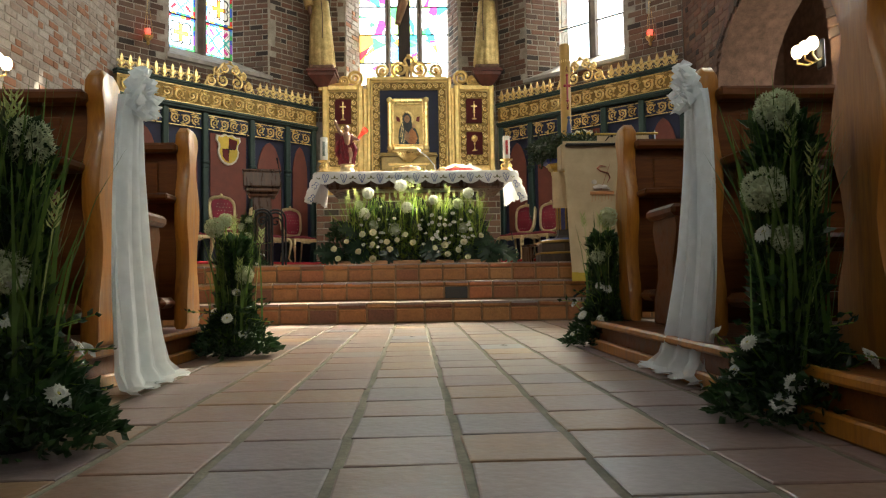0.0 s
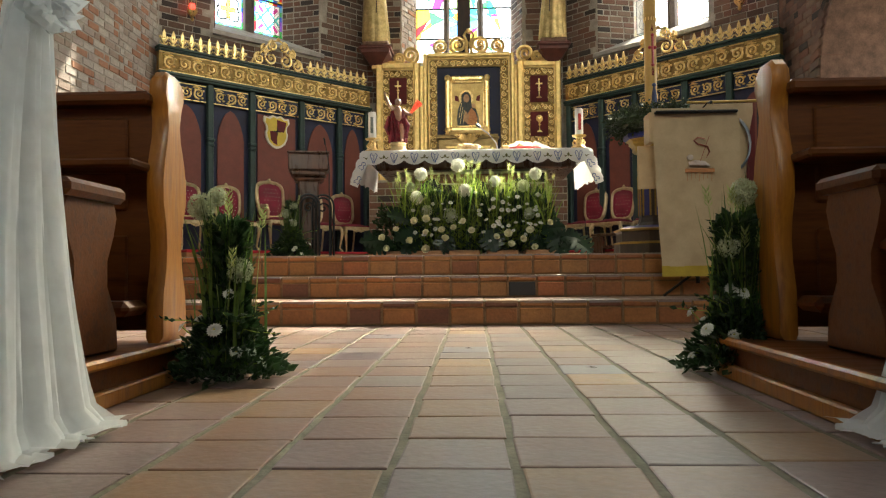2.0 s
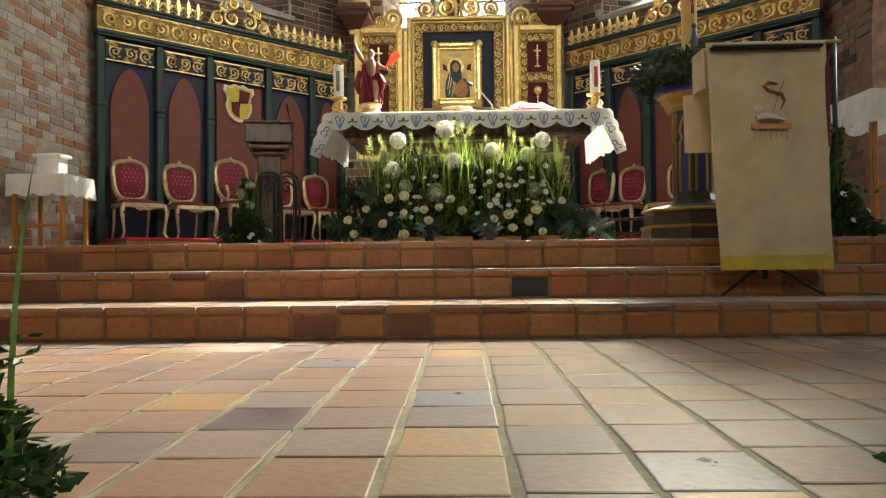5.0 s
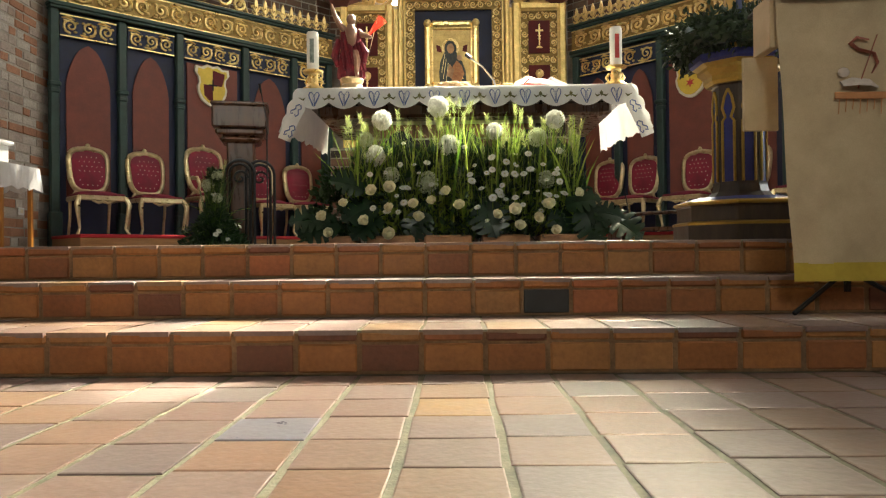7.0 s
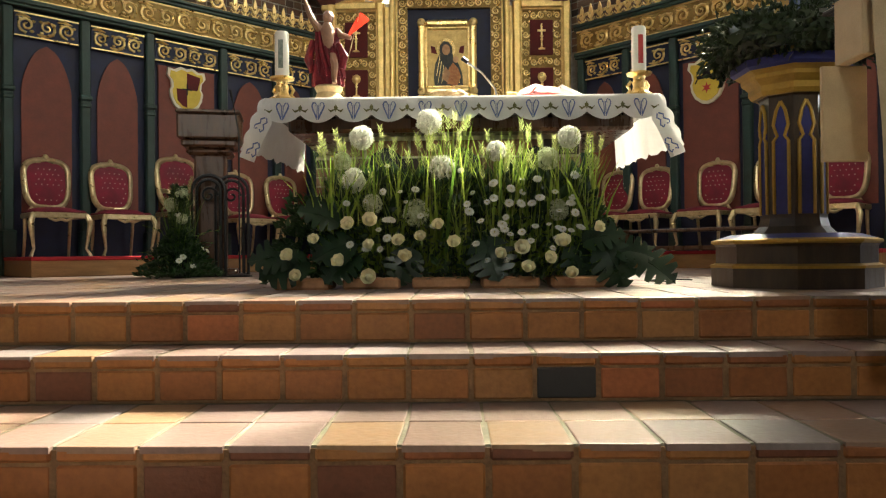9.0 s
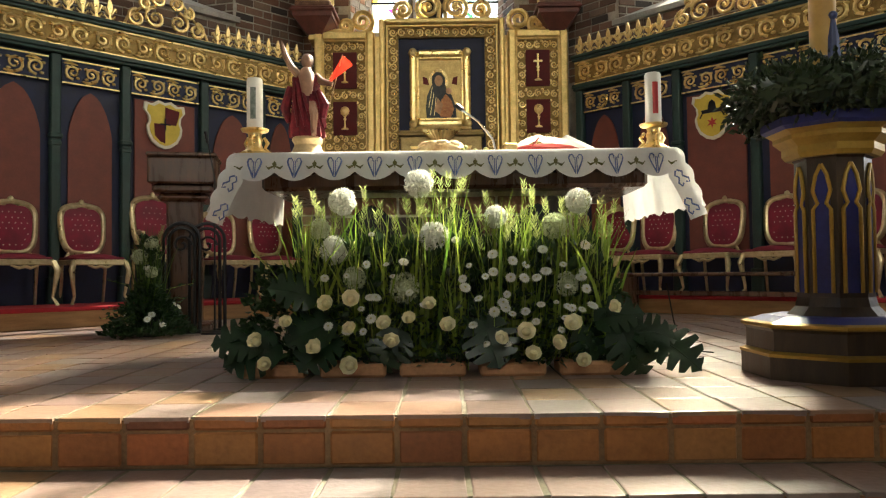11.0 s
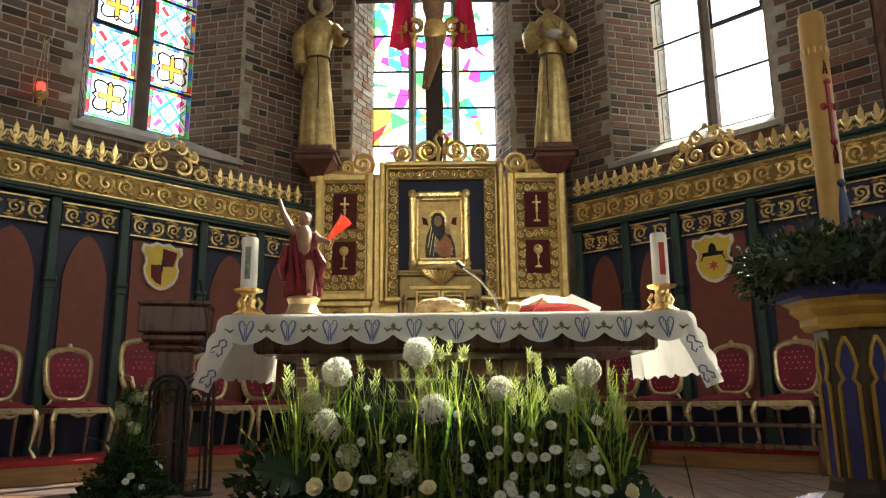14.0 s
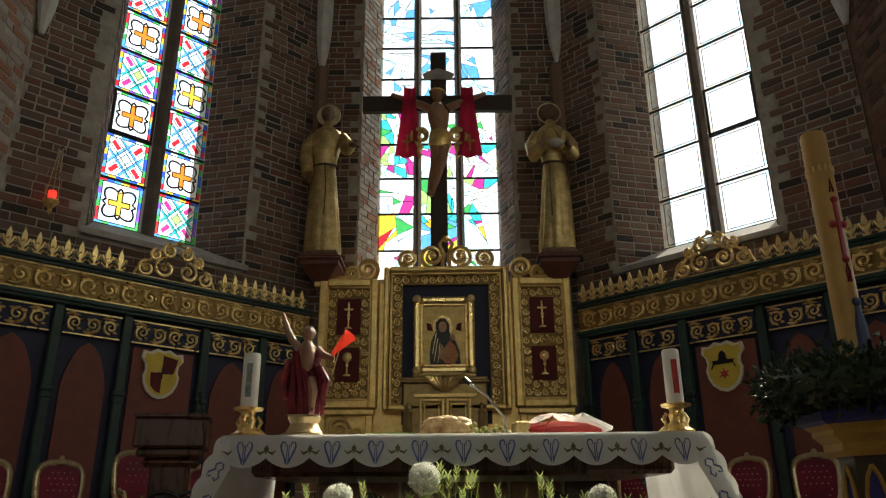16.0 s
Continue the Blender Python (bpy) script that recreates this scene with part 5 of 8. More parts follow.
def quad(mb, x0, z0, x1, z1, key, y=0.0):
    mb.add([(x0, y, z0), (x1, y, z0), (x1, y, z1), (x0, y, z1)], [(0, 1, 2, 3)], None, GN.index(key))


def poly(mb, pts, key, y=0.0):
    mb.add([(x, y, z) for x, z in pts], [tuple(range(len(pts)))], None, GN.index(key))


def lead_line(mb, pts, r=0.006):
    mb.tube([(x, 0.0, z) for x, z in pts], r, 4)


def border_cells(mb, ld, w, h, b, keys, r):
    for side in range(4):
        n = max(3, round((w if side % 2 == 0 else h - 2 * b) / 0.09))
        for i in range(n):
            k = r.choice(keys)
            if side % 2 == 0:
                z0 = 0 if side == 0 else h - b
                quad(mb, i * w / n, z0, (i + 1) * w / n, z0 + b, k)
            else:
                x0 = 0 if side == 1 else w - b
                quad(mb, x0, b + i * (h - 2 * b) / n, x0 + b, b + (i + 1) * (h - 2 * b) / n, k)
    for x0, z0, x1, z1 in ((b, b, w - b, b), (w - b, b, w - b, h - b), (w - b, h - b, b, h - b), (b, h - b, b, b)):
        lead_line(ld, [(x0, z0), (x1, z1)])


def grid_fill(mb, x0, z0, x1, z1, n, test):
    dx, dz = (x1 - x0) / n, (z1 - z0) / n
    for i in range(n):
        for j in range(n):
            quad(mb, x0 + i * dx, z0 + j * dz, x0 + (i + 1) * dx, z0 + (j + 1) * dz, test((i + 0.5) / n * 2 - 1, (j + 0.5) / n * 2 - 1))


def pane_cross(w, h, pal, seed):
    r, mb, ld = random.Random(seed), MB(), MB()
    b = 0.05
    border_cells(mb, ld, w, h, b, pal["border"], r)
    cross = lambda u, v: (abs(u) < 0.13 and abs(v) < 0.57) or (abs(v) < 0.13 and abs(u) < 0.57)

    def test(u, v):
        if cross(u, v):
            return pal["cross"]
        return "white" if u * u + v * v < 0.8 else pal["ground"]
    grid_fill(mb, b, b, w - b, h - b, 16, test)
    cx, cz, R = w / 2, h / 2, min(w, h) / 2 - b
    ring = []
    thick = pal["lead"]
    for k in range(97):
        a = 2 * math.pi * k / 96
        near = abs((a + math.pi / 4) % (math.pi / 2) - math.pi / 4)
        q = R * (0.66 + 0.40 * math.sin(2 * a) ** 2 + 0.24 * max(0.0, 1 - near / 0.2))
        ring.append((cx + q * math.cos(a), cz + q * math.sin(a)))
    lead_line(ld, ring, thick)
    x, z = 0.135 * R * (w - 2 * b) / (2 * R), 0.57 * (h / 2 - b)
    x2, z2 = 0.57 * (w / 2 - b), 0.135 * (h / 2 - b)
    lead_line(ld, [(cx - x, cz - z), (cx + x, cz - z), (cx + x, cz - z2), (cx + x2, cz - z2), (cx + x2, cz + z2), (cx + x, cz + z2), (cx + x, cz + z), (cx - x, cz + z), (cx - x, cz + z2), (cx - x2, cz + z2), (cx - x2, cz - z2), (cx - x, cz - z2), (cx - x, cz - z)], thick * 0.8)
    return mb, ld


def pane_lattice(w, h, pal, seed):
    r, mb, ld = random.Random(seed), MB(), MB()
    b = 0.05
    border_cells(mb, ld, w, h, b, pal["border"], r)

    def test(u, v):
        p, q = u + v, u - v
        band = (abs(abs(p) - 0.62) < 0.10 or abs(abs(q) - 0.62) < 0.10) and abs(u) + abs(v) < 1.25
        if abs(p) < 0.17 and 0.85 < abs(q) < 1.6 or abs(q) < 0.17 and 0.85 < abs(p) < 1.6:
            return pal["accent"]
        if band:
            return pal["band"]
        return pal["mid"] if abs(p) < 0.3 and abs(q) < 0.3 else "white"
    grid_fill(mb, b, b, w - b, h - b, 28, test)
    cx, cz = w / 2, h / 2
    for d in (-0.55, -0.29, 0.29, 0.55):
        u0, u1 = max(-1, d - 1), min(1, d + 1)
        for s in (1, -1):
            lead_line(ld, [(cx + (w / 2 - b) * u0, cz + s * (h / 2 - b) * (d - u0)), (cx + (w / 2 - b) * u1, cz + s * (h / 2 - b) * (d - u1))], pal["lead"] * 0.4)
    return mb, ld


def split(pts, r, depth):
    """Cuts a convex outline by chance into smaller ones."""
    if depth == 0:
        return [pts]
    cx = sum(p[0] for p in pts) / len(pts) + r.uniform(-0.06, 0.06)
    cz = sum(p[1] for p in pts) / len(pts) + r.uniform(-0.06, 0.06)
    a = r.uniform(0, math.pi)
    nx, nz = math.cos(a), math.sin(a)
    side = lambda p: (p[0] - cx) * nx + (p[1] - cz) * nz
    A, B = [], []
    for i, p in enumerate(pts):
        q = pts[(i + 1) % len(pts)]
        sp, sq = side(p), side(q)
        (A if sp >= 0 else B).append(p)
        if (sp >= 0) != (sq >= 0):
            k = sp / (sp - sq)
            m = (p[0] + (q[0] - p[0]) * k, p[1] + (q[1] - p[1]) * k)
            A.append(m)
            B.append(m)
    out = []
    for half in (A, B):
        if len(half) >= 3:
            out += split(half, r, depth - 1 if r.random() < 0.85 else 0)
    return out


def pane_free(w, h, keys, seed, depth=5):
    r, mb, ld = random.Random(seed), MB(), MB()
    for pts in split([(0, 0), (w, 0), (w, h), (0, h)], r, depth):
        poly(mb, pts, r.choice(keys))
        lead_line(ld, pts + pts[:1], 0.0045)
    return mb, ld


def glazing(name, M, lights, rows, pane_h, label, maker, mullions, high):
    """A tall window: lights are (from, to) across; rows of panes upwards."""
    th = thing(name, M, label, "window", "", "structure")
    cache = {}
    for li, (a, b) in enumerate(lights):
        for r in range(rows):
            key = maker(li, r)
            if key not in cache:
                mb, ld = key[0](b - a, pane_h, *key[1:-1], key[-1])
                cache[key] = (mb.mesh("pane", GM), ld.mesh("lead", M_LEAD))
            p = part("pane", cache[key][0], None, th, M=Matrix.Translation((a, 0, r * pane_h)))
            p.visible_shadow = False
            part("lead", cache[key][1], None, p).visible_shadow = False
        bars = MB()
        for r in range(rows + 1):
            bars.box(a - 0.01, -0.02, r * pane_h - 0.012, b + 0.01, 0.012, r * pane_h + 0.012)
        part("saddle_bar", bars, M_LEAD, th, "dark iron bars")
    for a, b in mullions:
        part("mullion", MB().prism([(a, -0.06), ((a + b) / 2 - 0.02, -0.13), ((a + b) / 2 + 0.02, -0.13), (b, -0.06), (b, 0.06), (a, 0.06)], -0.05, high), M_MULL, th, "dark brick mullion")
    return th


M_MULL = mat("mullion_stone", [(0.13, 0.10, 0.085), (0.18, 0.145, 0.12)], 0.85, var=0.25, bump=0.3)


class Pal(dict):
    def __hash__(self):
        return id(self)

    def __eq__(self, other):
        return self is other


PAL_L = Pal(border=["blue", "red", "yellow", "sky", "green", "blue", "white"], cross="orange", ground="white", accent="red", band="sky", mid="pale", lead=0.013)
PAL_L2 = Pal(border=["blue", "red", "yellow", "sky", "green", "violet"], cross="yellow", ground="pale", accent="magenta", band="teal", mid="lime", lead=0.013)
PAL_R = Pal(border=["white", "cream", "white", "pale", "rose"], cross="cream", ground="white", accent="rose", band="white", mid="cream", lead=0.003)
HOT = ["teal", "red", "yellow", "green", "white", "white", "pale", "sky", "yellow", "cream", "white", "white", "teal", "pale", "yellow", "magenta"]
MIDC = ["pale", "white", "teal", "white", "white", "cream", "white", "pale", "green", "white", "white", "magenta", "white", "lime"]
COOL = ["white", "pale", "white", "pale", "white", "white", "sky", "white"]


def along(side, s, t, z):
    x, y = slanted(side, s, t)
    return Matrix.Translation((x, y, z)) @ Matrix.Rotation(radians(45 if side < 0 else -45), 4, "Z")


f0, f1, g0, g1, zs, zg = WIN[-1]
span = g1 - g0
# on the north side the wall's own direction runs away from the back wall, so its local x is turned round
wl_M = along(-1, g1, DEEP + 0.02, zg)
lw = (span - 0.20) / 2
glazing("window_1", wl_M, [(0.0, lw), (lw + 0.20, span)], 10, 0.635, "tall stained glass window with yellow crosses and blue lattice", lambda li, r: (pane_cross if (li + r) % 2 == 0 else pane_lattice, PAL_L if r % 3 else PAL_L2, 11 + (r % 2)), [(lw + 0.01, lw + 0.19)], 6.6)
f0, f1, g0, g1, zs, zg = WIN[1]
span = g1 - g0
lw = (span - 0.16) / 2
glazing("window_2", along(1, g0, DEEP + 0.02, zg), [(0.0, lw), (lw + 0.16, span)], 9, 0.71, "tall pale leaded window flooded with daylight", lambda li, r: (pane_cross if (li + r) % 2 == 0 else pane_lattice, PAL_R, 21 + (r % 2)), [(lw + 0.01, lw + 0.15)], 6.6)
cw = (CG1 - CG0 - 0.24) / 3
glazing("window_3", pose(CG0, 6.49, 4.36), [(0, cw), (cw + 0.12, 2 * cw + 0.12), (2 * cw + 0.24, 3 * cw + 0.24)], 11, 0.60, "tall three-light stained glass window in bright colours", lambda li, r: (pane_free, tuple(HOT if r < 2 else MIDC if r < 5 else COOL), 311 + li * 20 + r), [(cw + 0.005, cw + 0.115), (2 * cw + 0.125, 2 * cw + 0.235)], 6.75)
# dark opening frame of a vent pane in each slanted window
for M, x0, x1, z0, z1 in ((wl_M, 0.0, 0.57, 1.27, 1.905), (along(1, WIN[1][2], DEEP + 0.02, WIN[1][5]), 0.85, 1.54, 1.42, 2.13)):
    vf = MB()
    frame_of(vf, x0, x1, z0, z1, 0.03, -0.05, -0.02, 0.004)
    single("window_vent_frame", vf, M_LEAD, "dark iron frame of an opening window pane", "window frame", "vent frames", "structure", M=M)

# ---- chairs ----
M_CHAIRGOLD = mat("chair_gilding", [(0.56, 0.44, 0.23), (0.72, 0.60, 0.37)], 0.35, metal=0.8, scale=14, var=0.2, bump=0.2)


def chair(arm=False):
    k = 1.13 if arm else 1.0
    th = thing("armchair" if arm else "chair", pose(0, 0, 0), "gilt armchair with crimson upholstery beside the lectern" if arm else "gilt baroque chair with crimson dotted upholstery", "armchair" if arm else "chair", "" if arm else "gilt chairs")
    w, d, sh = 0.25 * k, 0.225, 0.44 * k
    seat = MB()
    seat.box(-w, -d, sh, w, d, sh + 0.035, 0.015)
    seat.ball((0, 0, sh + 0.03), 0.22, 16, 8, s=(w / 0.22, d / 0.22, 0.2))
    part("seat", seat, M_VELVET, th, "crimson velvet seat", True)
    ap = MB()
    ap.box(-w - 0.01, -d - 0.012, sh - 0.05, w + 0.01, -d + 0.012, sh + 0.01, 0.01)
    ap.box(-w - 0.012, -d, sh - 0.045, -w + 0.012, d, sh + 0.01, 0.01)
    ap.box(w - 0.012, -d, sh - 0.045, w + 0.012, d, sh + 0.01, 0.01)
    ap.tube([(-0.12, -d - 0.01, sh - 0.05), (-0.05, -d - 0.012, sh - 0.075), (0, -d - 0.014, sh - 0.06), (0.05, -d - 0.012, sh - 0.075), (0.12, -d - 0.01, sh - 0.05)], [0.008, 0.016, 0.018, 0.016, 0.008], 6)
    part("apron", ap, M_CHAIRGOLD, th, "gilt carved apron", True)
    for sx in (-1, 1):
        part("leg", MB().tube([(sx * w, -d, sh - 0.01), (sx * (w + 0.03), -d - 0.03, sh * 0.78), (sx * (w + 0.012), -d - 0.01, sh * 0.45), (sx * (w - 0.005), -d + 0.004, sh * 0.18), (sx * (w + 0.02), -d - 0.025, 0.03), (sx * (w + 0.03), -d - 0.035, 0.0)], [0.026, 0.032, 0.02, 0.014, 0.016, 0.02], 8), M_CHAIRGOLD, th, smooth=True)
        part("leg", MB().tube([(sx * (w - 0.03), d - 0.01, sh), (sx * (w - 0.035), d + 0.01, sh * 0.5), (sx * (w - 0.03), d + 0.06, 0.0)], [0.02, 0.017, 0.015], 8), M_CHAIRGOLD, th, smooth=True)
    # back: wide at the top, narrow at the seat
    bz, tz = sh + 0.08, 1.01 * k
    out = []
    for i in range(33):
        a = -math.pi / 2 + 2 * math.pi * i / 32
        q = math.sin(a)
        ww = 0.212 + 0.032 * q
        c8 = math.copysign(abs(math.cos(a)) ** 0.5, math.cos(a))
        s8 = math.copysign(abs(q) ** 0.58, q)
        out.append((c8 * ww * k, (bz + tz) / 2 + s8 * (tz - bz) / 2 + (0.03 * (1 - abs(c8)) if q > 0 else 0)))
    yb = lambda z: d - 0.01 + (z - sh) * 0.14
    fr = MB().tube([(x, yb(z), z) for x, z in out], 0.027, 8, flat=1.2)
    fr.tube([(-w + 0.05, d - 0.01, sh), (-0.13 * k, yb(bz + 0.03), bz + 0.03)], 0.018, 6)
    fr.tube([(w - 0.05, d - 0.01, sh), (0.13 * k, yb(bz + 0.03), bz + 0.03)], 0.018, 6)
    part("back_frame", fr, M_CHAIRGOLD, th, "gilt carved back frame", True)
    cr = MB()
    for sx in (-1, 1):
        cr.tube(scroll(sx * 0.055, tz + 0.015, 0.035, 1.3, -math.pi / 2, sx, 12, yb(tz)), [0.013] * 8 + [0.01] * 5, 6)
        cr.tube([(sx * 0.05, yb(tz), tz + 0.0), (sx * 0.12, yb(tz), tz - 0.01), (sx * 0.20 * k, yb(tz) - 0.003, tz - 0.06)], [0.02, 0.018, 0.012], 6)
    cr.ball((0, yb(tz), tz + 0.045), 0.036, 8, 6, s=(0.9, 0.6, 1.2))
    for sx in (-1, 1):
        cr.tube(scroll(sx * 0.20 * k, tz - 0.075, 0.034, 1.2, -math.pi / 2, -sx, 10, yb(tz) - 0.006), 0.013, 6)
        cr.ball((sx * 0.115 * k, yb(tz), tz + 0.012), 0.024, 8, 6, s=(1.4, 0.6, 0.8))
    part("crest", cr, M_CHAIRGOLD, th, "carved gilt crest", True)
    bk = MB()
    n = len(out) - 1
    inner = [(x * 0.86, (z - (bz + tz) / 2) * 0.90 + (bz + tz) / 2) for x, z in out[:-1]]
    v = [(x, yb(z) - 0.012, z) for x, z in inner] + [(x * 0.55, yb(z) - 0.032, (z - (bz + tz) / 2) * 0.55 + (bz + tz) / 2) for x, z in inner] + [(0, yb((bz + tz) / 2) - 0.036, (bz + tz) / 2)] + [(x, yb(z) + 0.012, z) for x, z in inner]
    f = [(i, (i + 1) % n, (i + 1) % n + n, i + n) for i in range(n)] + [(i + n, (i + 1) % n + n, 2 * n) for i in range(n)] + [tuple(range(2 * n + 1, 3 * n + 1))[::-1]]
    f += [((i + 1) % n, i, 2 * n + 1 + i, 2 * n + 1 + (i + 1) % n) for i in range(n)]
    bk.add(v, f)
    bp = part("backrest", bk, M_VELVET, th, "crimson velvet backrest with small pale dots", True)
    dots = MB()
    for i in range(-2, 3):
        for j in range(-3, 4):
            x, z = i * 0.055 * k + (j % 2) * 0.027, (bz + tz) / 2 + j * 0.055 * k
            if (x / (0.15 * k)) ** 2 + ((z - (bz + tz) / 2) / ((tz - bz) * 0.43)) ** 2 < 1:
                dots.ball((x, yb(z) - 0.036, z), 0.006, 6, 4, s=(1, 0.4, 1))
    part("woven_dot", dots, M_CREAM, bp, "small pale woven dots", kind="stuff")
    if arm:
        for sx in (-1, 1):
            part("arm", MB().tube([(sx * 0.2, 0.2, sh + 0.28), (sx * 0.27, 0.05, sh + 0.25), (sx * 0.28, -0.10, sh + 0.24), (sx * 0.27, -0.14, sh + 0.16), (sx * 0.25, -0.08, sh)], [0.02, 0.024, 0.026, 0.02, 0.02], 8), M_CHAIRGOLD, th, "gilt curved arm", True)
    return th


PZ = Z_FLOOR + 0.195
c1 = chair()
spots = [(-4.08, 2.90, 44), (-3.60, 3.38, 46), (-2.50, 4.47, 47), (-2.05, 4.92, 44), (2.02, 4.77, -45), (2.42, 4.37, -44), (2.97, 3.82, -46), (3.45, 3.34, -45), (3.95, 2.84, -44)]
c1.matrix_basis = pose(spots[0][0], spots[0][1], PZ, 0, 0, spots[0][2])
for x, y, a in spots[1:]:
    copy_thing(c1, pose(x, y, PZ, 0, 0, a))
ca = chair(True)
ca.matrix_basis = pose(-3.06, 3.93, PZ, 0, 0, 46)

# ---- lectern, microphone stand, kneeler ----
lc = thing("lectern", pose(-2.13, 1.98, Z_FLOOR, 0, 0, 12), "dark brown wooden lectern with black iron arches", "lectern")
part("base", MB().box(-0.24, -0.2, 0, 0.24, 0.2, 0.07, 0.02), M_WALNUT, lc)
part("column", MB().box(-0.135, -0.12, 0.07, 0.135, 0.12, 1.10, 0.02), M_WALNUT, lc, "varnished square column")
part("collar", MB().box(-0.20, -0.17, 1.08, 0.20, 0.17, 1.15, 0.03).box(-0.235, -0.20, 1.15, 0.235, 0.20, 1.22, 0.02), M_WALNUT, lc)
part("desk", MB().box(-0.265, -0.23, 1.22, 0.265, 0.23, 1.44, 0.015).box(-0.275, -0.24, 1.44, 0.275, 0.24, 1.475, 0.012), M_WALNUT, lc, "box-shaped reading desk")
for dx, dy in ((0.0, -0.2), (0.19, -0.13)):
    ir = MB()
    for R in (0.14, 0.10):
        ir.tube([(dx - R, dy, 0.02)] + [(dx + R * math.cos(math.pi - a * math.pi / 10), dy, 0.76 + R * math.sin(a * math.pi / 10)) for a in range(11)] + [(dx + R, dy, 0.02)], 0.014, 6)
    ir.tube(scroll(dx, 0.72, 0.08, 1.3, 0, 1, 14, dy), 0.011, 6)
    ir.box(dx - 0.15, dy - 0.02, 0, dx + 0.15, dy + 0.02, 0.03)
    part("iron_arch", ir, M_IRON, lc, "black wrought iron arch", True)


ms = thing("microphone_stand", pose(-1.80, 1.72, Z_FLOOR), "thin black microphone stand beside the lectern", "microphone stand")
part("foot", MB().lathe([(0.11, 0), (0.11, 0.015), (0.02, 0.03)], 16), M_IRON, ms)
part("pole", MB().tube([(0, 0, 0.02), (0, 0, 1.25), (-0.04, -0.05, 1.55)], [0.009, 0.008, 0.005], 6), M_IRON, ms)
part("microphone", MB().tube([(-0.04, -0.05, 1.53), (-0.05, -0.07, 1.62)], [0.010, 0.013], 8), M_IRON, ms)

kb = thing("kneeling_bench", pose(2.75, 3.28, Z_FLOOR, 0, 0, -45), "low dark wooden kneeling bench before the chairs", "bench")
part("top_board", MB().box(-1.05, -0.07, 0.40, 1.05, 0.07, 0.44, 0.01), M_WALNUT, kb)
for x in (-0.95, 0.95):
    part("leg", MB().box(x - 0.09, -0.06, 0, x + 0.09, 0.06, 0.40, 0.012), M_WALNUT, kb)
part("stretcher", MB().box(-0.86, -0.02, 0.20, 0.86, 0.02, 0.25, 0.006), M_WALNUT, kb)

# ---- things on the altar ----
M_MARB = mat("candle_print", [(0.10, 0.16, 0.13), (0.30, 0.33, 0.30)], 0.6, scale=30, var=0.3, bump=0)
for x, col, lab in ((-0.955, M_MARB, "white pillar candle with a dark green print on a brass stand"), (1.185, M_REDPAINT, "white pillar candle with a red print on a brass stand")):
    cd = thing("altar_candle", pose(x, -0.25, AT + 0.006), lab, "candle", "altar candles")
    st = MB().lathe([(0.075, 0.0), (0.08, 0.012), (0.06, 0.022), (0.045, 0.035), (0.036, 0.06), (0.042, 0.085), (0.034, 0.10), (0.038, 0.12), (0.07, 0.128), (0.075, 0.140), (0.06, 0.143)], 20)
    for i in range(3):
        a = i * 2.094 + 0.5
        st.tube([(0.05 * math.cos(a), 0.05 * math.sin(a), 0.10), (0.07 * math.cos(a), 0.07 * math.sin(a), 0.07), (0.055 * math.cos(a), 0.055 * math.sin(a), 0.04), (0.09 * math.cos(a), 0.09 * math.sin(a), 0.005)], [0.008, 0.012, 0.01, 0.013], 6)
    part("candlestick", st, M_GOLD, cd, "ornate brass candlestick", True)
    part("wax", MB().lathe([(0.0425, 0.14), (0.0425, 0.405), (0.038, 0.415), (0.01, 0.412)], 24), M_WAX, cd, "white wax pillar", True)
    part("wick", MB().tube([(0, 0, 0.41), (0.002, 0, 0.43)], 0.003, 5), M_IRON, cd)
    pr = MB()
    for k in range(5):
        a0, a1 = -1.9 + k * 0.14, -1.9 + (k + 1) * 0.14
        R = 0.0434
        pr.add([(R * math.cos(a0), R * math.sin(a0), 0.19), (R * math.cos(a1), R * math.sin(a1), 0.19), (R * math.cos(a1), R * math.sin(a1), 0.36), (R * math.cos(a0), R * math.sin(a0), 0.36)], [(0, 1, 2, 3)])
    part("print", pr, col, cd, "printed strip on the wax")


def robed(h, w, folds, seed, squash=0.75, sway=0.0):
    """A plain draped standing shape, h high."""
    r = random.Random(seed)
    mb = MB()
    prof = [(0.0, 0.80), (0.02, 0.98), (0.12, 1.0), (0.28, 0.92), (0.45, 0.82), (0.58, 0.72), (0.68, 0.76), (0.75, 0.84), (0.795, 0.74), (0.825, 0.36), (0.86, 0.22)]
    n = 28
    v, f = [], []
    for z, k in prof:
        for i in range(n):
            a = 2 * math.pi * i / n
            q = w * k * (1 + folds * math.sin(a * 7 + z * 3) * (1 - z) + 0.4 * folds * math.sin(a * 11 + 1.3) * (1 - z))
            v.append((q * math.cos(a) + sway * math.sin(z * 3), q * math.sin(a) * squash, z * h))
    for j in range(len(prof) - 1):
        for i in range(n):
            f.append((j * n + i, j * n + (i + 1) % n, (j + 1) * n + (i + 1) % n, (j + 1) * n + i))
    f.append(tuple(range(n))[::-1])
    f.append(tuple(range((len(prof) - 1) * n, len(prof) * n)))
    mb.add(v, f)
    mb.ball((sway * math.sin(2.75), -0.01, 0.915 * h), 0.072 * h, 14, 10, s=(0.72, 0.85, 1.0), mi=1)
    return mb


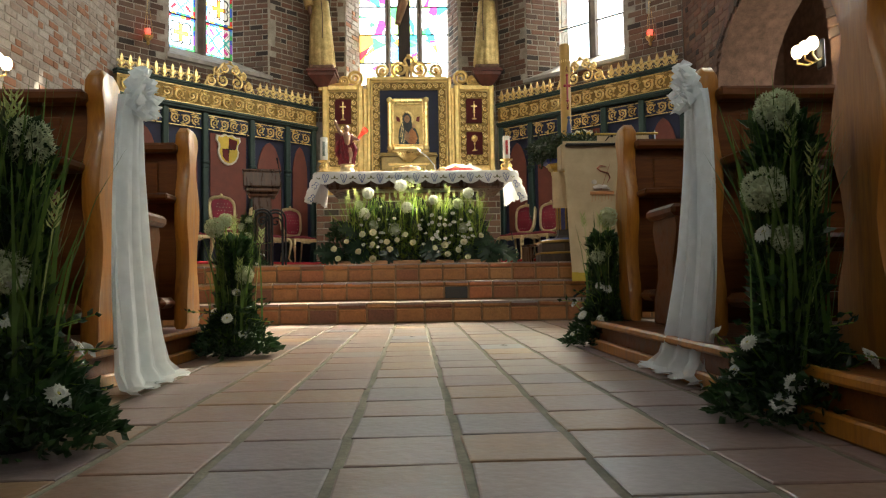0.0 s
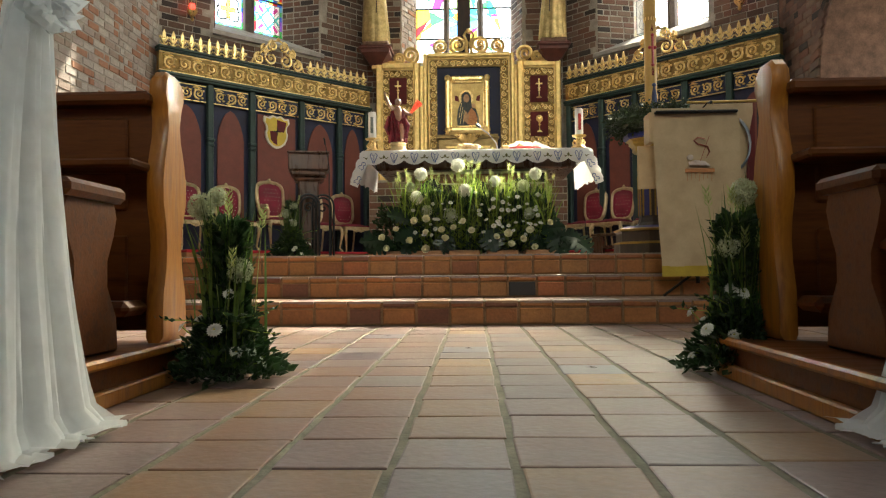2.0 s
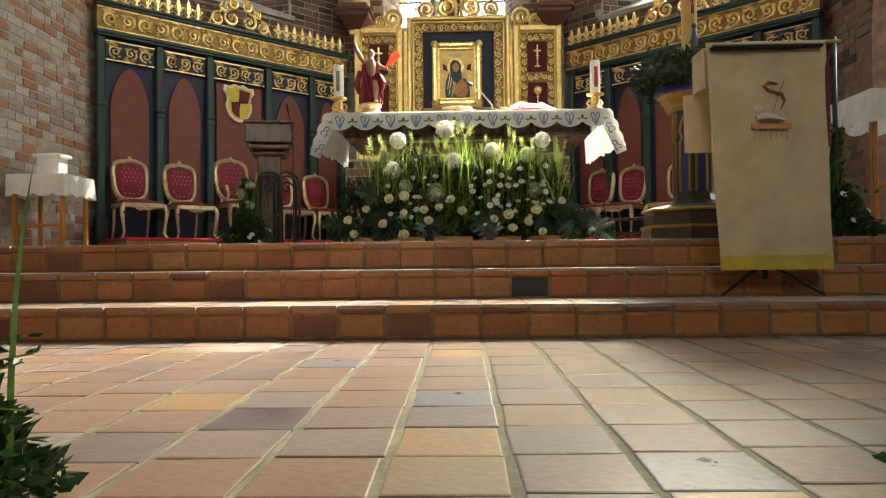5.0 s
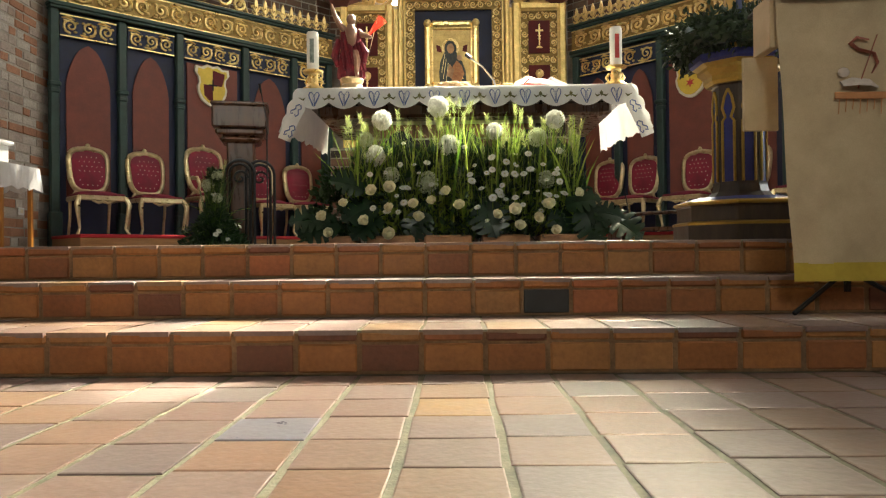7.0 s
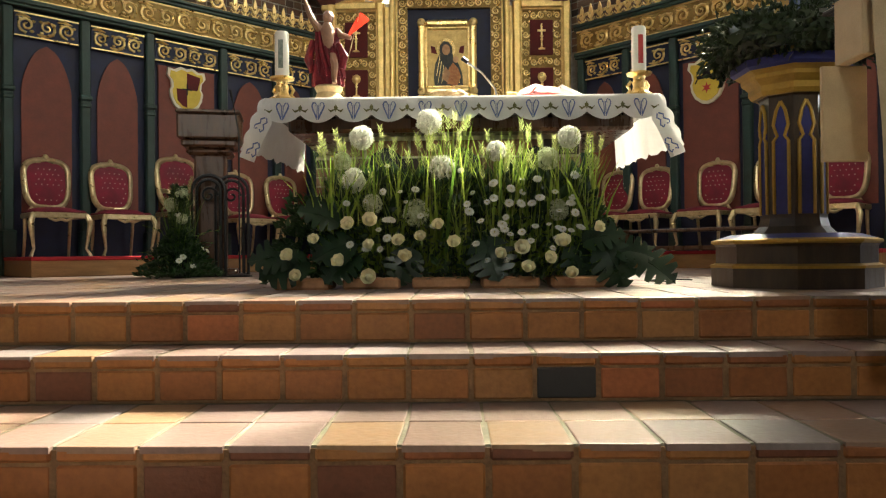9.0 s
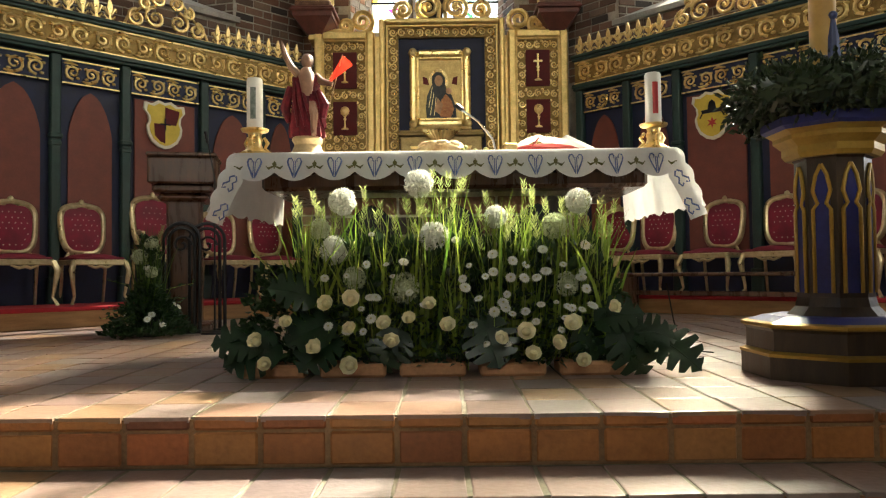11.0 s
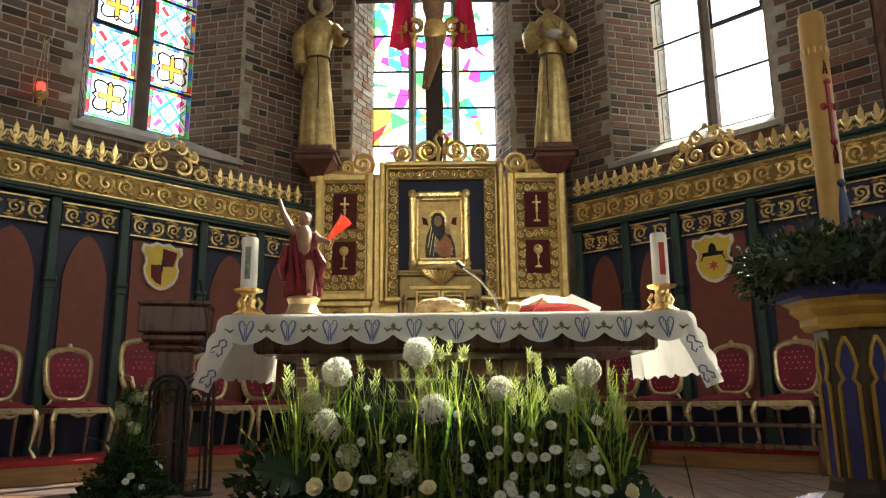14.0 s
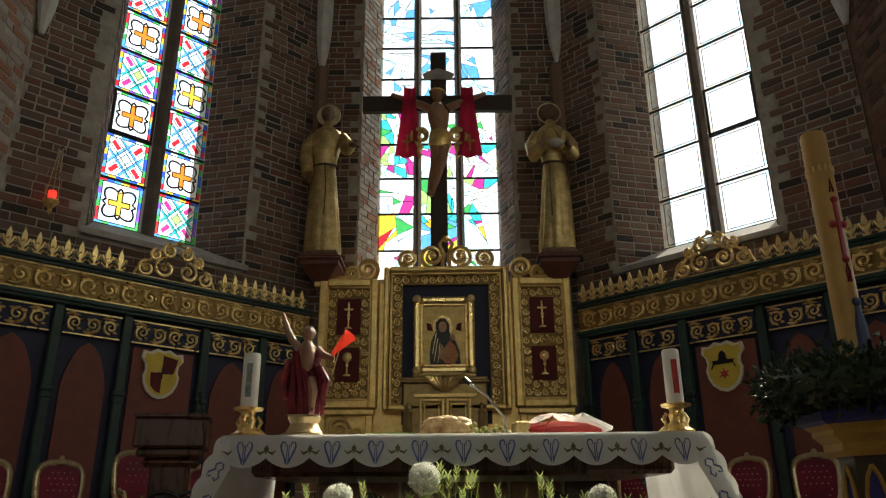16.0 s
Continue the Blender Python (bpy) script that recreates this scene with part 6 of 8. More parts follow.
M_CARVED = mat("dark_carved_wood", [(0.06, 0.032, 0.018), (0.11, 0.06, 0.035)], 0.5, var=0.3, bump=0.2)
M_CLOAK = mat("red_cloak_paint", [(0.10, 0.006, 0.014), (0.19, 0.014, 0.024)], 0.6, scale=18, var=0.4, bump=0.3, spec=0.3)
M_FLESH = mat("pale_painted_wood", [(0.24, 0.125, 0.08), (0.32, 0.18, 0.115)], 0.5, scale=12, var=0.2, bump=0.1)
sb = MB()
sb.box(-0.105, -0.085, 0, 0.105, 0.085, 0.025, 0.01, mi=2)
sb.lathe([(0.10, 0.025), (0.085, 0.045), (0.072, 0.075), (0.088, 0.105), (0.08, 0.118), (0.03, 0.12)], 18, mi=2)
fig = robed(0.44, 0.085, 0.14, 3, 0.75, 0.012)
sb.add([(x * (1.12 - 0.3 * z) - 0.02 * math.sin(z * 9), y, z + 0.115) for x, y, z in fig.v[:28 * 11]], [f for f in fig.f if max(f) < 28 * 11])
for k in range(6):
    a = -1.1 + 0.42 * k
    sb.tube([(0.075 * math.sin(a), -0.055 * math.cos(a), 0.45 - 0.02 * k), (0.09 * math.sin(a + 0.4), -0.075 * math.cos(a + 0.4), 0.33 - 0.02 * k), (0.10 * math.sin(a + 0.7), -0.075 * math.cos(a + 0.7), 0.17)], [0.012, 0.017, 0.008], 6)
sb.tube([(-0.10, -0.03, 0.20), (-0.12, -0.02, 0.28), (-0.09, -0.02, 0.40)], [0.012, 0.03, 0.02], 8)
sb.tube([(0.09, -0.04, 0.22), (0.105, -0.05, 0.29), (0.07, -0.06, 0.37)], [0.022, 0.03, 0.015], 8)
sb.ball((0.0, -0.015, 0.545), 0.037, 14, 10, mi=1, s=(0.8, 0.9, 1.12))
sb.ball((0.0, 0.0, 0.552), 0.04, 12, 8, mi=4, s=(0.9, 0.9, 1.05))
sb.tube([(0.0, -0.012, 0.525), (0.0, -0.01, 0.485)], [0.02, 0.026], 8, mi=1)
sb.tube([(0.008, -0.05, 0.34), (0.008, -0.055, 0.40), (0.004, -0.048, 0.455), (0.0, -0.03, 0.49)], [0.028, 0.036, 0.044, 0.03], 10, mi=1)
sb.tube([(-0.045, 0, 0.47), (-0.085, -0.01, 0.515), (-0.115, -0.02, 0.575), (-0.135, -0.02, 0.635), (-0.14, -0.02, 0.66)], [0.024, 0.022, 0.018, 0.013, 0.008], 8, mi=1)
sb.tube([(0.05, 0, 0.465), (0.085, -0.02, 0.43), (0.135, -0.05, 0.41), (0.15, -0.05, 0.405)], [0.024, 0.021, 0.015, 0.014], 8, mi=1)
sb.tube([(0.03, -0.055, 0.30), (0.05, -0.075, 0.235), (0.045, -0.06, 0.15), (0.05, -0.08, 0.12)], [0.028, 0.025, 0.016, 0.014], 8, mi=1)
sb.tube([(0.12, -0.05, 0.24), (0.205, -0.05, 0.57)], 0.003, 5, mi=2)
v, f = [], []
for i in range(6):
    k = i / 5
    e = Vector((0.205, -0.05, 0.565)).lerp(Vector((0.135, -0.05, 0.44)), k)
    o = Vector((0.265, -0.07, 0.505)).lerp(Vector((0.10, -0.06, 0.385)), k ** 1.3)
    v += [e, (e + o) / 2 + Vector((0.01, 0.018 * math.sin(k * 7), 0)), o]
for i in range(5):
    for j in range(2):
        f.append((i * 3 + j, i * 3 + j + 1, i * 3 + j + 4, i * 3 + j + 3))
sb.add(v, f, None, 3)
single("altar_statuette", sb, [M_CLOAK, M_FLESH, mat("stand_gilding", [(0.45, 0.32, 0.16), (0.6, 0.45, 0.25)], 0.5, metal=0.4, var=0.3), mat("red_pennant", [(0.62, 0.03, 0.015), (0.72, 0.06, 0.03)], 0.6, var=0.1, bump=0, thin=0.4), M_CARVED], "painted wooden statuette in a red cloak with a banner", "statuette", M=pose(-0.70, -0.10, AT + 0.006), smooth=True)

tr = thing("bread_tray", pose(0.10, 0.12, AT + 0.006), "silver tray with a round loaf and grapes", "tray")
part("tray", MB().lathe([(0.20, 0), (0.30, 0.012), (0.31, 0.018), (0.29, 0.016), (0.19, 0.006)], 28, squash=0.7), mat("silver", [(0.6, 0.6, 0.58), (0.7, 0.7, 0.68)], 0.25, metal=1.0, var=0.1, bump=0.05), tr, "shallow oval silver tray", True)
LOAF = MB().ball((0, 0, 0.04), 0.15, 28, 14, s=(1, 0.8, 0.42), rough=0.035)
for i in range(9):
    a = i * 0.698
    LOAF.ball((0.085 * math.cos(a), 0.065 * math.sin(a), 0.075), 0.045, 10, 7, s=(1.2, 1.0, 0.6), rough=0.08)
LOAF.ball((0, 0, 0.085), 0.06, 12, 8, s=(1.2, 1, 0.5), rough=0.06)
single("bread_loaf", LOAF, mat("bread_crust", [(0.40, 0.19, 0.06), (0.68, 0.44, 0.20), (0.74, 0.56, 0.32)], 0.6, scale=16, var=0.35, bump=0.5, bscale=40), "round golden loaf of bread on the tray", "bread", M=pose(0.04, 0.12, AT + 0.03), smooth=True)
gr = MB()
for i in range(34):
    gr.ball((rng.gauss(0, 0.055), rng.gauss(0, 0.03), 0.015 + abs(rng.gauss(0, 0.018))), 0.014, 8, 6)
single("grape_bunch", gr, mat("pale_grapes", [(0.45, 0.45, 0.12), (0.60, 0.58, 0.22)], 0.3, var=0.15, bump=0), "bunch of pale green grapes on the tray", "grapes", M=pose(0.25, 0.08, AT + 0.025), smooth=True)
M_WHEAT = mat("green_wheat", [(0.20, 0.26, 0.06), (0.34, 0.40, 0.12)], 0.7, var=0.25, bump=0)
wh = MB()
for i in range(26):
    y = rng.uniform(-0.05, 0.05)
    x1 = -0.22 - rng.uniform(0, 0.16)
    wh.tube([(0.0, y * 0.4, 0.012), (x1 * 0.5, y, 0.02 + rng.uniform(0, 0.012)), (x1, y * 1.8, 0.012 + rng.uniform(0, 0.015))], [0.002, 0.002, 0.002], 4)
    wh.ball((x1, y * 1.8, 0.018), 0.028, 6, 4, s=(1, 0.25, 0.25))
single("wheat_sheaf", wh, M_WHEAT, "small sheaf of green wheat ears on the cloth", "wheat sheaf", M=pose(-0.02, -0.02, AT + 0.008))
mi = thing("altar_microphone", pose(0.36, 0.0, AT + 0.006), "gooseneck microphone standing on the altar", "microphone")
part("foot", MB().lathe([(0.05, 0), (0.05, 0.02), (0.01, 0.03)], 16), M_IRON, mi)
part("gooseneck", MB().tube([(0, 0, 0.02), (-0.02, 0.02, 0.12), (-0.10, 0.05, 0.23), (-0.20, 0.08, 0.31)], 0.007, 8), mat("brushed_steel", [(0.5, 0.5, 0.55), (0.62, 0.62, 0.68)], 0.3, metal=1.0, var=0.1, bump=0), mi, "shiny steel neck", True)
part("capsule", MB().tube([(-0.19, 0.078, 0.305), (-0.225, 0.09, 0.335)], [0.013, 0.015], 8), M_IRON, mi)
bk = thing("missal", pose(0.63, 0.05, AT + 0.006, 0, 0, 8), "red covered altar book with white linen and pages", "book")
part("cover", MB().ball((0.02, 0.0, 0.04), 0.22, 22, 12, s=(1.0, 0.62, 0.24), rough=0.03).box(-0.10, -0.12, 0.0, 0.25, 0.13, 0.03, 0.01), M_REDPAINT, bk, "soft red cover")
pg, v, f = MB(), [], []
for i in range(17):
    u = i / 16
    for j in range(7):
        k = j / 6
        v.append((-0.13 + 0.22 * u, -0.14 + 0.26 * k, 0.095 + 0.045 * math.sin(u * math.pi) * (1 - 0.4 * k) + 0.014 * math.sin(u * 8 + k * 3) - 0.05 * max(0, 0.4 - k)))
f = [(i * 7 + j, i * 7 + 7 + j, i * 7 + 8 + j, i * 7 + j + 1) for i in range(16) for j in range(6)]
pg.add(v, f)
part("folded_linen", pg, M_LINEN, bk, "crumpled white linen on top", True)
part("page_block", MB().box(-0.09, -0.10, -0.012, 0.09, 0.10, 0.012, 0.004, M=pose(0.19, 0.0, 0.085, 0, 24, 0)), M_LINEN, bk, "slanting white pages")
part("ribbon", MB().tube([(-0.05, -0.10, 0.11), (-0.10, -0.15, 0.06), (-0.14, -0.2, 0.003)], 0.006, 5, flat=0.3), M_REDPAINT, bk, "red ribbon")
part("rest", MB().box(-0.24, -0.06, 0.0, -0.16, 0.06, 0.09, 0.01), M_GOLD, bk, "small gilt book rest")

# ---- paschal candle on its pedestal ----
pd = thing("candle_pedestal", pose(1.79, -0.90, Z_FLOOR), "octagonal dark wooden pedestal with blue gothic panels and gilt edges", "pedestal")
M_DKWOOD = mat("dark_oak_paint", [(0.03, 0.019, 0.012), (0.055, 0.035, 0.021)], 0.4, var=0.25, bump=0.15, stretch=(4, 4, 0.7))
M_NAVY = mat("royal_blue_paint", [(0.012, 0.018, 0.14), (0.022, 0.03, 0.20)], 0.45, var=0.2, bump=0.1)
M_GILTP = mat("gilt_paint", [(0.34, 0.21, 0.03), (0.44, 0.28, 0.05)], 0.45, metal=0.3, var=0.2, bump=0.1)
O8 = math.pi / 8
part("lower_step", MB().lathe([(0.395, 0), (0.395, 0.10), (0.372, 0.115), (0.372, 0.20), (0.382, 0.215)], 8, ang=O8), M_DKWOOD, pd)
part("gilt_edge", MB().lathe([(0.399, 0.095), (0.402, 0.108), (0.375, 0.118)], 8, ang=O8), M_GILTP, pd, "gilt edge")
part("gilt_edge", MB().lathe([(0.379, 0.212), (0.395, 0.22), (0.395, 0.232), (0.369, 0.24)], 8, ang=O8), M_GILTP, pd, "gilt edge")
part("blue_band", MB().lathe([(0.369, 0.24), (0.30, 0.262), (0.26, 0.262)], 8, ang=O8), M_NAVY, pd, "blue painted band")
part("shaft", MB().lathe([(0.20, 0.262), (0.165, 0.30), (0.155, 0.34), (0.155, 0.94), (0.18, 0.97)], 8, ang=O8), M_DKWOOD, pd, "octagonal shaft")
for i in range(8):
    a = i * math.pi / 4
    R = 0.155 * math.cos(O8)
    M = Matrix.Rotation(a - math.pi / 2, 4, "Z") @ Matrix.Translation((0, R, 0)) @ Matrix.Rotation(math.pi, 4, "Z")
    wg = part("blue_panel", MB().slab(arch_outline(-0.032, 0.032, 0.36, 0.90, 0.76), -0.004, 0.004), M_NAVY, pd, "blue gothic panel", M=M)
    g = MB()
    for s in (-1, 1):
        g.tube([(s * 0.036, -0.004, 0.36), (s * 0.036, -0.006, 0.72), (s * 0.018, -0.006, 0.745), (s * 0.036, -0.006, 0.80), (s * 0.022, -0.006, 0.87), (0, -0.006, 0.915)], 0.009, 6)
    part("gilt_tracery", g, M_GILTP, wg, "gilt tracery", True)
part("capital", MB().lathe([(0.19, 0.95), (0.205, 0.97), (0.205, 1.0), (0.24, 1.03), (0.24, 1.05), (0.27, 1.07)], 8, ang=O8), M_GILTP, pd, "flared gilt capital")
part("blue_rim", MB().lathe([(0.27, 1.07), (0.29, 1.085), (0.29, 1.12), (0.24, 1.13)], 8, ang=O8), M_NAVY, pd, "blue rim")
M_BOX = mat("boxwood_leaf", [(0.008, 0.022, 0.008), (0.034, 0.060, 0.018), (0.016, 0.036, 0.014)], 0.36, rand="island", var=0.2, bump=0)


def leaf_cloud(mb, n, place, size, r, lift=0.0):
    """Small folded leaves at random turns."""
    for _ in range(n):
        p, out = place(r)
        d = (Vector(out) + Vector((r.uniform(-1, 1), r.uniform(-1, 1), r.uniform(-1, 1) + lift)) * 0.8).normalized()
        s = d.orthogonal().normalized()
        s = (Matrix.Rotation(r.uniform(0, 6.3), 3, d) @ s)
        up = d.cross(s)
        L = size * r.uniform(0.7, 1.3)
        w = L * 0.28
        p = Vector(p)
        mb.add([p, p + d * L * 0.45 + s * w, p + d * L, p + d * L * 0.45 - s * w, p + d * L * 0.45 + up * w * 0.5], [(0, 1, 4), (1, 2, 4), (2, 3, 4), (3, 0, 4)])


wr = MB()


def on_wreath(r):
    a, b = r.uniform(0, 2 * math.pi), r.uniform(0, 2 * math.pi)
    q = 0.118 * math.sqrt(r.random()) * (1.45 if r.random() < 0.2 else 1)
    c = Vector((math.cos(a), math.sin(a), 0))
    o = c * math.cos(b) + Vector((0, 0, math.sin(b) * 0.85))
    return c * 0.31 + o * q + Vector((0, 0, 1.235)), o


leaf_cloud(wr, 4600, on_wreath, 0.042, random.Random(5))
w_ob = thing("boxwood_wreath", pose(1.79, -0.90, Z_FLOOR), "thick dark green boxwood wreath round the foot of the candle", "wreath")
part("foliage", wr, M_BOX, w_ob, kind="stuff")
part("straw_ring", MB().tube([(0.31 * math.cos(i * math.pi / 12), 0.31 * math.sin(i * math.pi / 12), 1.225) for i in range(25)], 0.08, 8), M_BOX, w_ob, smooth=True)
pc = thing("paschal_candle", pose(1.765, -0.90, Z_FLOOR + 1.12), "tall thick yellow beeswax candle with red relief cross", "candle")
part("wax", MB().lathe([(0.056, 0), (0.056, 1.265), (0.051, 1.282), (0.02, 1.275)], 32), M_BEESWAX, pc, "yellow beeswax column", True)
part("collar", MB().lathe([(0.10, -0.005), (0.10, 0.02), (0.07, 0.03), (0.07, 0.06)], 24), M_GOLD, pc, "brass socket")
RC = 0.058
on = lambda a, z: (RC * math.sin(a), -RC * math.cos(a), z)
part("relief_cross", MB().tube([on(0.15, 0.66), on(0.15, 0.92)], 0.011, 6).tube([on(-0.25, 0.815), on(0.55, 0.815)], 0.011, 6).ball(on(0.15, 0.93), 0.017, 8, 6).ball(on(0.15, 0.65), 0.017, 8, 6).ball(on(0.6, 0.815), 0.017, 8, 6).ball(on(-0.3, 0.815), 0.017, 8, 6), mat("red_wax", [(0.34, 0.02, 0.03), (0.42, 0.03, 0.04)], 0.4, var=0.1, bump=0), pc, "red wax cross", True)
pins = MB()
for i in range(14):
    a = i * math.pi / 7
    pins.tube([on(a, 1.075), on(a, 1.105)], 0.004, 5)
part("gilt_band", pins, M_GOLD, pc, "ring of small gilt pins", kind="stuff")
# brighter amber rim paints the glow at the candle's top
part("melted_top", MB().lathe([(0.053, 1.262), (0.05, 1.283), (0.03, 1.279), (0.01, 1.276)], 24), mat("amber_wax", [(0.55, 0.27, 0.03), (0.62, 0.33, 0.05)], 0.35, var=0.1, bump=0.05), pc, "amber rim coloured as glowing wax", True)
part("alpha_sign", MB().tube([on(-0.05, 0.97), on(0.1, 1.03), on(0.25, 0.97)], 0.005, 5).tube([on(0.02, 0.99), on(0.18, 0.99)], 0.004, 5), M_CLOAK, pc, "red letter alpha")
part("omega_sign", MB().tube([on(0.0, 0.55), on(0.06, 0.56), on(0.02, 0.60), on(0.15, 0.63), on(0.28, 0.60), on(0.24, 0.56), on(0.3, 0.55)], 0.005, 5), M_CLOAK, pc, "red letter omega")
part("relief_figure", MB().tube([on(0.3, 0.24), on(0.3, 0.36), on(0.3, 0.44)], [0.03, 0.024, 0.01], 8).ball(on(0.3, 0.46), 0.02, 8, 6), mat("blue_wax", [(0.04, 0.06, 0.16), (0.08, 0.10, 0.22)], 0.5, var=0.2, bump=0), pc, "plain blue wax relief", True)

# ---- statues on consoles ----
M_GILTROBE = mat("gilt_robe", [(0.50, 0.36, 0.14), (0.68, 0.52, 0.24)], 0.42, metal=0.75, scale=7, var=0.35, bump=0.35, bscale=30)
M_CONS = mat("console_red", [(0.12, 0.035, 0.025), (0.17, 0.055, 0.04)], 0.55, var=0.25, bump=0.1)
M_SKIN = mat("dark_painted_skin", [(0.13, 0.065, 0.035), (0.20, 0.105, 0.06)], 0.5, scale=14, var=0.3, bump=0.1)
M_HALO = mat("pale_gilt_disc", [(0.72, 0.58, 0.34), (0.85, 0.72, 0.48)], 0.38, metal=0.5, scale=12, var=0.2, bump=0.1)


def draped(h, w, seed, sway):
    """A tall robed standing shape with hanging folds, belted at the waist."""
    r = random.Random(seed)
    prof = [(0.0, 0.92), (0.015, 1.0), (0.06, 1.0), (0.12, 0.97), (0.2, 0.92), (0.28, 0.87), (0.36, 0.82), (0.44, 0.76), (0.50, 0.70), (0.545, 0.66), (0.56, 0.62), (0.575, 0.68), (0.62, 0.76), (0.67, 0.83), (0.71, 0.88), (0.75, 0.90), (0.78, 0.82), (0.80, 0.66), (0.815, 0.46), (0.83, 0.30), (0.86, 0.23)]
    n, v, f = 60, [], []
    ph = [r.uniform(0, 6.3) for _ in range(4)]
    for z, k in prof:
        deep = 0.13 * max(0.0, 0.56 - z) / 0.56 + (0.045 if 0.57 < z < 0.8 else 0.0)
        for i in range(n):
            a = 2 * math.pi * i / n
            ridge = abs(math.sin(a * 5 + ph[0] + 1.1 * z)) ** 0.7 + 0.5 * abs(math.sin(a * 8.0 + ph[1] - 2.0 * z)) - 0.8
            if z > 0.57:
                ridge = math.sin(a * 4 + z * 26 + ph[2])
            q = w * k * (1 + deep * ridge)
            v.append((q * math.cos(a) + sway * math.sin(z * 3.4), q * math.sin(a) * (0.72 if z < 0.8 else 0.85), z * h))
    for j in range(len(prof) - 1):
        for i in range(n):
            f.append((j * n + i, j * n + (i + 1) % n, (j + 1) * n + (i + 1) % n, (j + 1) * n + i))
    f.append(tuple(range(n))[::-1])
    f.append(tuple(range((len(prof) - 1) * n, len(prof) * n)))
    return MB().add(v, f)


for x, s in ((-1.67, -1), (1.58, 1)):
    co = thing("statue_console", pose(x, 5.62, 4.13), "dark red stepped wall console under a statue", "console", "statue consoles")
    part("shelf", MB().box(-0.30, -0.30, 0.33, 0.30, 0.30, 0.365, 0.01).box(-0.28, -0.28, 0.365, 0.28, 0.30, 0.40, 0.012), M_CONS, co)
    part("bracket", MB().prism([(-0.26, -0.26), (0.26, -0.26), (0.26, 0.3), (-0.26, 0.3)], 0.27, 0.33).add([(-0.25, -0.25, 0.27), (0.25, -0.25, 0.27), (0.25, 0.3, 0.27), (-0.25, 0.3, 0.27), (-0.10, -0.08, 0.08), (0.10, -0.08, 0.08), (0.10, 0.3, 0.08), (-0.10, 0.3, 0.08)], [(4, 5, 1, 0), (5, 6, 2, 1), (6, 7, 3, 2), (7, 4, 0, 3), (7, 6, 5, 4)]), M_CONS, co)
    part("gilt_foot", MB().box(-0.09, -0.07, 0.0, 0.09, 0.3, 0.08, 0.015), M_GOLDFLAT, co, "small gilt foot")
    H, hx = 2.40, 0.02 * s
    fg = draped(H, 0.25, 9 + s, 0.03 * s)
    fg.box(-0.24, -0.19, -0.06, 0.24, 0.17, 0.02, 0.02, mi=1)
    # skull, hair, beard and a disc behind
    fg.ball((hx, -0.03, 0.915 * H), 0.105, 16, 12, s=(0.8, 0.92, 1.18), mi=1)
    fg.ball((hx, 0.01, 0.925 * H), 0.115, 14, 10, s=(0.86, 0.9, 1.1), mi=3)
    if s < 0:
        fg.ball((hx, -0.085, 0.885 * H), 0.055, 10, 8, s=(1.0, 0.7, 1.2), mi=3)
        fg.tube([(-0.20, 0.0, 0.765 * H), (-0.285, -0.02, 0.70 * H), (-0.29, -0.06, 0.60 * H), (-0.245, -0.13, 0.515 * H), (-0.225, -0.165, 0.48 * H)], [0.075, 0.095, 0.10, 0.095, 0.085], 12)
        fg.tube([(-0.225, -0.165, 0.485 * H), (-0.205, -0.20, 0.445 * H), (-0.20, -0.20, 0.42 * H)], [0.04, 0.042, 0.02], 8, mi=1)
        fg.tube([(0.20, 0.0, 0.765 * H), (0.285, -0.05, 0.70 * H), (0.30, -0.13, 0.655 * H), (0.37, -0.22, 0.665 * H)], [0.075, 0.095, 0.10, 0.09], 12)
        fg.tube([(0.36, -0.21, 0.665 * H), (0.43, -0.27, 0.655 * H), (0.50, -0.31, 0.625 * H)], [0.04, 0.034, 0.015], 8, mi=1)
        fg.tube([(0.0, -0.17, 0.56 * H), (0.035, -0.205, 0.40 * H), (0.03, -0.215, 0.22 * H)], 0.009, 6, mi=3)
    else:
        fg.tube([(-0.20, 0.0, 0.765 * H), (-0.29, -0.04, 0.68 * H), (-0.27, -0.14, 0.60 * H), (-0.17, -0.23, 0.64 * H)], [0.075, 0.095, 0.11, 0.085], 12)
        fg.tube([(-0.18, -0.22, 0.64 * H), (-0.13, -0.25, 0.69 * H), (-0.12, -0.25, 0.725 * H)], [0.04, 0.036, 0.014], 8, mi=1)
        fg.tube([(0.20, 0.0, 0.765 * H), (0.295, -0.04, 0.68 * H), (0.27, -0.15, 0.60 * H), (0.19, -0.24, 0.62 * H)], [0.075, 0.095, 0.11, 0.085], 12)
        fg.ball((0.20, -0.27, 0.645 * H), 0.05, 10, 8, mi=1)
        fg.ball((0.04, -0.25, 0.655 * H), 0.085, 12, 9, s=(1.3, 0.6, 0.9), mi=4)
        fg.tube([(0.06, -0.17, 0.76 * H), (0.12, -0.19, 0.70 * H), (0.16, -0.16, 0.76 * H)], [0.03, 0.04, 0.03], 8)
        fg.tube([(-0.06, -0.17, 0.56 * H), (-0.075, -0.205, 0.40 * H), (-0.07, -0.215, 0.2 * H)], 0.009, 6, mi=3)
    fg.tube([(0.165 * math.cos(k * math.pi / 14) + hx * 0.5, 0.005 - 0.125 * math.sin(k * math.pi / 14), 0.56 * H) for k in range(-28, 1)], 0.016, 6, mi=3)
    rim = [(0.17 * math.cos(k * math.pi / 14) + hx, 0.17 * math.sin(k * math.pi / 14) + 0.935 * H) for k in range(28)]
    fg.slab(rim, 0.10, 0.112, mi=2 if s < 0 else 1)
    fg.tube([(a, 0.10, b) for a, b in rim + rim[:1]], 0.013, 6, mi=2)
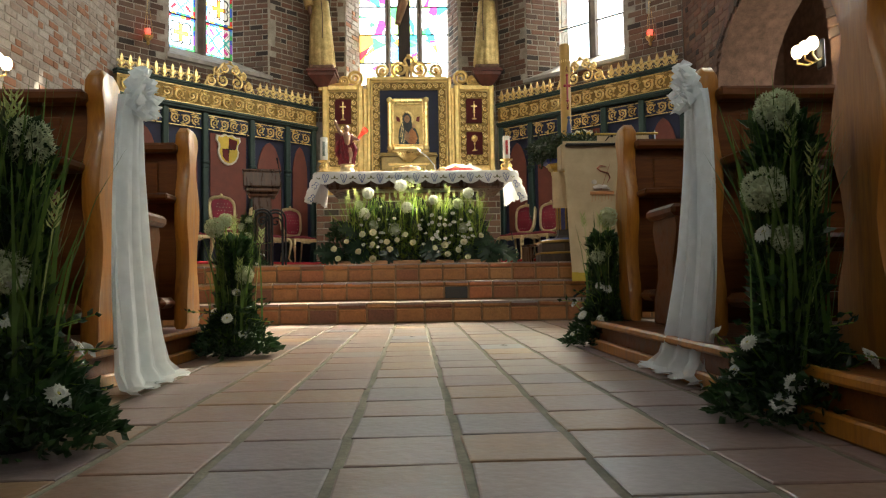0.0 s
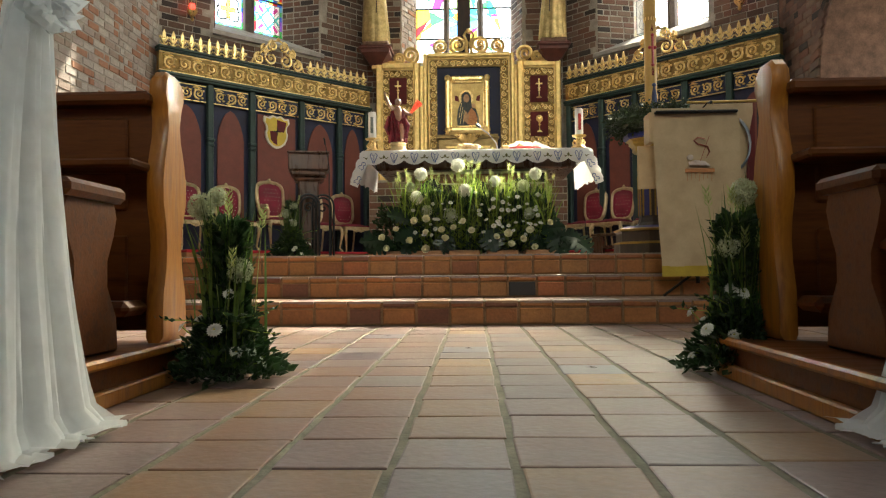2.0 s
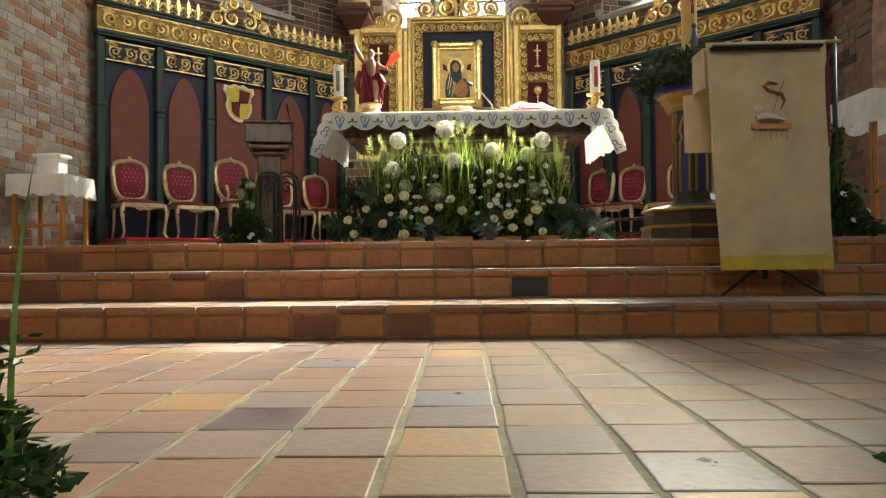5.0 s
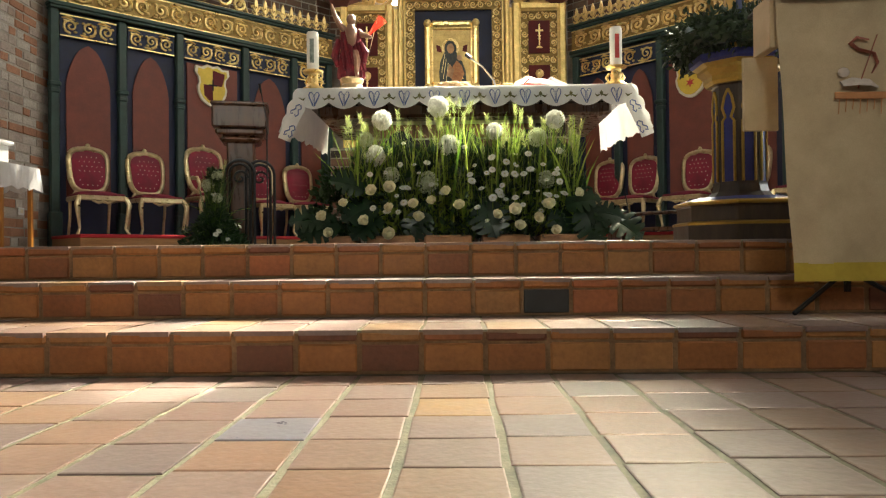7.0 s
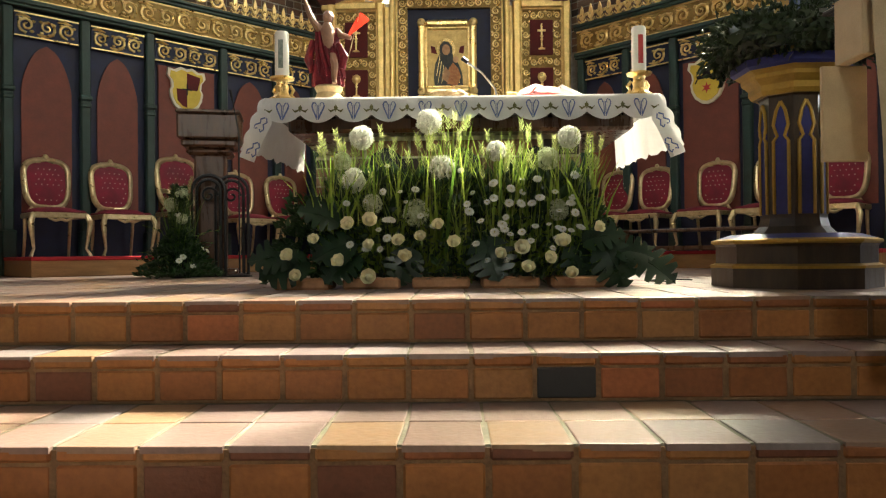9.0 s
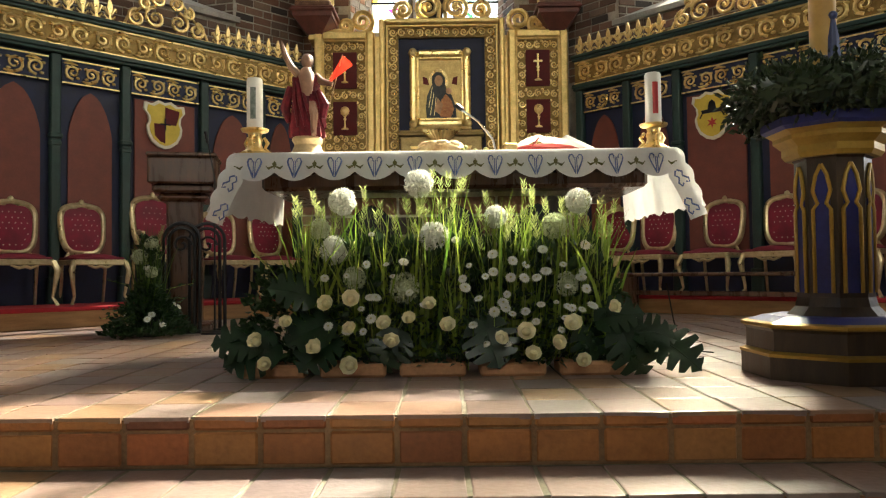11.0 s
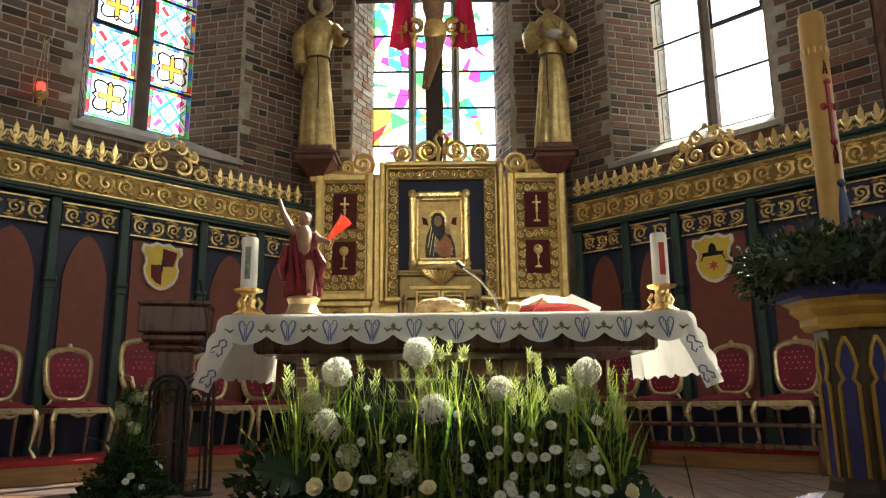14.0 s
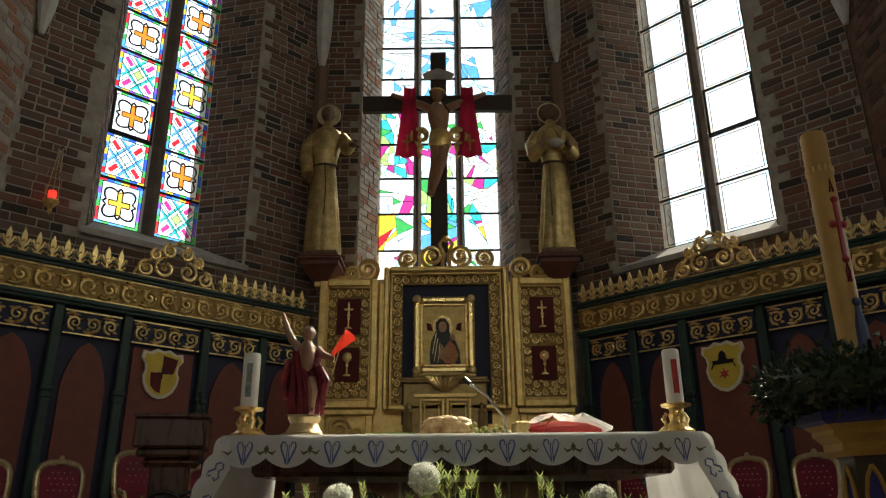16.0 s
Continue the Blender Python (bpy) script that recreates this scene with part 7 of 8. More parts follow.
    single("statue", fg, [M_GILTROBE, M_SKIN, M_HALO, M_CARVED, M_STONE], "gilt wooden statue in a long belted robe on a wall console" if s < 0 else "gilt wooden statue with arms folded on the chest", "statue", "wall statues", M=pose(x, 5.58, 4.592), smooth=True)
    single("statue_back_board", MB().box(-0.15, 0, 0, 0.15, 0.03, 0.80, 0.01), M_STONE, "narrow pale board behind a statue", "board", "statue boards", M=pose(x + s * 0.14, 5.86, 6.28))

# ---- crucifix before the window ----
M_CROSSW = mat("cross_wood", [(0.03, 0.018, 0.012), (0.055, 0.032, 0.022)], 0.6, var=0.3, bump=0.2, stretch=(5, 5, 0.7))
CZ = 4.525
cx = thing("crucifix", pose(-0.05, 5.62, CZ), "large dark wooden cross with red cloth before the window", "crucifix")
part("upright", MB().box(-0.12, 0, 0, 0.12, 0.10, 3.37, 0.01), M_CROSSW, cx)
part("crossbar", MB().box(-1.13, -0.012, 2.34, 1.10, 0.088, 2.60, 0.01), M_CROSSW, cx)
part("title_scroll", MB().slab([(-0.2, 2.86), (0.2, 2.86), (0.24, 2.95), (0.16, 3.0), (0.0, 3.05), (-0.16, 3.0), (-0.24, 2.95)], -0.04, -0.015), M_STONE, cx, "pale scroll plate")
part("foot_post", MB().box(-0.10, 0.02, -0.35, 0.10, 0.09, 0.0), M_CROSSW, cx)
M_DRAPE = mat("red_drape", [(0.32, 0.008, 0.028), (0.42, 0.012, 0.045)], 0.85, var=0.15, bump=0.15, bscale=120, thin=0.3)
for s in (-1, 1):
    cloth = MB()
    v, f = [], []
    for i in range(9):
        for j in range(11):
            u, k = i / 8, j / 10
            wd = 0.17 + 0.20 * k ** 1.3
            v.append((s * (0.42 + 0.03 * k) + (u - 0.5) * wd, -0.16 + 0.022 * math.sin(u * 11 + k * 3) * (0.4 + k) + 0.04 * k, 2.66 - 1.12 * k - 0.03 * math.sin(u * 3.1)))
    for i in range(8):
        for j in range(10):
            a = i * 11 + j
            f.append((a, a + 11, a + 12, a + 1))
    cloth.add(v, f)
    ct = part("stole", cloth, M_DRAPE, cx, "hanging red cloth strip", True)
    part("cross_mark", MB().box(s * 0.45 - 0.014, -0.158, 1.60, s * 0.45 + 0.014, -0.15, 1.86).box(s * 0.45 - 0.07, -0.1585, 1.74, s * 0.45 + 0.07, -0.1505, 1.768), M_GILTP, ct, "small gold cross")
cp = MB()
cp.tube([(0.0, -0.10, 2.36), (0.0, -0.13, 2.24), (0.0, -0.14, 2.10), (0.01, -0.12, 1.96), (0.02, -0.12, 1.84), (0.02, -0.12, 1.72)], [0.11, 0.185, 0.175, 0.135, 0.145, 0.155], 18, flat=0.72)
cp.tube([(0.0, -0.10, 2.32), (-0.01, -0.14, 2.44)], [0.065, 0.055], 10)
cp.ball((-0.02, -0.18, 2.50), 0.10, 14, 10, s=(0.82, 0.92, 1.15))
cp.ball((-0.02, -0.14, 2.53), 0.115, 12, 9, s=(0.9, 0.9, 1.05), mi=2)
cp.tube([(-0.02 + 0.105 * math.cos(k * math.pi / 8), -0.15 + 0.105 * math.sin(k * math.pi / 8), 2.56 + 0.012 * (k % 2)) for k in range(17)], 0.016, 6, mi=1)
for s in (-1, 1):
    cp.tube([(s * 0.13, -0.11, 2.30), (s * 0.22, -0.11, 2.36), (s * 0.42, -0.09, 2.46), (s * 0.62, -0.05, 2.56), (s * 0.70, -0.04, 2.60)], [0.07, 0.062, 0.048, 0.036, 0.03], 10)
cp.tube([(-0.05, -0.13, 1.74), (-0.02, -0.27, 1.42), (-0.10, -0.15, 1.12), (-0.13, -0.13, 0.98), (-0.14, -0.20, 0.90)], [0.09, 0.075, 0.055, 0.035, 0.03], 12)
cp.tube([(0.08, -0.13, 1.74), (0.05, -0.28, 1.40), (-0.06, -0.17, 1.08), (-0.09, -0.15, 0.96), (-0.10, -0.22, 0.88)], [0.09, 0.075, 0.055, 0.035, 0.03], 12)
cp.tube([(0.02, -0.12, 1.90), (0.02, -0.12, 1.82), (0.02, -0.14, 1.70), (0.02, -0.16, 1.60)], [0.155, 0.175, 0.18, 0.13], 16, mi=1, flat=0.85)
for s in (-1, 1):
    cp.tube(scroll(s * 0.26, 1.86, 0.15, 1.5, -math.pi / 2, s, 18, -0.10), [0.05] * 9 + [0.035] * 10, 7, mi=1)
    cp.tube([(s * 0.26, -0.10, 1.72), (s * 0.30, -0.09, 1.60), (s * 0.26, -0.10, 1.50)], [0.05, 0.04, 0.015], 7, mi=1)
single("crucifix_statue", cp, [mat("tan_carved_wood", [(0.30, 0.15, 0.075), (0.40, 0.22, 0.12)], 0.45, var=0.3, bump=0.15), M_GOLDFLAT, M_CARVED], "plain carved tan figure with a gilt cloth", "statue", M=pose(-0.05, 5.62, CZ), smooth=True)

# ---- flowers ----
M_LEAF = mat("dark_leaf", [(0.010, 0.030, 0.009), (0.028, 0.068, 0.018), (0.017, 0.045, 0.014)], 0.38, rand="island", var=0.25, bump=0.05, thin=0.3)
M_MONST = mat("monstera_leaf", [(0.006, 0.022, 0.009), (0.014, 0.040, 0.014)], 0.34, scale=8, var=0.3, bump=0.1, thin=0.12)
M_GRASS = mat("fresh_grass", [(0.08, 0.17, 0.022), (0.34, 0.43, 0.075), (0.19, 0.31, 0.045)], 0.5, rand="island", var=0.25, bump=0, thin=0.5)
M_REED = mat("dark_reed_grass", [(0.03, 0.075, 0.014), (0.12, 0.20, 0.04), (0.06, 0.12, 0.022)], 0.5, rand="island", var=0.25, bump=0, thin=0.4)
M_EAR = mat("pale_ear", [(0.30, 0.36, 0.12), (0.46, 0.50, 0.20)], 0.7, rand="island", var=0.2, bump=0, thin=0.5)
M_ROSE = mat("cream_rose_petal", [(0.88, 0.82, 0.54), (0.92, 0.88, 0.68)], 0.6, scale=30, var=0.08, bump=0, thin=0.3)
M_PETAL = mat("white_petal", [(0.72, 0.73, 0.66), (0.82, 0.82, 0.78)], 0.6, scale=30, var=0.1, bump=0, thin=0.35)
M_LACE = mat("green_white_umbel", [(0.48, 0.54, 0.32), (0.64, 0.68, 0.50)], 0.65, scale=30, var=0.2, bump=0, thin=0.35)
M_HEART = mat("yellow_flower_heart", [(0.50, 0.45, 0.10), (0.60, 0.55, 0.18)], 0.7, var=0.1, bump=0)
M_TERRA = mat("terracotta_trough", [(0.36, 0.17, 0.08), (0.46, 0.24, 0.12)], 0.75, var=0.25, bump=0.3)


def rose_mesh(r=0.04):
    mb = MB()
    for ring, (n, R, h, tilt) in enumerate(((3, 0.30, 1.0, 0.0), (5, 0.56, 0.98, 0.05), (6, 0.82, 0.86, 0.25), (7, 0.98, 0.60, 0.5))):
        for i in range(n):
            a = 2 * math.pi * (i + ring * 0.37) / n
            wid = 1.25 * math.pi / n
            v = []
            for j in range(4):
                k = j / 3
                q = r * R * (0.45 + 0.55 * math.sin(k * math.pi / 2) + tilt * 0.5 * max(0, k - 0.55))
                z = r * (-0.5 + (h + 0.5) * k - tilt * 0.55 * max(0, k - 0.6))
                w = wid * (0.7 + 0.3 * math.sin(math.pi * k))
                for s in (-1, 0, 1):
                    v.append((q * math.cos(a + s * w) * (0.94 if s else 1), q * math.sin(a + s * w) * (0.94 if s else 1), z - (0.12 * r if s and j == 3 else 0)))
            mb.add(v, [(j * 3 + s, j * 3 + s + 1, j * 3 + s + 4, j * 3 + s + 3) for j in range(3) for s in range(2)])
    mb.ball((0, 0, r * 0.25), r * 0.52, 8, 6)
    mb.ball((0, 0, -r * 0.2), r * 0.6, 8, 6)
    return mb.mesh("rose", M_ROSE, 70)


def ball_mesh(r, n, m, seed, name, size=0.3):
    """A globe of many small star florets."""
    rr, mb = random.Random(seed), MB()
    for i in range(n):
        z = 1 - 2 * (i + 0.5) / n
        a = i * 2.39996 + rr.uniform(-0.15, 0.15)
        q = math.sqrt(max(0, 1 - z * z))
        d = Vector((q * math.cos(a), q * math.sin(a), z))
        s = d.orthogonal().normalized()
        t = d.cross(s)
        c = d * r * rr.uniform(0.82, 1.0)
        pts = [c - d * r * 0.12]
        for k in range(10):
            b = k * math.pi / 5 + i
            w = r * size * (1.0 if k % 2 == 0 else 0.38)
            pts.append(c + (s * math.cos(b) + t * math.sin(b)) * w + d * r * (0.10 if k % 2 == 0 else 0))
        mb.add(pts, [(0, k + 1, (k + 1) % 10 + 1) for k in range(10)])
    mb.ball((0, 0, 0), r * 0.62, 10, 7)
    return mb.mesh(name, m)


def daisy_mesh(r, n=13, layers=2):
    mb = MB()
    for L in range(layers):
        for i in range(n):
            a = 2 * math.pi * (i + 0.5 * L) / n
            q = r * (1 - 0.25 * L)
            c, s = math.cos(a), math.sin(a)
            w = 0.22 * q
            z = 0.15 * r * L
            mb.add([(c * r * 0.15, s * r * 0.15, z), (c * q * 0.6 - s * w, s * q * 0.6 + c * w, z + 0.14 * r), (c * q, s * q, z + 0.05 * r), (c * q * 0.6 + s * w, s * q * 0.6 - c * w, z + 0.14 * r)], [(0, 1, 2, 3)])
    mb.ball((0, 0, 0.12 * r), r * 0.24, 8, 5, s=(1, 1, 0.6), mi=1)
    return mb.mesh("daisy", [M_PETAL, M_HEART])


def monstera_mesh(L, seed, bend):
    rr, mb = random.Random(seed), MB()
    for s in (-1, 1):
        v, f = [], []
        n = 22
        for i in range(n + 1):
            k = i / n
            w = L * 0.52 * math.sin(math.pi * min(1, k * 0.93 + 0.10)) ** 0.7
            if i % 4 in (2,) and 3 < i < 20:
                w *= 0.35
            x = L * (k - 0.08)
            dz = lambda u: -bend * L * (x / L) ** 2 - 0.25 * L * (u / L) ** 2 + 0.16 * u
            v += [(x, 0, dz(0)), (x + 0.12 * w, s * w * 0.55, dz(w * 0.55)), (x + 0.22 * w, s * w, dz(w))]
        for i in range(n):
            for j in range(2):
                q = (i * 3 + j, i * 3 + 3 + j, i * 3 + 4 + j, i * 3 + 1 + j)
                f.append(q if s < 0 else q[::-1])
        mb.add(v, f)
    mb.tube([(-0.5 * L, 0, -0.06 * L), (-0.08 * L, 0, 0), (0.45 * L, 0, -bend * L * 0.2 + 0.004), (0.9 * L, 0, -bend * L * 0.8 + 0.003)], [0.006, 0.006, 0.004, 0.002], 5)
    return mb.mesh("monstera_leaf", M_MONST, 60)


def blades(mb, r, n, root, height, spread, wid):
    """Bent grass blades out of a root area."""
    for _ in range(n):
        p = Vector(root(r))
        h = height(r, p)
        a = r.uniform(0, 2 * math.pi)
        out = Vector((math.cos(a), math.sin(a), 0)) * spread * h * r.uniform(0.1, 1.0)
        sd = Vector((-math.sin(a + r.uniform(-1, 1)), math.cos(a), 0)) * wid * r.uniform(0.6, 1.3)
        v = []
        for k in range(5):
            t = k / 4
            c = p + out * t * t + Vector((0, 0, h * (t - 0.18 * t * t * (out.length / (spread * h + 1e-6)))))
            w = (1 - t) ** 0.6
            v += [c - sd * w, c + sd * w]
        mb.add(v, [(2 * k, 2 * k + 1, 2 * k + 3, 2 * k + 2) for k in range(4)])


def ears(mb, r, n, root, height, L=0.07):
    for _ in range(n):
        p = Vector(root(r))
        h = height(r, p)
        lean = Vector((r.uniform(-0.14, 0.14), r.uniform(-0.12, 0.06), 0)) * h
        top = p + lean + Vector((0, 0, h))
        mb.tube([p, p + lean * 0.4 + Vector((0, 0, h * 0.55)), top], 0.0018, 4)
        d = (top - p - Vector((0, 0, h * 0.4))).normalized()
        for k in range(9):
            c = top + d * (k * L / 9)
            for s in range(2):
                a = k * 1.2 + s * math.pi
                o = Vector((math.cos(a), math.sin(a), 0.9)).normalized()
                mb.add([c, c + o * 0.012 + Vector((0.003, 0, 0)), c + o * 0.024 + d * 0.008, c + o * 0.012 - Vector((0.003, 0, 0))], [(0, 1, 2, 3)])


ROSE = rose_mesh()
GLOBE = ball_mesh(0.064, 230, M_PETAL, 1, "globe_flower", 0.20)
GLOBE2 = ball_mesh(0.060, 190, M_LACE, 2, "umbel", 0.17)
DAISY, DAISY2 = daisy_mesh(0.026), daisy_mesh(0.034, 17, 3)
MONS = [monstera_mesh(0.30, 1, 0.35), monstera_mesh(0.24, 2, 0.5), monstera_mesh(0.34, 3, 0.25)]


def facing(p, d, roll=0.0, k=1.0):
    """At p, with the top turned towards d."""
    q = Vector(d).to_track_quat("Z", "Y").to_matrix().to_4x4()
    return Matrix.Translation(p) @ q @ Matrix.Rotation(roll, 4, "Z") @ Matrix.Scale(k, 4)


fa = thing("flower_arrangement", pose(0, 0, 0), "wide white and green flower arrangement before the altar", "flower arrangement")
for x in (-0.72, -0.36, 0.0, 0.36, 0.72):
    tb = MB().box(x - 0.15, -0.86, Z_FLOOR, x + 0.15, -0.66, Z_FLOOR + 0.06, 0.012)
    part("trough", tb, M_TERRA, fa, "terracotta trough")
r = random.Random(12)
ROSES = [(-0.64, 0.78), (-0.77, 0.70), (-0.73, 0.60), (-0.51, 0.67), (-0.36, 0.75), (-0.36, 0.59), (-0.47, 0.86), (-0.36, 0.88), (-0.21, 0.77), (-0.18, 0.69), (-0.10, 0.79), (0.07, 0.76), (0.30, 0.70), (0.44, 0.63), (0.55, 0.68), (0.66, 0.60), (0.80, 0.83), (0.41, 0.73), (-0.01, 0.85), (0.62, 0.76)]
for x, z in ROSES:
    y = -0.945 - 0.02 * r.random() + 0.35 * max(0, z - 0.75)
    part("rose", ROSE, None, fa, M=facing((x, y, z), (r.uniform(-0.5, 0.5) + x * 0.3, -1, r.uniform(0.2, 0.9)), r.uniform(0, 6), r.uniform(0.72, 0.98)))
GLOBES = [(-0.06, 1.41, 1.05), (-0.42, 1.33, 1.0), (-0.46, 1.10, 1.05), (0.01, 1.16, 1.1), (0.30, 1.25, 0.85), (0.69, 1.32, 0.95)]
stems = MB()
for x, z, k in GLOBES:
    part("globe_flower", GLOBE, None, fa, M=facing((x, -0.72, z), (0, -0.5, 1), r.uniform(0, 6), k))
    stems.tube([(x * 0.9, -0.70, Z_FLOOR + 0.05), (x, -0.70, z)], 0.005, 5)
for x, z, k in ((0.57, 1.20, 1.0), (-0.13, 0.92, 1.2), (-0.36, 0.97, 0.9), (0.62, 0.93, 0.95), (-0.52, 1.2, 0.8)):
    part("umbel", GLOBE2, None, fa, M=facing((x, -0.76, z), (0, -0.6, 1), r.uniform(0, 6), k))
    stems.tube([(x * 0.9, -0.70, Z_FLOOR + 0.05), (x, -0.74, z)], 0.004, 5)
DAISIES = [(-0.28, 1.17), (0.11, 1.14), (0.28, 1.07), (0.43, 1.09), (0.51, 1.09), (0.71, 1.11), (0.17, 1.02), (0.28, 0.99), (0.37, 1.04), (0.43, 1.02), (0.42, 0.96), (0.52, 0.99), (0.60, 1.02), (0.69, 0.99), (0.14, 0.96), (0.21, 0.87), (0.32, 0.85), (0.28, 0.81), (0.36, 0.80), (0.42, 0.81), (0.49, 0.84), (0.56, 0.85), (0.61, 0.83), (0.15, 0.92), (-0.39, 0.98), (-0.30, 1.03), (-0.49, 0.97), (-0.21, 1.03), (-0.13, 1.04), (-0.28, 0.88), (-0.32, 0.83)]
for i, (x, z) in enumerate(DAISIES + [(r.uniform(-0.6, 0.75), r.uniform(0.62, 1.0)) for _ in range(26)]):
    y = -0.86 + 0.25 * max(0, z - 0.8)
    part("daisy", DAISY2 if i % 3 else DAISY, None, fa, M=facing((x, y, z), (r.uniform(-0.5, 0.5), -1, r.uniform(0.3, 1.4)), r.uniform(0, 6), r.uniform(0.6, 0.9)))
    stems.tube([(x * 0.92, -0.74, Z_FLOOR + 0.06), (x, y + 0.03, z - 0.08), (x, y, z)], 0.0025, 4)
part("stem", stems, M_GRASS, fa, "green stems", kind="stuff")
LEAVES = [(1.10, 0.63, -32, 2, 0.85), (0.90, 0.64, -62, 0, 0.9), (0.26, 0.68, -72, 2, 0.75), (-0.56, 0.74, 202, 2, 0.72), (-0.82, 0.60, 196, 2, 0.8), (-0.62, 0.92, 150, 0, 0.75), (-0.19, 0.58, 250, 0, 0.7), (-0.88, 0.70, 170, 0, 0.8), (0.83, 0.80, 28, 1, 0.9), (-0.52, 0.57, 218, 2, 0.7), (1.00, 0.72, 5, 1, 0.85), (0.72, 0.60, -70, 1, 0.9)]
for x, z, a, k, kk in LEAVES:
    d = Vector((math.cos(radians(a)), -0.30 - 0.3 * r.random(), math.sin(radians(a)) * 0.9)).normalized()
    nm = Vector((r.uniform(-0.25, 0.25), -0.75, 0.65))
    nm = (nm - d * nm.dot(d)).normalized()
    sd = nm.cross(d)
    L = (0.30, 0.24, 0.34)[k] * kk
    base = Vector((x, -0.88 + 0.06 * r.random(), max(z, Z_FLOOR + 0.12))) - d * L * 0.45
    part("monstera_leaf", MONS[k], None, fa, M=Matrix(((d.x, sd.x, nm.x, base.x), (d.y, sd.y, nm.y, base.y), (d.z, sd.z, nm.z, base.z), (0, 0, 0, 1))) @ Matrix.Scale(kk, 4))
gm = MB()
TUFTS = (-0.58, -0.50, -0.38, -0.22, -0.08, 0.02, 0.10, 0.28, 0.38, 0.47, 0.60, 0.70, 0.80)
bed = lambda q: (q.choice(TUFTS) + q.gauss(0, 0.028), q.uniform(-0.76, -0.56), Z_FLOOR + 0.08)
blades(gm, r, 760, bed, lambda q, p: q.choice((q.uniform(0.40, 0.70), q.uniform(0.55, 0.82), q.uniform(0.70, 0.90))) * (1 - 0.15 * abs(p.x - 0.1)), 0.42, 0.0095)
part("grass", gm, M_GRASS, fa, "tall fresh green grass blades", kind="stuff")
em = MB()
ears(em, r, 95, bed, lambda q, p: q.uniform(0.5, 0.82) * (1 - 0.2 * abs(p.x - 0.1)))
part("grass_ear", em, M_EAR, fa, "pale grass ears", kind="stuff")
lf = MB()


def in_bed(q):
    x, z = q.uniform(-0.95, 1.0), Z_FLOOR + 0.04 + 0.46 * q.random() ** 1.2
    return (x * (1 - 0.3 * (z - 0.5)), -0.86 + 0.28 * q.random() + 0.25 * (z - 0.5), z), (x * 0.5, -0.8, 0.4)


leaf_cloud(lf, 4200, in_bed, 0.055, r)
leaf_cloud(lf, 1000, lambda q: ((q.uniform(-0.6, 0.8), q.uniform(-0.74, -0.5), q.uniform(0.85, 1.12)), (0, -0.5, 0.9)), 0.085, r, 0.6)
part("foliage", lf, M_LEAF, fa, "dark green filler leaves", kind="stuff")


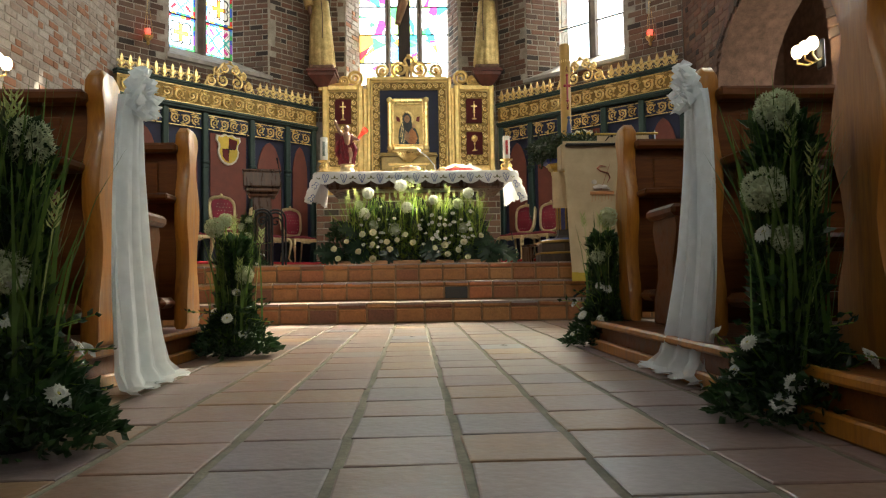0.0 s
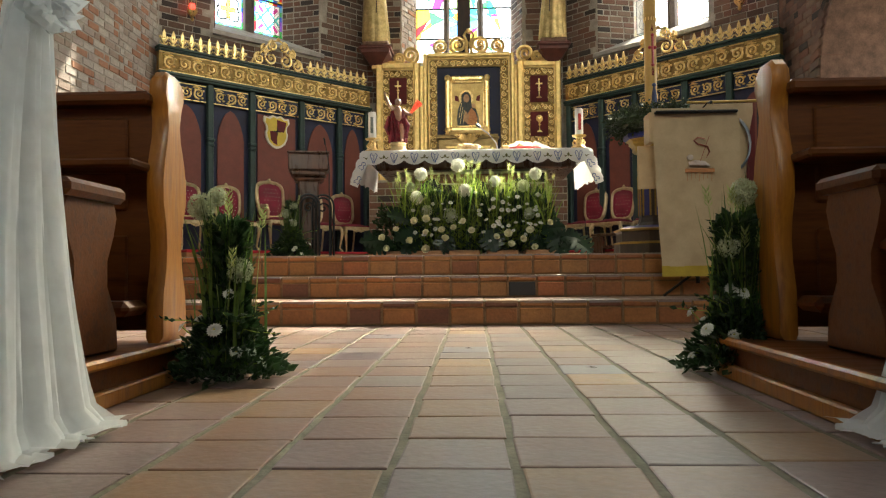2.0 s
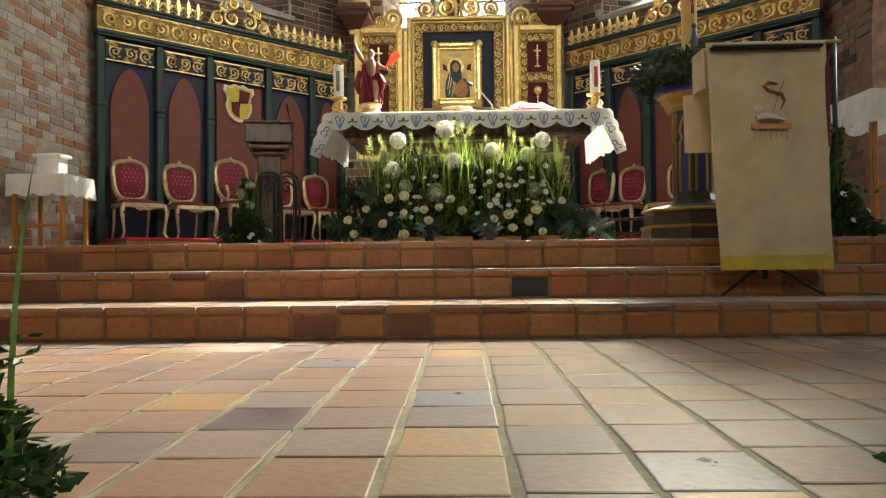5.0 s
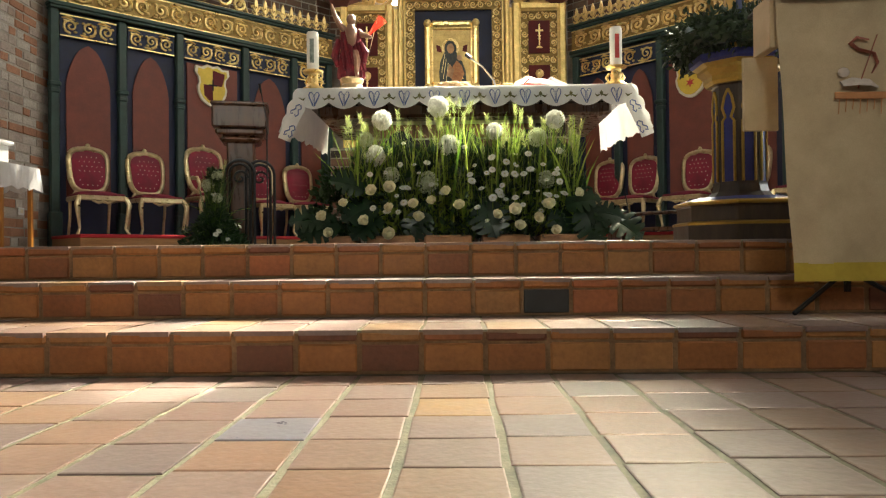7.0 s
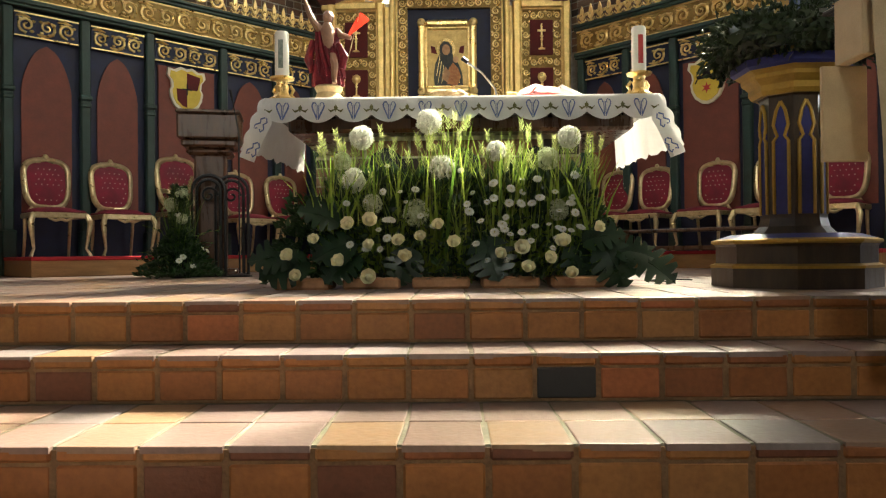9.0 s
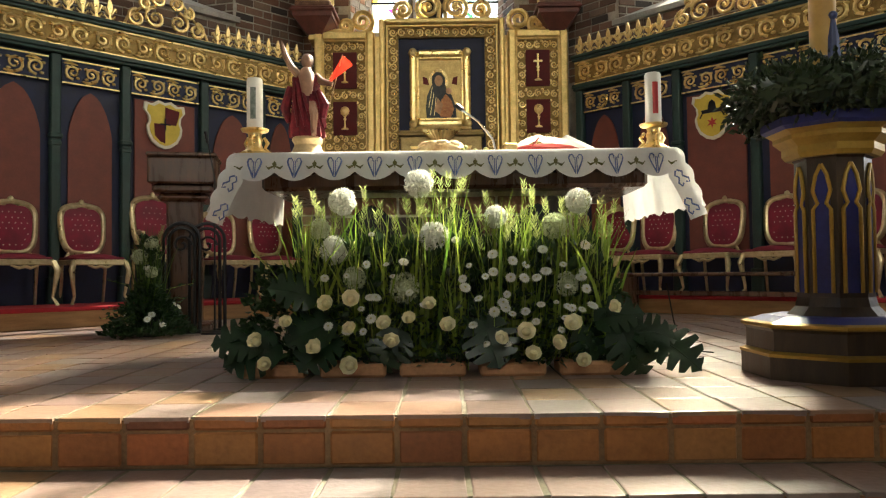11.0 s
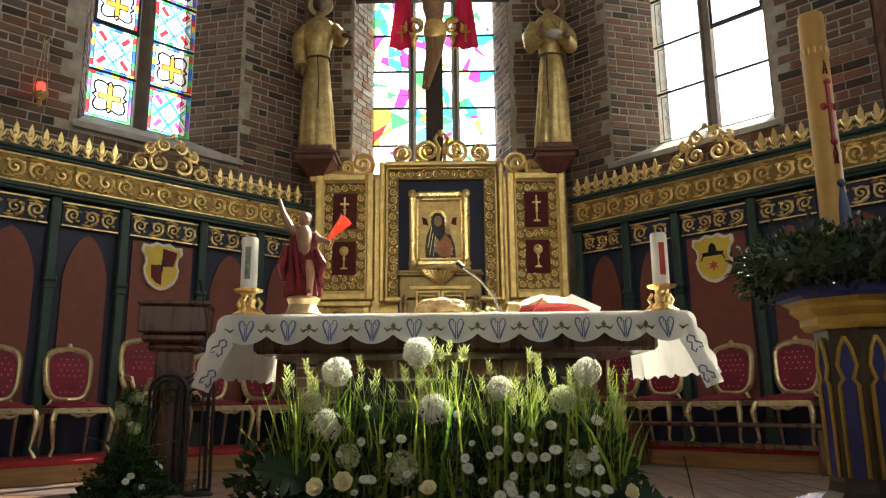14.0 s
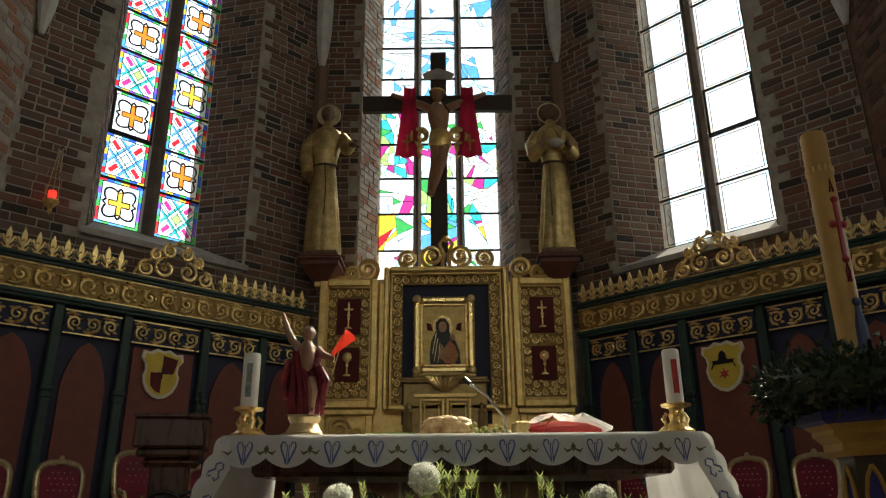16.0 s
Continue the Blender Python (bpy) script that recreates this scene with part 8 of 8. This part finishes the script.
def pew_bouquet(x, y, z0, seed, high, label, name="floor_bouquet", umbels=(), k=1.0, group="aisle bouquets"):
    q = random.Random(seed)
    th = thing(name, pose(x, y, z0), label, "flower bouquet", group)
    part("vase", MB().lathe([(0.05 * k, 0), (0.055 * k, 0.02), (0.05 * k, 0.14 * k), (0.04 * k, 0.16 * k)], 14), M_IRON, th, "dark vase hidden by leaves", True)
    g = MB()
    rt = lambda w: (w.gauss(0, 0.035), w.gauss(0, 0.035), 0.05)
    blades(g, q, 300, rt, lambda w, p: w.uniform(0.35, 1.02) * high, 0.24, 0.0065)
    part("grass", g, M_REED, th, "upright green grass", kind="stuff")
    e = MB()
    ears(e, q, 9, rt, lambda w, p: w.uniform(0.5, 0.88) * high, 0.07)
    part("grass_ear", e, M_EAR, th, "pale grass ears", kind="stuff")
    lv = MB()

    def low(w):
        a, h = w.uniform(0, 6.283), w.random() ** 1.6
        R = (0.17 * (1 - h) + 0.05) * math.sqrt(w.random()) * k
        return (R * math.cos(a), R * math.sin(a), 0.02 + 0.24 * h * k), (math.cos(a), math.sin(a), 0.5)
    leaf_cloud(lv, 1500, low, 0.038 * k, q)

    def mid(w):
        a = w.uniform(0, 6.283)
        R = 0.055 * math.sqrt(w.random())
        return (R * math.cos(a), R * math.sin(a), w.uniform(0.15, 0.85) * high), (math.cos(a), math.sin(a), 0.9)
    leaf_cloud(lv, 1150, mid, 0.05, q)
    st = MB()
    for i in range(16):
        a, R = q.uniform(0, 6.283), q.uniform(0.14, 0.24) * k
        up = q.uniform(0.03, 0.30) * k
        tip = Vector((R * math.cos(a), R * math.sin(a), up))
        mid_p = Vector((R * 0.5 * math.cos(a), R * 0.5 * math.sin(a), up * 0.7 + 0.06 * k))
        st.tube([(0, 0, 0.06), mid_p, tip], 0.002, 4)
        for j in range(9):
            t = 0.3 + 0.7 * j / 8
            c = mid_p.lerp(tip, 2 * t - 1) if t > 0.5 else Vector((0, 0, 0.06)).lerp(mid_p, 2 * t)
            leaf_cloud(lv, 1, lambda w, c=c: (c, (math.cos(a + (1 if j % 2 else -1) * 0.9), math.sin(a + (1 if j % 2 else -1) * 0.9), 0.3)), 0.028 * k, q)
    part("foliage", lv, M_LEAF, th, "dark green leaves", kind="stuff")
    for ux, uy, uz, uk in umbels:
        part("umbel", GLOBE2, None, th, M=facing((ux, uy, uz), (ux, uy - 0.05, 0.2), q.uniform(0, 6), uk))
        st.tube([(0, 0, 0.1), (ux * 0.5, uy * 0.5, uz * 0.6), (ux, uy, uz)], 0.004, 5)
    for i in range(15):
        a = q.uniform(0, 6.283)
        if i < 10:
            R, h = q.uniform(0.10, 0.19) * k, q.uniform(0.06, 0.22) * k
        else:
            R, h = q.uniform(0.03, 0.08), q.uniform(0.3, 0.6) * high
        part("daisy", DAISY2, None, th, M=facing((R * math.cos(a), R * math.sin(a), h), (math.cos(a), math.sin(a), 0.7), q.uniform(0, 6), q.uniform(0.6, 0.95)))
        st.tube([(0, 0, 0.05), (R * math.cos(a), R * math.sin(a), h)], 0.0025, 4)
    part("stem", st, M_GRASS, th, "thin green stems", kind="stuff")
    return th


pew_bouquet(-0.80, -5.20, 0, 31, 0.66, "tall green and white floor bouquet standing beside a pew", umbels=((-0.09, -0.02, 0.62, 0.8), (0.06, -0.05, 0.39, 0.75), (-0.05, 0.03, 0.66, 0.6)))
pew_bouquet(1.05, -5.06, 0, 32, 0.66, "tall green and white floor bouquet standing beside a pew", umbels=((0.02, -0.03, 0.66, 0.85), (-0.04, -0.05, 0.46, 0.7), (0.05, 0.02, 0.55, 0.6)))
pew_bouquet(-0.80, -7.17, 0, 33, 0.80, "tall green and white floor bouquet standing beside a pew", umbels=((0.04, -0.02, 0.66, 0.9), (0.02, -0.06, 0.38, 0.8), (-0.06, 0.02, 0.58, 0.7)), k=1.0)
pew_bouquet(0.97, -7.06, 0, 34, 0.84, "tall green and white floor bouquet standing beside a pew", umbels=((-0.03, -0.03, 0.74, 0.85), (-0.07, -0.04, 0.55, 0.9), (-0.03, -0.06, 0.43, 0.6)), k=0.95)
pew_bouquet(-2.26, 1.55, Z_FLOOR, 35, 0.90, "white and green bouquet standing before the lectern", umbels=((0.03, -0.03, 0.72, 0.9), (-0.05, -0.05, 0.62, 1.0), (0.04, -0.05, 0.5, 0.8)), k=1.5, group="")
pew_bouquet(2.55, -1.35, Z_FLOOR, 36, 0.85, "green bouquet standing beside the reading stand", umbels=((-0.03, -0.03, 0.72, 0.9),), k=1.4, group="")

# ---- tulle on the pew ends ----
M_TULLE = cloth_mat("white_tulle", (0.93, 0.97, 0.99), 0.13)


def tulle(side, y):
    th = thing("tulle_drape", pose(1.155 if side > 0 else -0.985, y, 0), "white tulle drape tied in a bow to a pew end", "fabric drape", "tulle drapes")
    s = -side
    for layer in range(3):
        mb, v, f = MB(), [], []
        nu, nv = 30, 22
        for i in range(nu + 1):
            u = i / nu
            for j in range(nv + 1):
                k = j / nv
                wide = 0.07 + 0.22 * k ** 0.8 + (0.10 * max(0, k - 0.9) * 10 * (0.4 + 0.2 * layer) if k > 0.9 else 0)
                ph = layer * 2.1
                fold = 0.018 * (0.4 + k) * math.sin(u * 19 + ph + 2 * k) + 0.010 * math.sin(u * 37 + 3 * k + ph)
                z = max(0.008 + 0.006 * layer, 1.01 - 1.03 * k)
                if k > 0.93:
                    z = 0.012 + 0.012 * abs(math.sin(u * 23 + ph)) + 0.008 * layer
                x = s * (0.045 + 0.02 * layer + (0.13 if side > 0 else 0.10) * k ** 2 + fold * 0.8 + (0.8 * (k - 0.93) if k > 0.93 else 0))
                v.append((x, (u - 0.5) * wide * 2 * 0.7 - 0.08 * k + 0.3 * fold, z))
        for i in range(nu):
            for j in range(nv):
                a = i * (nv + 1) + j
                f.append((a, a + nv + 1, a + nv + 2, a + 1))
        mb.add(v, f)
        part("drape", mb, M_TULLE, th, "sheer white tulle layer", True)
    bow = MB()
    q = random.Random(4 + side)
    for i in range(16):
        a = 2 * math.pi * i / 16
        L = q.uniform(0.065, 0.10)
        d = Vector((s * 0.35 + q.uniform(-0.2, 0.2), math.cos(a), math.sin(a))).normalized()
        t = Vector((1, 0, 0)).cross(d).normalized()
        v, f = [], []
        for j in range(6):
            k = j / 5
            c = Vector((s * 0.07, 0, 1.02)) + d * L * math.sin(k * math.pi * 0.75)
            for w in (-1, 0, 1):
                v.append(c + t * w * 0.045 * math.sin(math.pi * k * 0.9 + 0.1) + Vector((s * (0.03 * abs(w) + 0.02 * math.sin(k * 9 + i)), 0, 0)))
        for j in range(5):
            for w in range(2):
                f.append((j * 3 + w, j * 3 + w + 1, j * 3 + w + 4, j * 3 + w + 3))
        bow.add(v, f)
    part("bow", bow, M_TULLE, th, "puffed tulle bow", True)
    part("knot", MB().ball((s * 0.075, 0, 1.02), 0.03, 10, 8), M_LINEN, th, "white knot", True)
    return th


tulle(-1, -6.20)
tulle(1, -6.24)

# ---- reading stand with a hanging cloth ----
bn = thing("reading_stand", pose(1.78, -2.20, RISE), "reading stand hung with a cream embroidered cloth", "lectern")
M_CANVAS = mat("cream_cloth", [(0.45, 0.34, 0.205), (0.53, 0.415, 0.26)], 0.85, scale=5, var=0.14, bump=0.25, bscale=200)
M_OCHRE = mat("ochre_hem", [(0.42, 0.30, 0.03), (0.50, 0.37, 0.05)], 0.8, var=0.12, bump=0.2)
cb, v, f = MB(), [], []
for i in range(17):
    u = i / 16
    for j in range(21):
        k = j / 20
        x = (-0.337 + 0.055 * k) * (1 - u) + (0.318 + 0.012 * k) * u
        v.append((x, -0.02 + 0.012 * math.sin(u * 8 + k * 3) * k + 0.006 * math.sin(k * 11 + u * 5) - 0.02 * k, 1.43 - 1.20 * k))
for i in range(16):
    for j in range(20):
        a = i * 21 + j
        f.append((a, a + 1, a + 22, a + 21))
cb.add(v, f)
fc = part("front_cloth", cb, M_CANVAS, bn, "cream cloth falling to the foot", True)
part("hem", MB().add([(-0.286, -0.052, 0.235), (0.333, -0.052, 0.235), (0.335, -0.050, 0.155), (-0.284, -0.050, 0.155)], [(3, 2, 1, 0)]), M_OCHRE, bn, "ochre yellow hem")
M_STITCH = mat("rust_stitching", [(0.30, 0.09, 0.06), (0.38, 0.13, 0.09)], 0.8, var=0.2, bump=0)
e = MB()
e.tube([(0.05, -0.045, 1.19), (0.0, -0.045, 1.20), (-0.03, -0.045, 1.175), (0.0, -0.045, 1.15), (0.07, -0.045, 1.13), (0.085, -0.045, 1.09), (0.06, -0.045, 1.045)], [0.006, 0.010, 0.013, 0.013, 0.013, 0.012, 0.005], 6, flat=0.4)
e.tube([(0.085, -0.045, 1.21), (0.0, -0.045, 0.98)], 0.0025, 4)
part("stitched_ribbon", e, M_STITCH, fc, "rust red stitched ribbon")
e = MB()
e.tube([(-0.07, -0.046, 1.00), (-0.02, -0.05, 1.01), (0.05, -0.05, 1.005), (0.085, -0.046, 0.985)], [0.02, 0.03, 0.028, 0.012], 8, flat=0.25)
e.ball((-0.06, -0.046, 1.05), 0.024, 8, 6, s=(1.1, 0.25, 0.9))
part("stitched_shape", e, mat("pale_stitching", [(0.50, 0.42, 0.36), (0.56, 0.48, 0.42)], 0.85, var=0.15, bump=0.1), fc, "pale stitched shape")
e = MB().box(-0.10, -0.05, 0.935, 0.12, -0.042, 0.965, 0.003)
for i in range(7):
    e.tube([(-0.08 + i * 0.03, -0.046, 0.935), (-0.085 + i * 0.03, -0.047, 0.87 + 0.01 * (i % 3))], 0.002, 4)
part("stitched_bar", e, mat("orange_stitching", [(0.45, 0.19, 0.08), (0.52, 0.24, 0.10)], 0.85, var=0.15, bump=0), fc, "orange stitched bar with fringe")
part("desk", MB().box(-0.315, 0.0, 1.385, 0.295, 0.42, 1.405, 0.006, M=Matrix.Rotation(radians(3), 4, "X")), M_IRON, bn, "flat desk")
part("side_cloth", MB().box(-0.40, 0.18, 0.84, -0.24, 0.20, 1.18, 0.004).box(-0.345, 0.02, 1.18, -0.30, 0.20, 1.41, 0.004), M_CANVAS, bn, "short side fall of the cloth", True)
part("pole", MB().tube([(0.03, 0.12, 0.1), (0.03, 0.14, 1.42)], 0.016, 8), M_IRON, bn, "black steel pole")
for a in (-150, -30, 90):
    part("foot", MB().tube([(0.03, 0.12, 0.20), (0.03 + 0.33 * math.cos(radians(a)), 0.12 + 0.20 * math.sin(radians(a)), 0.012)], 0.011, 6), M_IRON, bn, "black tripod leg")
part("microphone", MB().tube([(0.1, 0.3, 1.44), (0.16, 0.22, 1.52), (0.17, 0.16, 1.51)], [0.006, 0.006, 0.014], 8), M_IRON, bn)
br = thing("banner_stand", pose(2.30, -1.45, Z_FLOOR), "white parish banner with a grey ring on a pole", "banner")
part("fabric", MB().add([(-0.34, 0, 1.28), (0.20, 0.02, 1.29), (0.22, 0.03, 0.55), (-0.34, 0.0, 0.5)], [(0, 1, 2, 3)]), M_CANVAS, br, "pale banner cloth")
part("ring_mark", MB().tube([(-0.06 + 0.22 * math.cos(k * math.pi / 12), -0.02, 0.93 + 0.26 * math.sin(k * math.pi / 12)) for k in range(25)], 0.03, 6, flat=0.3), mat("grey_ring", [(0.25, 0.30, 0.36), (0.32, 0.37, 0.42)], 0.8, var=0.15, bump=0), br, "grey ring emblem", True)
part("corner_mark", MB().slab([(0.12, 0.6), (0.20, 0.6), (0.20, 1.25), (0.15, 1.0)], -0.02, -0.012), M_DARKRED, br, "dark red edge pattern")
part("crossbar", MB().tube([(-0.36, 0.01, 1.30), (0.30, 0.03, 1.31)], 0.012, 6), M_GILTP, br)
part("pole", MB().tube([(0.26, 0.04, 0), (0.26, 0.04, 1.34)], 0.016, 6), M_IRON, br)

# ---- small tables with white cloths ----
for x, y, wd, zt, lab, box in ((-4.30, 1.32, 0.29, 0.78, "small wooden side table with a white cloth", True), (3.15, -1.0, 0.27, 0.99, "credence table with a white lace cloth", False)):
    tb = thing("side_table", pose(x, y, Z_FLOOR), lab, "table", "side tables")
    for sx in (-1, 1):
        for sy in (-1, 1):
            part("leg", MB().box(sx * (wd - 0.04) - 0.02, sy * (wd - 0.06) - 0.02, 0, sx * (wd - 0.04) + 0.02, sy * (wd - 0.06) + 0.02, zt, 0.005), M_WOOD, tb)
    part("tabletop", MB().box(-wd, -wd, zt, wd, wd, zt + 0.03, 0.006), M_WOOD, tb)
    part("rail", MB().box(-wd + 0.03, -wd + 0.05, zt * 0.35, wd - 0.03, -wd + 0.07, zt * 0.35 + 0.03, 0.004), M_WOOD, tb)
    co = thing("table_cloth", pose(x, y, Z_FLOOR + zt + 0.03), "white cloth hanging over a side table", "table cloth", "table cloths")
    m2, v, f = MB(), [], []
    n = 48
    for i in range(n):
        a = 2 * math.pi * i / n
        ca2, sa = math.cos(a), math.sin(a)
        e2 = (wd + 0.012) / max(abs(ca2), abs(sa))
        w = 0.018 * math.sin(a * 11)
        v += [(e2 * ca2, e2 * sa, 0.004), ((e2 + 0.02 + w) * ca2, (e2 + 0.02 + w) * sa, -0.20 - 0.03 * abs(math.sin(a * 6)))]
    v.append((0, 0, 0.005))
    for i in range(n):
        j = (i + 1) % n
        f += [(2 * i + 1, 2 * j + 1, 2 * j, 2 * i), (2 * i, 2 * j, 2 * n)]
    m2.add(v, f)
    part("cloth", m2, M_LINEN, co)
    if box:
        bx = thing("white_box", pose(x, y + 0.02, Z_FLOOR + zt + 0.037), "small white covered box on the side table", "box")
        part("body", MB().box(-0.12, -0.09, 0, 0.12, 0.09, 0.20, 0.01), M_LINEN, bx)
        part("lid", MB().box(-0.155, -0.12, 0.20, 0.155, 0.12, 0.235, 0.01), M_LINEN, bx)

# ---- wall lamps ----
GLOW = glow_mat("lamp_bulb_glow", (1.0, 0.80, 0.50), 4.5)
for x, y, s in ((4.62, -0.95, -1), (-4.66, -0.62, 1)):
    sc = thing("wall_sconce", pose(x, y, 2.80), "lit wall lamp with glass shades on a brass arm", "wall lamp", "wall lamps")
    part("plate", MB().box(-0.015, -0.06, -0.16, 0.02, 0.06, 0.16, 0.01), M_IRON, sc)
    for dy in (-0.16, 0.0, 0.16):
        ar = part("arm", MB().tube([(0, dy * 0.2, -0.05), (s * 0.10, dy * 0.6, -0.10), (s * 0.18, dy, -0.06), (s * 0.18, dy, 0.0)], 0.012, 6), M_GOLD, sc, "brass arm", True)
        part("shade", MB().lathe([(0.03, 0.0), (0.055, 0.03), (0.062, 0.07), (0.05, 0.12), (0.03, 0.14)], 14, Matrix.Translation((s * 0.18, dy, 0.0))), GLOW, ar, "glowing glass shade", True)
RED = glow_mat("ruby_glass_glow", (1.0, 0.05, 0.03), 1.6)
for x, y, z in ((-4.28, 3.38, 4.50), (4.16, 3.36, 4.46)):
    sl = thing("sanctuary_lamp", pose(x, y, z), "hanging brass lamp with a small red light", "hanging lamp", "sanctuary lamps")
    part("bowl", MB().lathe([(0.012, -0.16), (0.03, -0.13), (0.02, -0.10), (0.075, -0.03), (0.085, 0.0), (0.06, 0.005)], 16), M_GOLD, sl, "brass bowl", True)
    part("ruby_glass", MB().lathe([(0.035, 0.0), (0.045, 0.06), (0.042, 0.11)], 14), RED, sl, "glowing red glass", True)
    for k in range(3):
        a = k * 2.094
        part("chain", MB().tube([(0.08 * math.cos(a), 0.08 * math.sin(a), 0.0), (0.01 * math.cos(a), 0.01 * math.sin(a), 0.62)], 0.003, 4), M_GOLD, sl)
    part("bracket", MB().tube([(0, 0, 0.62), (0, 0.04, 0.68), (0.02 if x > 0 else -0.02, 0.14, 0.66)], 0.008, 6), M_IRON, sl, "iron bracket")
    part("pennant", MB().box(-0.05, 0.03, 0.42, 0.02, 0.04, 0.66, 0.003), M_STONE, sl, "small grey pennant")

# cable, socket
single("floor_cable", MB().tube([(1.55, -0.05, Z_FLOOR + 0.005), (1.40, 0.15, Z_FLOOR + 0.005), (1.25, -0.1, Z_FLOOR + 0.005), (1.32, -0.3, Z_FLOOR + 0.005), (1.24, -0.35, Z_FLOOR + 0.2), (1.22, -0.3, Z_FLOOR + 0.4)], 0.004, 5), M_IRON, "thin black cable trailing on the chancel floor", "cable", smooth=True)
ws2 = thing("wall_socket", pose(-4.688, 2.45, 0.98), "white electric socket on the brick wall", "socket")
part("plate", MB().box(0, -0.05, -0.04, 0.012, 0.05, 0.04, 0.004), M_LINEN, ws2)
part("outlet", MB().box(0.012, -0.025, -0.02, 0.016, 0.025, 0.02, 0.002), M_CREAM, ws2)
